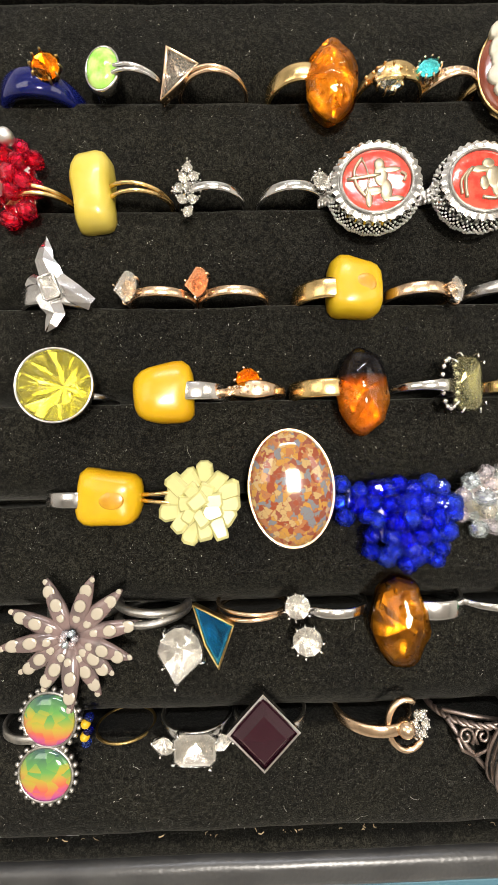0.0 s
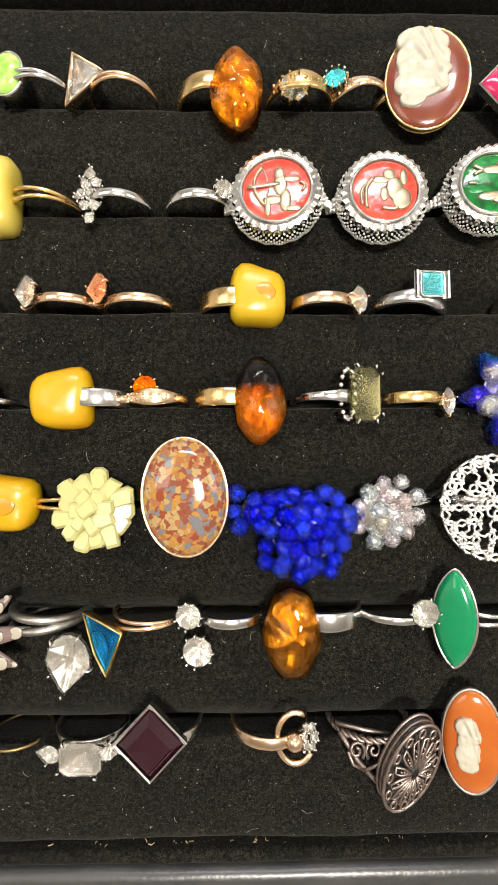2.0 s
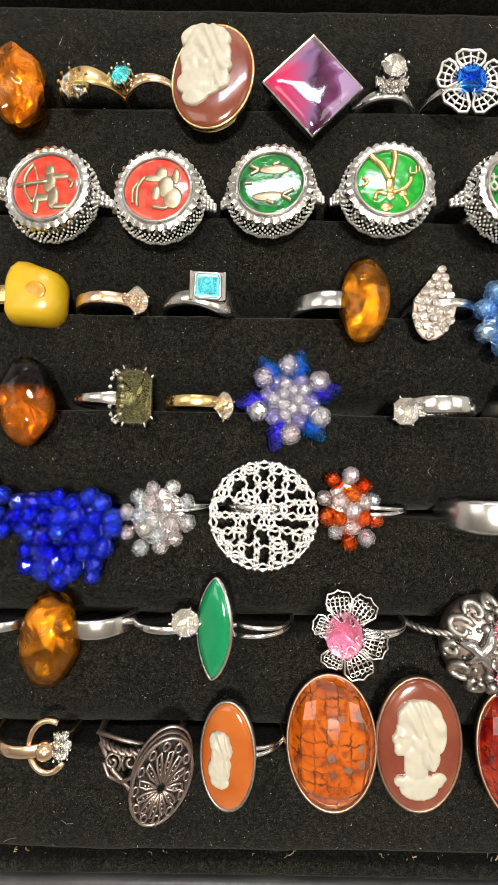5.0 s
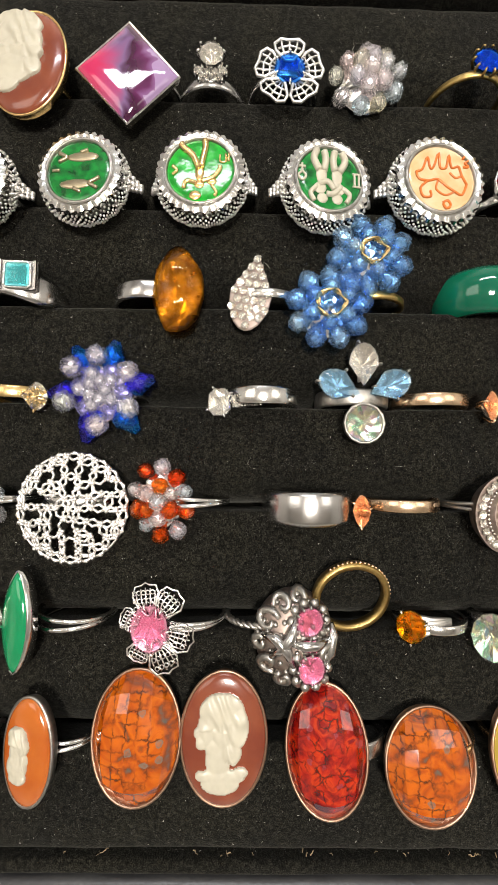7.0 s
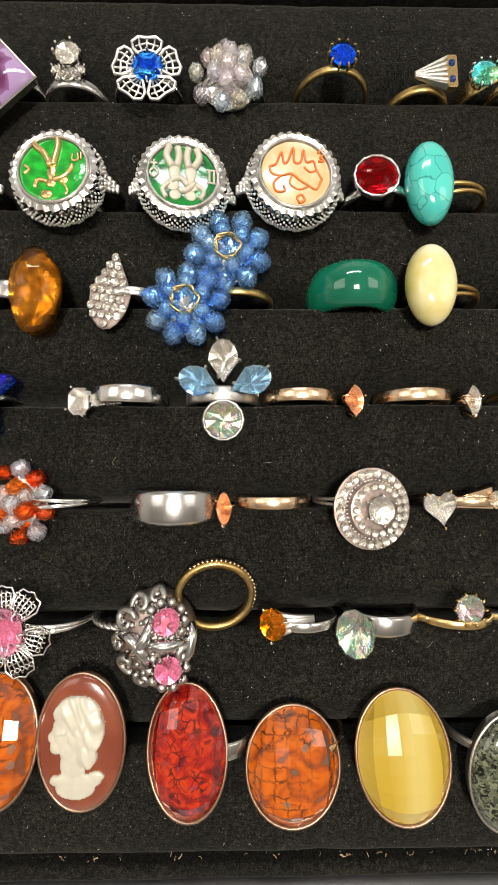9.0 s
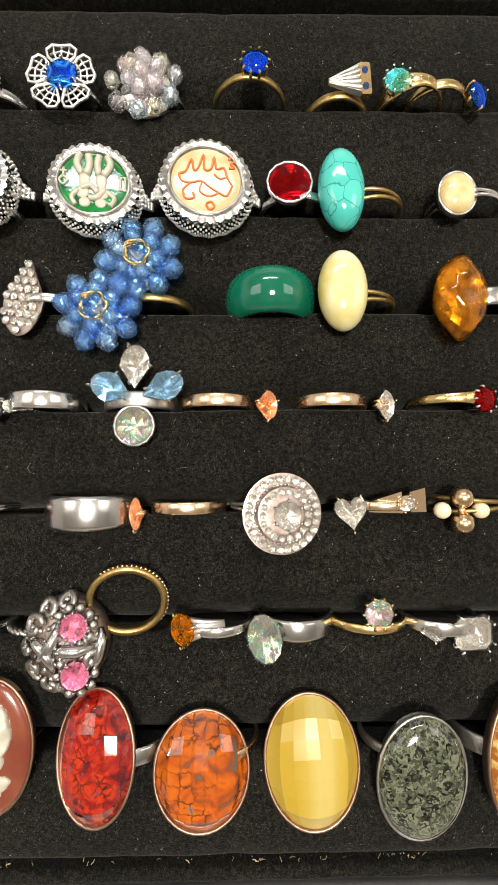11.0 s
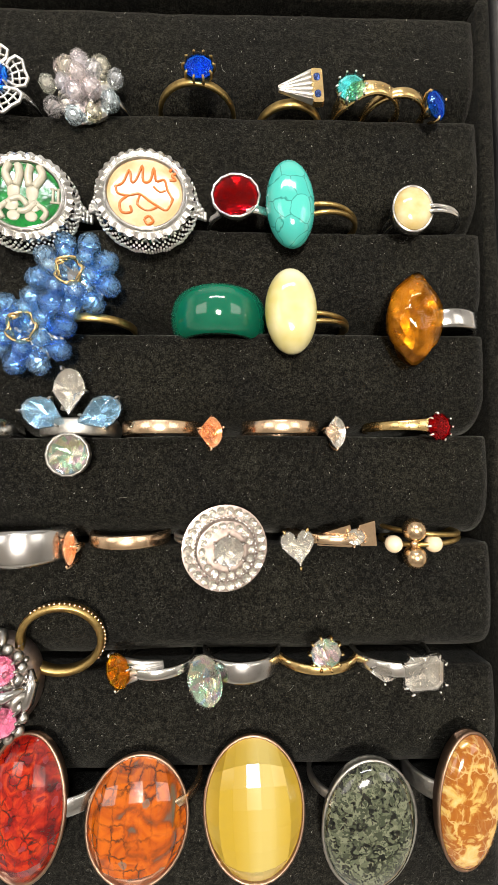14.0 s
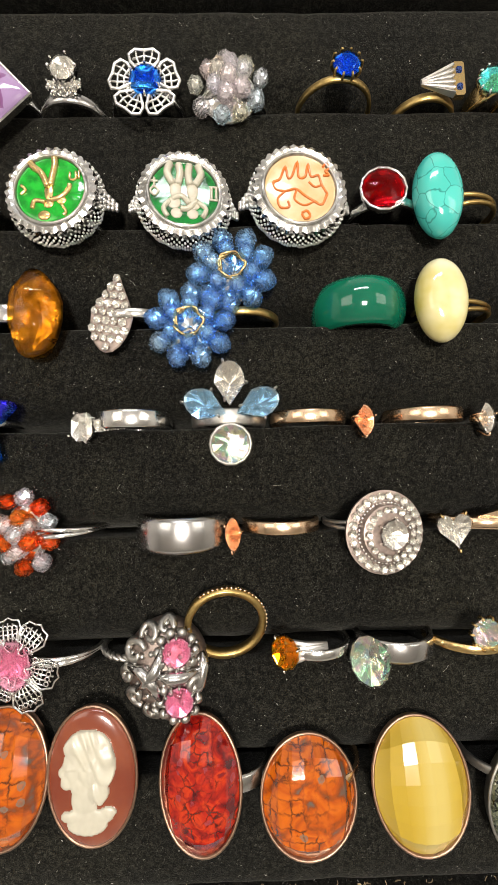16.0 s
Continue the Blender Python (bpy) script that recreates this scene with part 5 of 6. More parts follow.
# ---------- third row ----------
th = ring(-52.8, 2, "silver bypass ring with pointed leaves and a square crystal")
for s, pts in ((1, ((-1, 13, 4.2), (-1.8, 7, 4.6), (1.0, 1, 5.0), (9.5, -4.0, 2.0))), (-1, ((-1.5, -12, 4.2), (1.2, -7.5, 4.6), (-1.5, -1.5, 5.0), (-6.5, 2.5, 3.0)))):
    cx, cy, cz = -51.3, 44.6, 4
    bm = bmesh.new()
    left, right = [], []
    p = [Vector((cx + a, cy + c, e)) for a, c, e in pts]
    cen = [p[0].lerp(p[1], 0.0), p[0].lerp(p[1], 0.5), p[1], p[1].lerp(p[2], 0.5), p[2], p[2].lerp(p[3], 0.5), p[3]]
    wid = (0.15, 1.7, 2.4, 2.9, 3.0, 2.6, 1.8)
    lays = []
    for k, c in enumerate(cen):
        d = (cen[min(k + 1, 6)] - cen[max(k - 1, 0)]).normalized()
        q = Vector((-d.y, d.x, 0)).normalized()
        lays.append([tuple(c - q * wid[k]), tuple(c + Vector((0, 0, 0.7))), tuple(c + q * wid[k]), tuple(c - Vector((0, 0, 0.5)))])
    part("leaf", loft(lays, Matrix()), steel, th)
cut_stone(th, block(4.0, 6.2, 0.12), head(-51.2, 43.7, 6, 0, 0, 20), milky, foil, 1.2, 1.2, None, wall=silver)
band(th, 2, -43.6, 1, steel, 5.5, 2.0)
side_stone_ring(2, -32.4, 44.1, 4.5, 5.5, 8.0, milky, foil, "clear pear-shaped stone on a thin gold ring", rose, (-33.1, -14.8), -1)
side_stone_ring(2, -13.9, 45.0, 4.5, 5.0, 7.8, peach_gem, peach_gem, "peach pear-shaped stone on a plain gold ring", rose, (-13.7, 5.3), -1)
nugget_ring(2, 28.3, 43.4, 6.5, 14.87, 15.44, butter, "yellow rounded resin block ring on a gold band", gold, 12.7, -1, 5, bw=5.2, rot=-6, dimple=1, top=3.0, taper=-0.22, shear=-0.05)
side_stone_ring(2, 54.7, 42.4, 4, 4.5, 7.0, milky, foil, "small clear pear-shaped stone on a gold ring", rose, (37.3, 55.6), 1, bw=2.6)
th = ring(74.9, 2, "square teal stone signet ring with fluted silver shoulders")
m = head(73.5, 45.4, 6, 0, 4)
part("signet_box", loft([scaled(block(9.6, 7.6, 0.04), 0.85, -3.6), scaled(block(9.6, 7.6, 0.04), 1, -0.3), scaled(block(9.6, 7.6, 0.04), 0.96, 0)], m), steel, th)
for s in (-1, 1):
    part("step", loft([scaled(block(0.8, 7.4, 0.04), 1, 0, s * 4.2), scaled(block(0.6, 7.2, 0.04), 1, 0.5, s * 4.2)], m), silver, th)
cut_stone(th, block(6.2, 6.4, 0.1), m @ Matrix.Translation((0, 0, 0.25)), teal_gem, teal_gem, 0.8, 0.5, None, wall=silver, table=0.7)
part("band", hoop(70.5, ROWS_Y[2] + 2.4, -4.6, 10.0, 3.4, 1.6, 1.2, 45), steel, th, smooth=True)
cab_ring(2, 113.5, 42.6, 6.5, 12.95, 22.56, 5.5, amber_dark, "dark amber oval ring on a wide silver band", None, steel, 95.8, -1, lump=0.8, seed=4, bw=4.6, spangle=spangles_dark)
th = ring(132.1, 2, "pear-shaped ring paved with small clear stones")
m = head(132.0, 42.8, 4.5, 0, -6, -10)
part("plate", loft([scaled(pear(11.0, 20), 0.9, -1.5), scaled(pear(11.0, 20), 1, -0.2), scaled(pear(11.0, 20), 0.96, 0)], m), dark, th)
rnd = random.Random(4)
k = 0
for gy in range(-4, 5):
    for gx in range(-2, 3):
        u, v = gx * 2.15 + (gy % 2) * 1.07, gy * 2.15
        if (u / 5.0) ** 2 * (1 + 1.6 * max(0, v / 10)) + (v / 9.6) ** 2 < 0.95 and not (abs(u) < 0.9 and abs(v - 2) < 1):
            cut_stone(th, oval(1.12, 1.12, 8), m @ pose(u, v, 0.6, rnd.uniform(-14, 14), rnd.uniform(-14, 14), 0), milky, foil, 0.6, 0.5, None, name="pave_stone")
band(th, 2, 145.6, 1, silver, 2.4, 2.5)
th = ring(158.5, 2, "large sky blue bead cluster ring wired with gold")
cx, cy, cz = 151.5, 38.7, 6
cx2, cy2, cz2 = 161.9, 52.0, 6
for gx, gy, turn in ((cx, cy, 8), (cx2, cy2, 25)):
    for k in range(9):
        a = 40 * k + turn
        c_, s_ = math.cos(math.radians(a)), math.sin(math.radians(a))
        glass_bead(th, "bead", drop_bead, sky_bead, gx + 7.6 * c_, gy + 7.4 * s_, cz + 0.5 * math.sin(2.1 * k), a, 2.9, 3.7)
    for k in range(6):
        a = 60 * k + turn + 20
        c_, s_ = math.cos(math.radians(a)), math.sin(math.radians(a))
        glass_bead(th, "bead", drop_bead, sky_bead, gx + 4.2 * c_, gy + 4.0 * s_, cz + 2.3, a, 2.2, 2.8, 30)
mount(th, cx, cy, cz - 3.5, 7, 7)
mount(th, cx2, cy2, cz2 - 3.5, 7, 7)
for gx, gy, gr in ((cx, cy, 3.3), (cx2, cy2, 3.0)):
    for k in range(3):
        part("wire", tube([(gx + (gr + 0.5 * math.sin(5 * a + k)) * math.cos(a), gy + (gr + 0.4 * math.cos(4 * a + k)) * math.sin(a), cz + 2.6 + 0.6 * k + 0.6 * math.sin(3 * a + k)) for a in [q * 2 * math.pi / 24 for q in range(24)]], 0.3, True, 5), gold, th, smooth=True)
band(th, 2, 173.4, 1, old_gold, 2.0, 2.5)
th = ring(196.6, 2, "thick polished green agate ring")
cx, cy, cz = 195.6, 45.2, 3
part("band", hoop(cx, cy, -5.2, 10.5, 12.5, 4.4, 0.0, 95, 80, True), agate, th, smooth=True)
cab_ring(2, 213.5, 44.2, 6.5, 12.76, 21.09, 5.0, cream, "cream shell oval cabochon ring on a split gold band", None, old_gold, 229.0, 1, split=1.6, bw=1.2, rot=2, power=0.6)
cab_ring(2, 243.7, 42.5, 6.5, 12.90, 22.43, 5.5, amber_dark, "sparkling amber pointed oval ring on a silver band", None, steel, 262.4, 1, lump=1.0, seed=7, bw=4.6, line=[(a, c * 1.0) for a, c in marquise(13.74, 23.27, 32)], spangle=spangles_dark)

# ---------- fourth row ----------
th = ring(-53.0, 3, "large round lemon yellow crystal ring in a silver bezel")
m = head(-49.7, 18.3, 6.5, 0, 0)
ln = oval(9.44, 9.15, 16)
st = part("stone", loft([scaled(ln, 1, 0), scaled(ln, 0.98, 0.6), scaled(ln, 0.06, 2.2, 0.6, 0.3)], m), lemon_gem, th)
bm = bmesh.new()
tip = bm.verts.new(m @ Vector((0.3, 0.4, -4.2)))
star = []
for k in range(32):
    a, deep = 2 * math.pi * k / 32, (0.2 if k % 2 else 1.3)
    star.append((bm.verts.new(m @ Vector((9.2 * math.cos(a), 8.9 * math.sin(a), -deep))), bm.verts.new(m @ Vector((4.6 * math.cos(a), 4.5 * math.sin(a), -1.4 - (1.9 if (k // 2) % 2 else 0.5))))))
for k in range(32):
    (p, q), (p2, q2) = star[k], star[(k + 1) % 32]
    bm.faces.new((p, p2, q))
    bm.faces.new((p2, q2, q))
    bm.faces.new((q, q2, tip))
part("foil", bm, lemon_foil, st)
part("bezel", bezel(oval(9.58, 9.29, 40), 0.45, -2.4, 0.8, m), silver, th, smooth=True)
band(th, 3, -38.6, 1, steel, 2.0, -2.5)
nugget_ring(3, -22.9, 16.3, 6.5, 15.44, 15.44, egg, "egg yellow rounded resin block ring on a silver band", silver, -6.2, 1, 8, bw=4.8, rot=4, taper=0.3, shear=0.06)
claw_ring(3, -1.0, 19.0, 5, 3.29, orange_gem, amber, "orange stone ring with rose gold scrollwork shoulders", rose, rose, (-7.2, 8.9), 4.0, 2.4, count=8, ornate=True)
cab_ring(3, 28.4, 15.4, 6.5, 13.16, 22.59, 5.5, two_tone, "amber ring dark at one end on a gold band", None, gold, 11.1, -1, lump=0.9, seed=9, bw=4.8, rot=2, power=0.6, spangle=spangles_dark)
th = ring(56.9, 3, "grey-green emerald-cut stone ring in a silver crown")
m = head(55.7, 16.9, 6, 0, 14)
cut_stone(th, block(8.92, 14.39, 0.2), m, grey_gem, smoky_foil, 1.6, 3.0, silver, 8, table=0.6)
bm = bmesh.new()
for k in range(16):
    a = 2 * math.pi * k / 16
    ball(-4.4 + 1.6 * math.cos(a), 6.4 * math.sin(a), -1.5 + 0.8 * math.cos(a), 0.85, bm, 7, 5, m=m)
part("crown", bm, silver, th, smooth=True)
band(th, 3, 37.8, -1, silver, 2.2, 4.0, grow=0.8)
side_stone_ring(3, 77.8, 15.3, 4, 4.2, 7.0, milky, foil, "clear pear-shaped stone on a bright gold ring", gold, (61.8, 78.9), 1, bw=2.6)
th = ring(93.2, 3, "star cluster ring of violet and clear crystal beads")
cx, cy, cz = 94.7, 16.7, 5
for k, deg in enumerate((93, 33, -30, -90, -160, 140)):
    a = math.radians(deg)
    glass_bead(th, "petal_bead", drop_bead, violet_ab, cx + 9.6 * math.cos(a - 0.3), cy + 9.6 * math.sin(a - 0.3), cz - 1.4, deg + 163, 3.5, 3.9, 0, 0.3)
    glass_bead(th, "inner_bead", facet_bead, lavender, cx + 5.6 * math.cos(a + 0.5), cy + 5.6 * math.sin(a + 0.5), cz - 0.6, 2.6, 130 + k, 0.9)
    glass_bead(th, "bead", facet_bead, aurora, cx + 8.6 * math.cos(a), cy + 8.6 * math.sin(a), cz + 1.8, 3.0, 60 + k, 0.9)
for k in range(10):
    a = 2 * math.pi * k / 10
    glass_bead(th, "centre_bead", facet_bead, milky_bead, cx + (4.2 if k % 2 else 2.0) * math.cos(a), cy + (4.0 if k % 2 else 2.4) * math.sin(a), cz + 2.4, 1.9, 80 + k, 0.9)
mount(th, cx, cy, cz - 3.4, 7.5, 7.5)
band(th, 3, cx + 9, 1, steel, 2.0, 1.0)
th = ring(125.8, 3, "silver band ring with a square crystal and smaller shoulder stones")
cut_stone(th, block(6.13, 7.24, 0.25), head(124.4, 14.6, 4.5, 0, -14), milky, foil, 1.3, 1.8, silver, 4)
for k, (px, s_) in enumerate(((-0.2, 2.9), (2.6, 2.3), (5.0, 1.9))):
    cx, cy, cz = 128.9, 15.0, 4.2
    cut_stone(th, block(s_, s_ * 1.2, 0.3), head(cx + px, cy, cz, 0, 6, 30), milky, foil, 0.8, 1.0, silver, 4, name="shoulder_stone")
band(th, 3, 144.6, 1, silver, 4.6, 3.5)
th = ring(162.4, 3, "fan of three pear crystals over a round iridescent one")
for px, glass, back, rot in (((160.7, 24.7, 5.5), crystal, foil, 180), ((154.6, 19.4, 5), sky_gem, foil, 246), ((167.6, 19.6, 5), sky_gem, foil, 114)):
    cut_stone(th, pear(8.08, 11.70, 16), head(*px, 0, 0, rot), glass, back, 1.3, 2.0, pewter, 3, table=0.5)
cut_stone(th, oval(4.87, 4.87, 14), head(160.7, 9.7, 5.5), crystal, aurora_foil, 1.4, 1.6, None, wall=pewter)
band(th, 3, 169.3, 1, pewter, 4.2, 2.0)
side_stone_ring(3, 193.9, 15.0, 4, 4.5, 7.4, peach_gem, peach_gem, "peach pear-shaped stone on a plain gold ring", rose, (171.4, 191.9), 1, bw=2.8)
side_stone_ring(3, 224.3, 14.9, 4, 4.5, 7.4, milky, foil, "clear pear-shaped stone on a plain gold ring", rose, (202.0, 223.1), 1, bw=2.8)
claw_ring(3, 249.4, 16.1, 5, 3.36, ruby, ruby, "ruby red stone ring with leafy gold shoulders", MATS["gold"], silver, (233.0, 254.8), 3.5, 2.4, count=8, ty=14, ornate=True, r=9.6)

# ---------- fifth row ----------
nugget_ring(4, -37.5, -10.6, 6.5, 16.30, 15.16, egg, "egg yellow resin block ring with an amber hollow", steel, -55.4, -1, 12, bw=4.2, rot=-3, dimple=1, taper=-0.16, shear=-0.03)
th = ring(-14.3, 4, "pale yellow frosted bead flower ring on gold wires")
cx, cy, cz = -13.5, -12.5, 5
for k in range(13):
    a = 2 * math.pi * k / 13
    rr = 7.6 if k % 2 else 6.4
    m = head(cx + rr * math.cos(a), cy + rr * math.sin(a), cz - 0.8 + (k % 3) * 0.7, 12 * math.sin(a), 12 * math.cos(a), math.degrees(a) + 14 * math.sin(5 * k))
    part("bead", chip(6.4, 4.3, 1.8, m, 20 + k), frost, th)
for k in range(7):
    a = 2 * math.pi * k / 7 + 0.3
    m = head(cx + 3.4 * math.cos(a), cy + 3.4 * math.sin(a), cz + 1.7, 8 * math.sin(a), 8 * math.cos(a), 62 * k)
    part("centre_bead", chip(5.0, 3.8, 1.6, m, 40 + k), frost, th)
part("centre_bead", chip(5.6, 3.6, 1.4, head(cx - 0.6, cy + 1.0, cz + 3.0, 0, 0, 35), 55), frost, th)
mount(th, cx, cy, cz - 1.6, 8.2, 8.2, frost)
band(th, 4, -32.1, -1, gold, 1.2, 2.5, split=1.9)
cab_ring(4, 9.4, -9.0, 7, 21.45, 29.74, 4.5, mosaic, "large oval mosaic stone ring in a gold bezel", rose, rose, 21.2, 1, rot=3, power=0.7)
th = ring(39.4, 4, "royal blue facetted bead cluster ring")
cx, cy, cz = 36.6, -18.6, 4.6
rnd = random.Random(8)
spots = []
for dy, x0, x1, cnt in ((9.3, -13.6, 12.2, 8), (5.4, -14.0, 13.4, 8), (1.5, -12.6, 13.6, 8), (-2.4, -6.6, 12.6, 6), (-6.2, -6.2, 10.6, 5), (-9.6, -2.6, 8.6, 4)):
    for k in range(cnt):
        dx = x0 + (x1 - x0) * k / (cnt - 1)
        up_ = 3.6 * max(0.0, 1 - ((dx - 4) / 11) ** 2 - ((dy + 0.5) / 11) ** 2)
        spots.append((cx + dx + rnd.uniform(-1.0, 1.0), cy + dy + rnd.uniform(-1.0, 1.0), cz + up_ + rnd.uniform(-0.4, 0.4)))
cluster(th, "bead", spots, royal, 2.8, 14)
mount(th, cx + 3.5, cy, cz - 3.6, 9.0, 9.0, steel)
mount(th, cx - 8.5, cy + 5.5, cz - 3.6, 5, 4.5, steel)
band(th, 4, cx + 8, 1, steel, 2.0, 1.5)
th = ring(63.8, 4, "cluster ring of clear iridescent crystal beads")
cx, cy, cz = 61.6, -13.4, 5
cluster(th, "bead", scatter(cx, cy, cz - 1.3, 7.6, 8.0, 3.6, 17, 2), aurora, 2.4, 17)
mount(th, cx, cy, cz - 4.0, 7.5, 7.5)
band(th, 4, cx + 14, 1, silver, 1.1, 2.0, split=1.2)
th = ring(86.2, 4, "round bright silver openwork disc ring")
cx, cy, cz = 88.6, -12.4, 5.5
bm = bmesh.new()
R0 = 13.37
rnd = random.Random(21)
nodes = [(0.0, 0.0)]
for cnt, rr in ((6, 2.8), (10, 5.6), (14, 8.3), (18, 10.9), (22, R0 - 0.5)):
    for k in range(cnt):
        a = 2 * math.pi * (k + 0.5 * (cnt % 4)) / cnt
        j_ = 0.0 if cnt == 22 else 0.45
        nodes.append((rr * math.cos(a) + rnd.uniform(-j_, j_), rr * math.sin(a) + rnd.uniform(-j_, j_)))
up = lambda u, v: cz + 1.2 - 0.013 * (u * u + v * v)
for k, (u, v) in enumerate(nodes):
    near = sorted(range(len(nodes)), key=lambda q: (nodes[q][0] - u) ** 2 + (nodes[q][1] - v) ** 2)[1:4]
    for q in near:
        s, t_ = nodes[q]
        mx, my = (u + s) / 2 + 0.28 * (v - t_), (v + t_) / 2 + 0.28 * (s - u)
        tube([(cx + u, cy + v, up(u, v)), (cx + mx, cy + my, up(mx, my) + 0.2), (cx + s, cy + t_, up(s, t_))], 0.4, False, 5, bm)
    for q in range(4):
        ball(cx + u + 0.5 * math.cos(q * 1.57 + k), cy + v + 0.5 * math.sin(q * 1.57 + k), up(u, v) + 0.3, 0.58, bm, 6, 4)
tube([(cx + R0 * math.cos(a), cy + R0 * math.sin(a), up(R0, 0)) for a in [q * 2 * math.pi / 60 for q in range(60)]], 0.36, True, 5, bm)
part("openwork_disc", bm, white_metal, th, smooth=True)
band(th, 4, cx + 9, 1, silver, 3.0, 3.0)
th = ring(109.5, 4, "orange red and clear bead cluster ring on a split silver band")
cx, cy, cz = 110.4, -10.4, 5
sp = scatter(cx, cy, cz - 1.0, 6.6, 8.0, 3.4, 17, 4)
cluster(th, "orange_bead", sp[1::2], orange_bead, 2.5, 23)
cluster(th, "clear_bead", sp[0::2], aurora, 2.4, 29)
mount(th, cx, cy, cz - 3.6, 6, 7.5)
band(th, 4, 126.7, 1, silver, 1.2, 3.0, split=1.3)
th = ring(148.4, 4, "wide brushed steel band ring")
cx, cy, cz = 147.6, -11.7, 3
part("band", hoop(cx + 0.2, cy, -3.4, 11.2, 8.4, 1.6, 0, 90, 80), steel, th, smooth=True)
side_stone_ring(4, 160.7, -12.3, 4, 4.8, 8.6, peach_gem, peach_gem, "peach oval stone on a slim gold ring", rose, (163.5, 182.6), -1, line=marquise(8.6, 4.6), bw=2.6)
th = ring(197.7, 4, "round halo ring of clear stones in tiers on silver")
m = head(197.4, -12.3, 5.6, 0, 10)
RH = 10.09
part("plate", loft([scaled(oval(RH, RH, 40), 0.8, -4.5), scaled(oval(RH, RH, 40), 0.98, -1.0), scaled(oval(RH, RH, 40), 1, 0), scaled(oval(RH, RH, 40), 0.72, 0.3), scaled(oval(RH, RH, 40), 0.66, 2.2), scaled(oval(RH, RH, 40), 0.45, 2.6)], m), dark, th, smooth=False)
for cnt, rr, zz, s_ in ((26, RH * 0.86, 0.7, 1.14), (18, RH * 0.56, 3.0, 0.95)):
    for k in range(cnt):
        a = 2 * math.pi * k / cnt
        cut_stone(th, oval(s_, s_, 7), m @ pose(rr * math.cos(a), rr * math.sin(a), zz, 9 * math.sin(3 * k), 9 * math.cos(5 * k), 0), milky, foil, 0.6, 0.4, None, name="halo_stone")
bm = bmesh.new()
for k in range(46):
    a = 2 * math.pi * k / 46
    ball(RH * 0.71 * math.cos(a), RH * 0.71 * math.sin(a), 0.8, 0.42, bm, 6, 4, m=m)
part("beaded_edge", bm, silver, th, smooth=True)
cut_stone(th, oval(RH * 0.36, RH * 0.36, 12), m @ Matrix.Translation((0.3, 0, 4.0)), milky, foil, 1.8, 1.2, silver, 6, name="centre_stone")
band(th, 4, 184.7, -1, pewter, 1.0, 3.5, split=1.8)
th = ring(218.8, 4, "heart-shaped clear stone ring on a gold band")
cut_stone(th, heart(8.41, 9.25), head(214.6, -12.7, 5.5, 0, -10, 8), crystal, foil, 1.4, 2.0, gold, 3)
band(th, 4, 232.1, 1, rose, 2.4, 2.0)
th = ring(227.7, 4, "rose gold bow ring with a small clear stone")
m = head(228.2, -9.6, 5, 12, -6, 6)
part("wing", loft([[(-9, -2.0, -1), (-9, 0.6, -1), (-9, 0.6, -0.2), (-9, -2.0, -0.2)], [(-1.0, -2.6, 0.2), (-1.0, 3.0, 0.2), (-1.0, 3.0, 1.2), (-1.0, -2.6, 1.2)]], m), rose, th)
part("wing", loft([[(1.0, -2.6, 0.2), (1.0, 2.6, 0.2), (1.0, 2.6, 1.0), (1.0, -2.6, 1.0)], [(4.8, -3.0, -0.5), (4.8, 3.2, -0.5), (4.8, 3.2, 0.6), (4.8, -3.0, 0.6)]], m), rose, th)
cut_stone(th, oval(2.2, 2.2, 10), m @ Matrix.Translation((0, 0, 1.6)), milky, foil, 1.0, 1.2, rose, 6)
band(th, 4, 234.0, 1, rose, 2.4, 3.0)
th = ring(244.5, 4, "cross of two cream and two golden pearls on gold bands")
cx, cy, cz = 242.5, -11.9, 5
for dx, dy, mat_ in ((-5.0, 0, pearl), (4.6, 0, pearl), (0, 3.2, gold_pearl), (0, -3.2, gold_pearl)):
    rr = 2.8 if dy else 2.1
    part("pearl", ball(cx + dx, cy + dy, cz, rr, None, 20, 14), mat_, th, smooth=True)
part("hub", ball(cx, cy, cz - 0.2, 1.0, None), rose, th, smooth=True)
band(th, 4, 256.5, 1, old_gold, 1.3, 3.2, split=1.8)

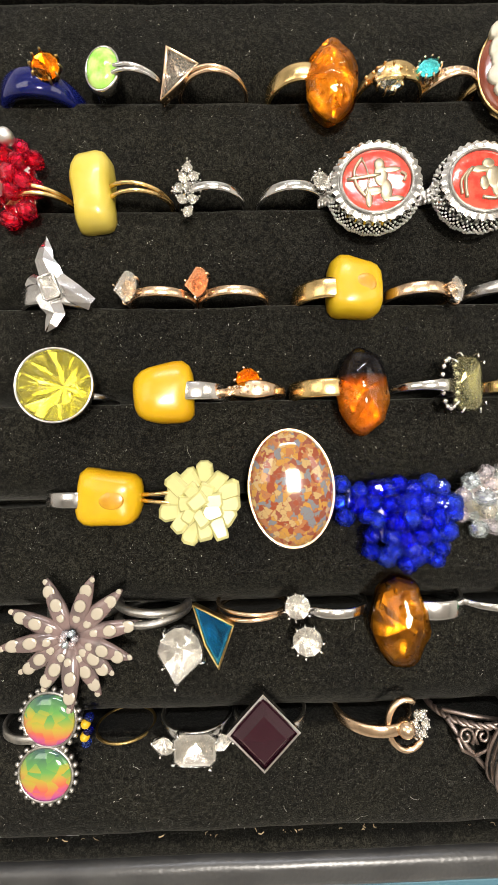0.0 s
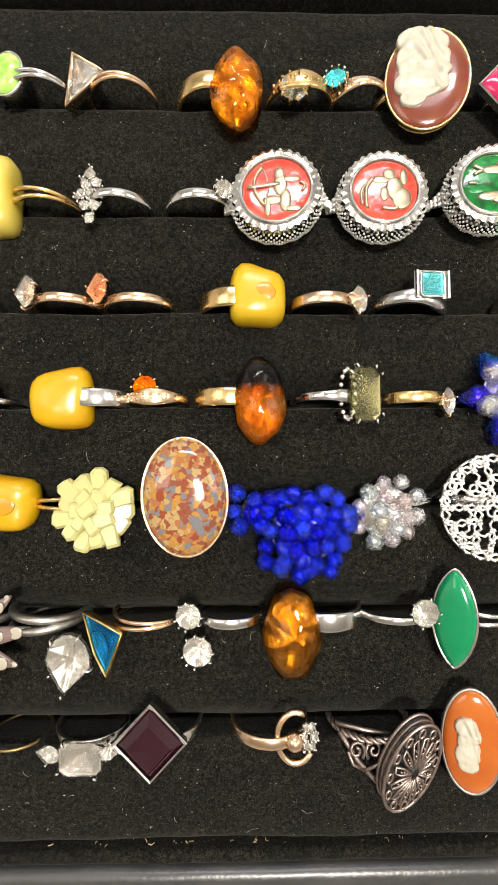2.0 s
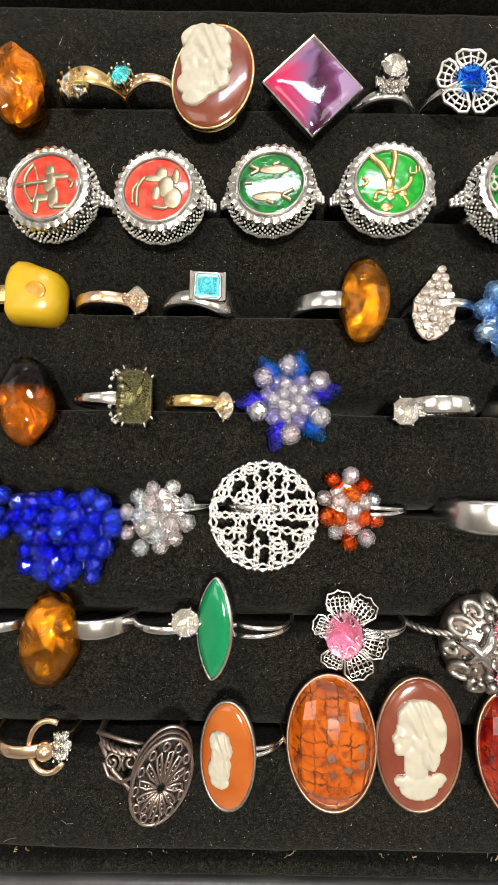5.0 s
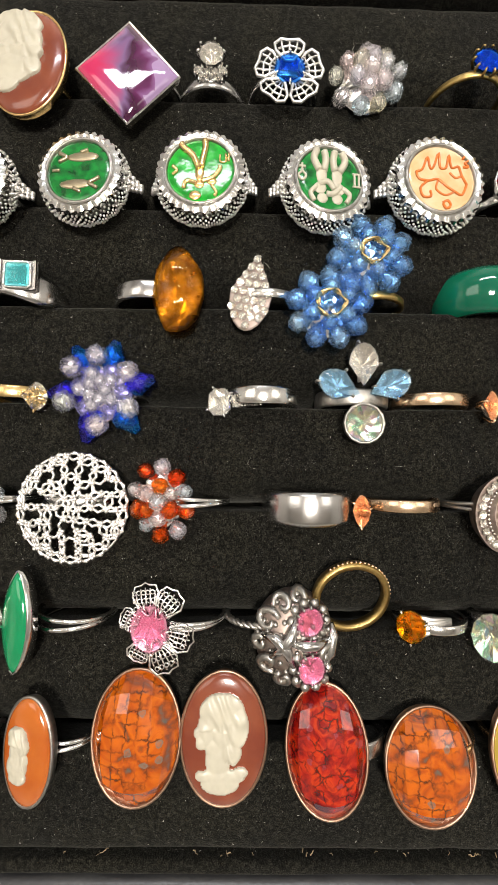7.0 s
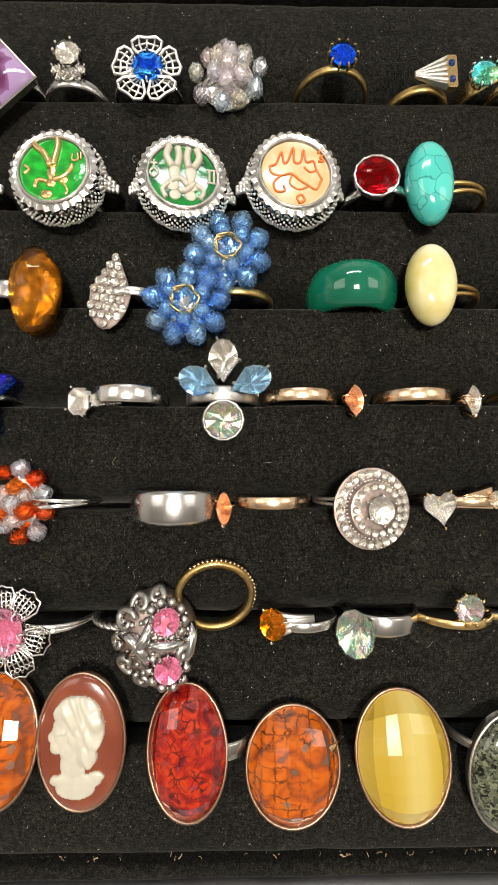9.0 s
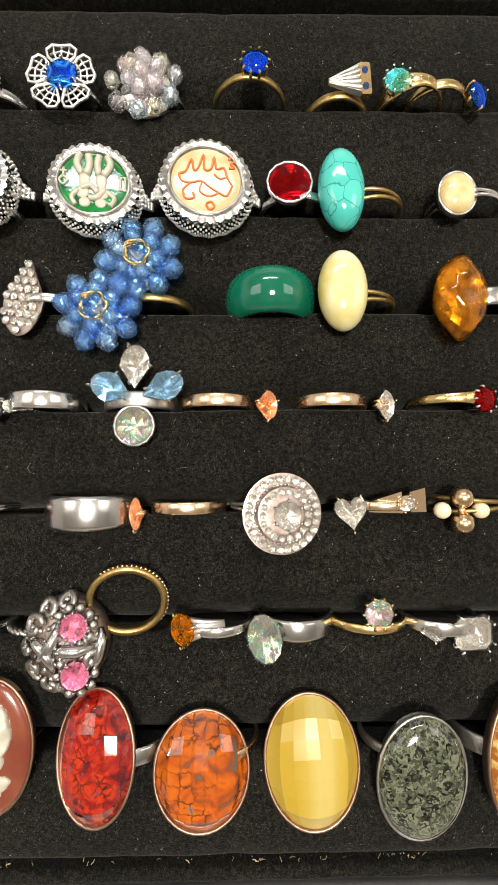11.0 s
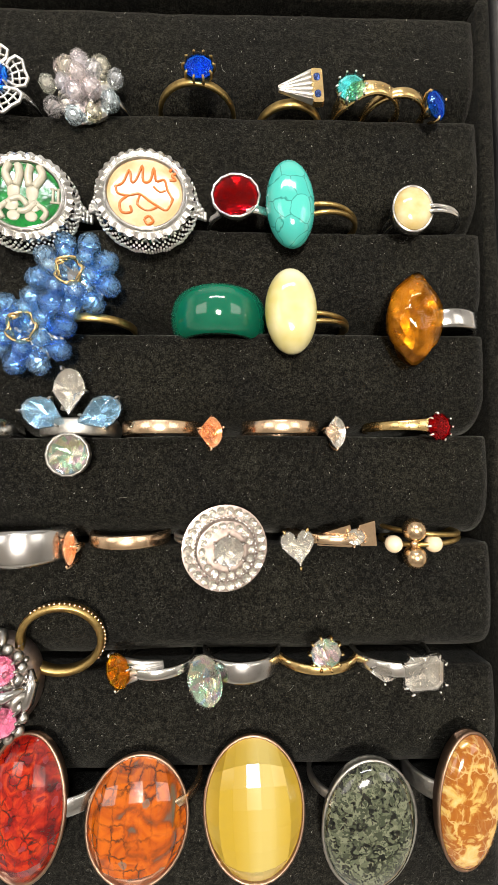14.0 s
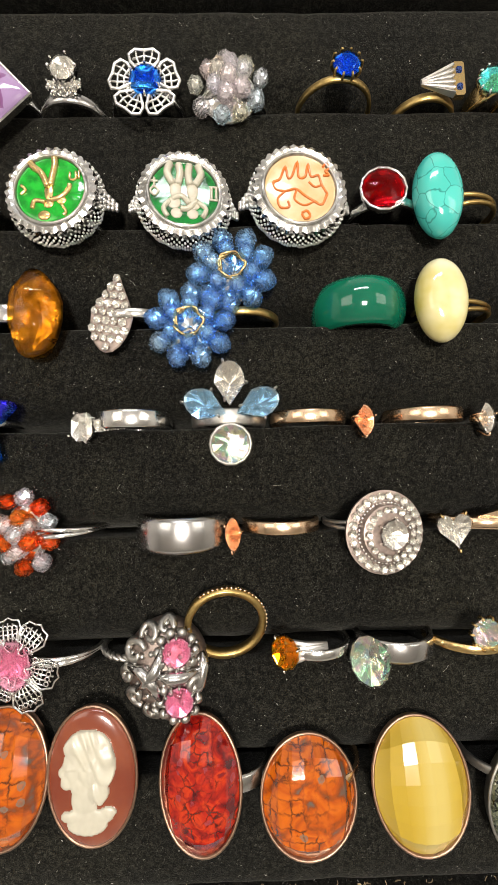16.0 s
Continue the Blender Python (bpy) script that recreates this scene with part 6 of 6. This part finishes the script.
# ---------- sixth row ----------
th = ring(-48.2, 5, "grey flower ring with polka-dotted petals")
cx, cy, cz = -46.2, -44.2, 6
rnd = random.Random(12)
for k, (deg, ln_) in enumerate(((68, 16.5), (41, 17.0), (8, 18.0), (-18, 16.5), (-42, 14), (-66, 16.5), (-88, 17.5), (-118, 14.5), (-145, 16.0), (-175, 17.0), (155, 16.5), (115, 15.5))):
    m = pose(cx, cy, cz - 0.6 + 0.25 * (k % 3), 0, 0, deg) @ pose(0, 0, 0, 0, -8 + 6 * (k % 3), 0)
    lays = []
    for q in range(9):
        f = q / 8
        w_ = 2.3 * math.sin(math.pi * min(0.98, f ** 0.8 * 0.9 + 0.08)) ** 0.7
        lays.append([(1.5 + (ln_ - 1.5) * f, w_ * math.cos(b_), 0.9 * f * (1 - f) * 3 + 0.8 * math.sin(b_) * (0.4 + w_ / 2.3)) for b_ in [j * 2 * math.pi / 12 for j in range(12)]])
    pt = part("petal", loft(lays, m), grey_petal, th, smooth=True)
    for f, s_ in ((0.27, 1.0), (0.5, 1.5), (0.76, 1.55), (0.95, 0.7)):
        zz = 0.9 * f * (1 - f) * 3 + 0.8 * (0.4 + math.sin(math.pi * (f ** 0.8 * 0.9 + 0.08)) ** 0.7) - 0.12
        part("dot", dome(oval(s_ * 1.15, s_, 14), 0.22, m @ Matrix.Translation((1.5 + (ln_ - 1.5) * f, rnd.uniform(-0.4, 0.4), zz)), 3), pale_dot, pt, smooth=True)
for k in range(6):
    glass_bead(th, "centre_bead", facet_bead, aurora, cx + 1.5 * math.cos(k * 1.05), cy + 1.5 * math.sin(k * 1.05), cz + 1.6, 1.05, 90 + k)
band(th, 5, -37.1, 1, pewter, 2.0, 2.0)
th = ring(-21.7, 5, "large clear pear-cut stone ring on a silver band")
cut_stone(th, pear(12.01, 15.73, 16), head(-19.5, -49.9, 6, 4, -4, 172), milky, foil, 2.4, 3.2, silver, 5, table=0.4)
band(th, 5, -18.6, 1, pewter, 2.2, 3.0, split=2.2)
th = ring(-11.2, 5, "dark teal kite-cut stone ring in a gold frame")
m = head(-10.8, -44.7, 5.5, 0, -10)
kite = [(4.8, 2.2), (-5.4, 6.8), (-2.4, -2.6), (0.9, -8.4)]
cut_stone(th, kite, m, deep_teal, deep_teal, 1.6, 2.0, None, wall=old_gold, table=0.45)
band(th, 5, 8.3, 1, rose, 1.2, 4.0, split=1.1)
th = ring(12.7, 5, "twin round crystal ring with a wavy engraved silver band")
for px, rr in (((10.2, -38.9, 5.5), 3.43), ((12.5, -47.6, 5.5), 4.00)):
    cut_stone(th, oval(rr, rr, 11), head(*px, 0, -6), milky, foil, 1.3, 2.2, silver, 8)
band(th, 5, 29.5, 1, silver, 2.6, 3.5, r=9.0)
cab_ring(5, 36.1, -43.2, 6.5, 14.59, 23.16, 6.0, amber_dark, "golden brown amber oval ring on a silver band", None, silver, 55.3, 1, lump=0.9, seed=14, bw=4.8, spangle=spangles_dark)
claw_ring(5, 69.8, -38.6, 6, 3.74, milky, foil, "round clear stone ring on a slim silver band", silver, silver, (54.8, 74.0), 3.5, 2.0, count=6)
th = ring(78.0, 5, "bright green pointed oval ring on a split silver band")
m = head(77.0, -39.7, 6, 0, -32, -2)
cabochon(th, marquise(9.89, 24.31, 28), m, emerald_enamel, 2.2, silver, power=0.6, base=1.5)
band(th, 5, 96.9, 1, silver, 1.3, 3.0, split=1.6)
th = ring(107.4, 5, "pink oval stone ring with silver filigree wings")
m = head(108.7, -41.0, 5.5, 0, -4)
cut_stone(th, oval(4.87, 5.85, 14), m @ Matrix.Translation((0, 0, 0.8)), pink_gem, pink_gem, 1.6, 1.8, silver, 8)
for k, deg in enumerate((98, 54, 158, -15, 245, -65)):
    ln_ = (10.8, 11.2, 8.0, 11.2, 9.0, 11.8)[k]
    bm = bmesh.new()
    w = m @ pose(0, 0, -0.4, 0, 0, deg)
    edge = [(3.0 + (ln_ - 3.0) * u, ln_ * v) for u, v in ((0, -0.04), (0.3, -0.2), (0.62, -0.31), (0.9, -0.24), (0.92, -0.1), (1.0, 0), (0.92, 0.1), (0.9, 0.24), (0.62, 0.31), (0.3, 0.2), (0, 0.04))]
    tube([w @ Vector((x, y, 0.8 * math.sin(math.pi * x / ln_))) for x, y in edge], 0.33, True, 5, bm)
    for q in range(-2, 3):
        tip = Vector((ln_ * (0.9 - 0.02 * q * q), ln_ * 0.11 * q, 0.4))
        tube([w @ Vector((3.2, 0.1 * q, 0.3)), w @ Vector((ln_ * 0.6, ln_ * 0.1 * q, 0.9)), w @ tip], 0.26, False, 5, bm)
        for f in (0.45, 0.62, 0.8):
            c_ = Vector((ln_ * f, ln_ * 0.105 * q + 0.5, 0.8))
            tube([w @ (c_ + Vector((0.55 * math.cos(b_), 0.55 * math.sin(b_), 0))) for b_ in [k_ * math.pi / 3 for k_ in range(6)]], 0.2, True, 4, bm)
    tagged(part("filigree_wing", bm, silver, th, smooth=True), kind="stuff")
band(th, 5, 126.3, 1, silver, 1.4, 3.0, split=1.0)
th = ring(144.1, 5, "tarnished silver flower dome ring with two pink stones")
cx, cy, cz = 143.5, -43.4, 5
part("dome", ball(cx + 0.6, cy, cz - 3.5, 10.0, None, 28, 16, (1, 1.14, 0.6)), dark, th, smooth=True)


def on_dome(px, py, over=0.4):
    return (cx + 0.6 + px, cy + py, cz - 3.5 + over + 6.0 * math.sqrt(max(0.02, 1 - (px / 10.4) ** 2 - (py / 11.8) ** 2)))


bm = bmesh.new()
rnd = random.Random(3)
for k in range(60):
    f, a = math.sqrt((k + 0.5) / 60), k * 2.4
    ball(*on_dome(9.9 * f * math.cos(a), 11.2 * f * math.sin(a), 0.0), 0.5 + 0.35 * rnd.random(), bm, 8, 6)
tagged(part("beading", bm, pewter, th, smooth=True), kind="stuff")
for ox, oy, rr, a0, way in ((-6.8, 4.6, 2.9, 20, 1), (-3.2, 8.6, 2.4, 200, -1), (-6.6, -5.2, 2.6, 300, -1), (-2.6, -9.2, 2.3, 120, 1), (1.6, -10.0, 1.8, 80, 1), (7.9, -9.0 + 6.4, 2.2, 250, -1), (0.4, 10.2, 2.0, 330, 1), (-8.6, -0.6, 1.7, 60, 1)):
    pts = []
    for q in range(13):
        b_ = math.radians(a0) + way * q * 0.52
        pts.append(on_dome(ox + rr * (1 - 0.062 * q) * math.cos(b_), oy + rr * (1 - 0.062 * q) * math.sin(b_), 0.7))
    part("scroll_leaf", tube(pts, [0.6, 0.8, 0.95, 1.0, 1.0, 0.95, 0.9, 0.85, 0.8, 0.7, 0.65, 0.6, 0.5], False, 7), pewter, th, smooth=True)
for line in (((-8.2, 1.6), (-5.0, 1.2), (-2.4, -1.4), (-0.6, -5.4)), ((-6.2, -3.4), (-3.4, -1.0), (-1.4, 1.6), (0.0, 6.4)), ((-1.0, 0.2), (1.8, -0.2), (4.6, -0.4), (8.6, 0.6)), ((8.8, 4.0), (9.2, 1.0), (8.4, -3.0), (6.8, -6.2))):
    part("ribbon", tube([on_dome(px, py, 1.0) for px, py in line], [0.6, 1.5, 1.5, 0.6], False, 8), steel, th, smooth=True)
for px in ((147.3, -38.4, 7.6), (147.8, -49.6, 7.6)):
    m = head(*px, 0, 8)
    for k in range(10):
        a = 2 * math.pi * k / 10
        part("flower_petal", ball(4.3 * math.cos(a), 4.4 * math.sin(a), -1.0, 1.2, None, 9, 7, (1, 1, 0.8), m), pewter, th, smooth=True)
    cut_stone(th, oval(3.5, 3.6, 12), m, pink_gem, pink_gem, 1.2, 1.6, pewter, 10)
band(th, 5, 126.9, -1, pewter, 1.6, 2.0, rope=True)
th = ring(159.2, 5, "plain worn gold ring leaning open on the velvet")
cx, cy, cz = 158.5, -33.9, 2
m = head(cx, cy, cz + 0.2, 14, 6)
prof = []
bm = bmesh.new()
RG = 9.19
rings_ = []
for k in range(64):
    a = 2 * math.pi * k / 64
    rings_.append([bm.verts.new(m @ Vector(((RG + u) * math.cos(a), (RG + u) * math.sin(a) * 0.94, v))) for u, v in ((-0.8, -1.2), (0.6, -1.3), (0.9, 0), (0.6, 1.3), (-0.8, 1.2), (-0.95, 0))])
for k in range(64):
    p, q = rings_[k], rings_[(k + 1) % 64]
    for j in range(6):
        bm.faces.new((p[j], p[(j + 1) % 6], q[(j + 1) % 6], q[j]))
part("band", bm, old_gold, th, smooth=True)
bm = bmesh.new()
for k in range(26):
    a = math.radians(-35 + 6.5 * k)
    ball((RG + 0.9) * math.cos(a), (RG + 0.9) * math.sin(a) * 0.94, 0.3, 0.42, bm, 6, 4, m=m)
part("beaded_edge", bm, rose, th, smooth=True)
th = side_stone_ring(5, 172.5, -40.3, 5, 5.0, 8.0, orange_gem, aurora_foil, "fiery orange stone ring with a fluted silver and gold shank", silver, (171.8, 189.5), -1, line=oval(4.2, 3.6, 10))
m = head(178.0, -39.9, 4, 0, 0, 8)
for k in range(4):
    part("flute", tube([m @ Vector((-5.0, -2.6 + 1.75 * k, 0.3)), m @ Vector((0, -1.3 + 0.9 * k, 0.9)), m @ Vector((5.0, -0.6 + 0.4 * k, 0.2))], [0.8, 0.7, 0.4], False, 6), white_metal, th, smooth=True)
th = ring(193.8, 5, "iridescent pointed round crystal ring on a wide steel band")
m = head(192.6, -42.6, 5.5, 0, -28)
ln = oval(4.91, 6.17, 12)
st = part("stone", loft([scaled(ln, 1, 0), scaled(ln, 0.99, 0.4), scaled(ln, 0.06, 1.2)], m), crystal, th)
part("foil", pavilion(ln, 3.0, m, 0.95, -0.2), aurora_foil, st)
band(th, 5, 210.5, 1, steel, 5.0, 3.5)
claw_ring(5, 220.7, -36.7, 6, 3.79, crystal, aurora_foil, "pale green iridescent stone ring on a gold band", gold, gold, (209.4, 231.0), 3.5, 2.2, count=12, r=10)
th = ring(241.9, 5, "large clear emerald-cut stone ring with a pear side stone")
cut_stone(th, block(10.09, 8.13, 0.2), head(243.7, -41.7, 6, 0, 6), milky, foil, 1.6, 2.6, silver, 8)
cut_stone(th, pear(4.77, 7.01, 14), head(234.6, -41.7, 5, 0, -6, 90), milky, foil, 1.1, 1.6, silver, 3, name="side_stone")
band(th, 5, 229.4, -1, silver, 3.4, 3.5)

# ---------- seventh row ----------
th = ring(-56.0, 6, "two round rainbow glass stones in scalloped silver settings")
for px in ((-52.5, -65.2, 5.5), (-53.5, -78.4, 5.5)):
    m = head(*px, 0, -3)
    cabochon(th, oval(6.72, 6.58, 32), m @ Matrix.Translation((0, 0, -1.5)), rainbow, 2.2, pewter, power=0.7)
    bm = bmesh.new()
    for k in range(22):
        a = 2 * math.pi * k / 22
        ball(7.58 * math.cos(a), 7.44 * math.sin(a), -1.6, 0.75, bm, 7, 5, m=m)
    part("scalloped_edge", bm, pewter, th, smooth=True)
band(th, 6, -67.3, -1, pewter, 2.0, 2.0)
th = ring(-38.2, 6, "thin wire ring with small blue and yellow beads")
cx, cy, cz = -43.4, -69.0, 4
for k, (dy, mat_) in enumerate(((2.6, egg), (0.9, royal), (-0.9, egg), (-2.6, royal), (3.6, royal))):
    part("bead", ball(cx + 0.6 * math.sin(2 * k), cy + dy, cz + 0.4 * math.cos(k), 1.25, None, 10, 8), mat_, th, smooth=True)
part("band", tube(arc_points(-36.0, ROWS_Y[6] - 0.5, -4.5, 7.6, 0, 360), 0.45, True, 6), old_gold, th, smooth=True)
th = ring(-17.0, 6, "bright emerald-cut crystal ring between two pear stones")
cut_stone(th, block(10.87, 8.87, 0.18), head(-16.2, -72.9, 6, 6, 0), milky, foil, 1.4, 2.2, silver, 4, table=0.6)
cut_stone(th, pear(4.86, 6.58, 14), head(-24.4, -72.2, 5, 4, -8, 80), milky, foil, 1.1, 1.6, silver, 3, name="side_stone")
cut_stone(th, pear(4.86, 6.58, 14), head(-9.4, -71.7, 5, 4, 8, -80), milky, foil, 1.1, 1.6, silver, 3, name="side_stone")
part("band", hoop(-16.9, ROWS_Y[6] + 0.6, -6.2, 9.3, 2.4, 1.1), silver, th, smooth=True)
th = ring(1.1, 6, "dark plum pyramid stone ring in a square silver frame")
m = head(0.9, -69.4, 5.5, 2, 0)
sq = [(8.58, 0), (0, 9.15), (-8.58, 0), (0, -9.15)]
part("stone", loft([scaled(sq, 0.98, -1.0), scaled(sq, 0.95, 0.2), scaled(sq, 0.62, 2.4), scaled(sq, 0.04, 3.0)], m), plum, th)
part("bezel", bezel(sq, 0.7, -2.0, 0.9, m), silver, th)
band(th, 6, 12.3, 1, silver, 3.2, 3.0)
th = ring(37.3, 6, "rose gold ring with a loop and a crystal flower")
m = head(35.7, -69.1, 5, 0, 8)
tube_ = tube([m @ Vector((1.2 + 4.6 * math.cos(a), 6.2 * math.sin(a), 0.6 * math.cos(a))) for a in [math.radians(62 + 12.5 * k) for k in range(22)]], 0.85, False, 8)
part("loop", tube_, rose, th, smooth=True)
part("ball", ball(0.8, -0.6, 0.3, 2.4, None, 16, 12, m=m), rose, th, smooth=True)
cx, cy, cz = 40.2, -68.8, 5
for k in range(6):
    a = k * math.pi / 3
    cut_stone(th, oval(1.25, 1.25, 8), head(cx + 1.3 * math.cos(a), cy + 2.6 * math.sin(a) + 0.2, cz + 0.4, 0, 22, 0), milky, foil, 0.8, 0.7, silver, 4, name="flower_stone")
band(th, 6, 20.9, -1, rose, 3.0, 3.5, r=9.8)
th = ring(62.0, 6, "dark filigree ring with a domed openwork oval face")
m = head(65.1, -75.5, 7, 14, 10, -14)
W, Hh = 6.62, 12.67
part("backing", dome(oval(W * 0.97, Hh * 0.97, 32), 1.8, m @ Matrix.Translation((0, 0, -2.6)), 6, 0.8, base=0.8), MATS["black_leatherette"], th, smooth=True)
bm = bmesh.new()
for g, zz in ((1.0, 0), (0.97, -1.6), (1.0, -3.0)):
    tube([m @ Vector((W * g * math.cos(a), Hh * g * math.sin(a), zz)) for a in [k * 2 * math.pi / 40 for k in range(40)]], 0.45, True, 6, bm)
for k in range(12):
    a = 2 * math.pi * k / 12
    pts = [(0.14, 0), (0.5, 0.17), (0.74, 0.1), (0.78, -0.08), (0.52, -0.14), (0.14, 0)]
    tube([m @ Vector((W * r_ * math.cos(a + o_), Hh * r_ * math.sin(a + o_), 1.1 * (1 - r_ * r_) + 0.1)) for r_, o_ in pts], 0.36, False, 5, bm)
    tube([m @ Vector((W * (0.85 + 0.1 * math.cos(b_)) * math.cos(a + 0.26 + 0.13 * math.sin(b_)), Hh * (0.85 + 0.1 * math.cos(b_)) * math.sin(a + 0.26 + 0.13 * math.sin(b_)), 0.3)) for b_ in [q * 2 * math.pi / 9 for q in range(9)]], 0.33, True, 5, bm)
    for q in range(4):
        r_ = 0.2 + 0.12 * q
        ball(W * r_ * math.cos(a), Hh * r_ * math.sin(a), 1.0, 0.36, bm, 6, 4, m=m)
part("openwork_face", bm, dark, th, smooth=True)
cx, cy, cz = 54.6, -73.7, 4
bm = bmesh.new()
for s in (-1, 1):
    tube([(cx + s * (2.2 + 2.3 * (1 - q / 15) * math.cos(4.0 - q * 0.75)), cy + 0.6 + 2.6 * (1 - q / 15) * math.sin(4.0 - q * 0.75), cz) for q in range(13)], 0.45, False, 6, bm)
    tube([(cx + s * 4.4, cy + 0.4, cz), (cx + s * 3.2, cy - 2.8, cz), (cx, cy - 4.6, cz - 0.3)], 0.45, False, 6, bm)
tube([(cx - 6, cy + 4, cz - 2), (cx - 2, cy - 2, cz - 0.5), (cx + 3, cy - 8, cz - 1.5), (cx + 6, cy - 11, cz - 3)], 0.7, False, 6, bm)
tube([(cx - 7, cy + 6, cz - 2.5), (cx, cy + 5, cz - 1), (cx + 7, cy + 4, cz - 0.5)], 0.6, False, 6, bm)
part("shoulder_scroll", bm, dark, th, smooth=True)
band(th, 6, 47.2, -1, dark, 1.6, 3.0, rope=True, r=10.5)
cameo_ring(6, 80.7, -70.0, 6.5, 13.45, 25.20, rust_shell, "rust orange oval cameo ring on a split silver band", pewter, ty=-16, rot=-2, masses=SMALL, metal_=silver, end=95.6, split=1.4)
cab_ring(6, 106.0, -66.8, 6.2, 21.03, 29.3, 4.6, jasper, "large facetted orange millefiori glass ring in gold", bezel_gold, rose, 113.2, 1, facet=True, power=0.75, tx=-9, ty=-3)
cameo_ring(6, 127.1, -66.7, 6.2, 20.33, 31.34, brown_shell, "large brown oval cameo ring with an ivory relief", bezel_gold)
cab_ring(6, 152.0, -69.6, 6.2, 18.94, 29.0, 4.6, red_jasper, "large facetted red millefiori glass ring in gold", bezel_gold, steel, 168.6, 1, facet=True, power=0.75, ty=-8, rot=3, tx=-9, bw=4.2, top=3.0)
cab_ring(6, 177.4, -73.2, 6.2, 22.15, 25.5, 4.6, jasper, "facetted orange millefiori glass ring in a gold bezel", bezel_gold, rose, 190.8, 1, facet=True, power=0.75, tx=-9, ty=4)
cab_ring(6, 203.9, -71.4, 6.2, 22.29, 28.8, 4.6, cats_eye, "large yellow cat's-eye oval ring in a rose gold bezel", bezel_gold, rose, 213.7, 1, facet=True, power=0.75, tx=-9, rot=2)
cab_ring(6, 230.3, -75.4, 6.2, 21.17, 28.32, 3.6, moss, "mottled grey-green stone oval ring in a dark bezel", pewter, pewter, 218.1, -1, rot=-8, power=0.5)
cab_ring(6, 253.6, -70.8, 6.2, 15.98, 30.00, 3.6, honey, "marbled honey amber oval ring in a gold bezel", bezel_gold, pewter, 242.6, -1, ty=12, rot=-5, power=0.6, bw=4.5, top=2.5)
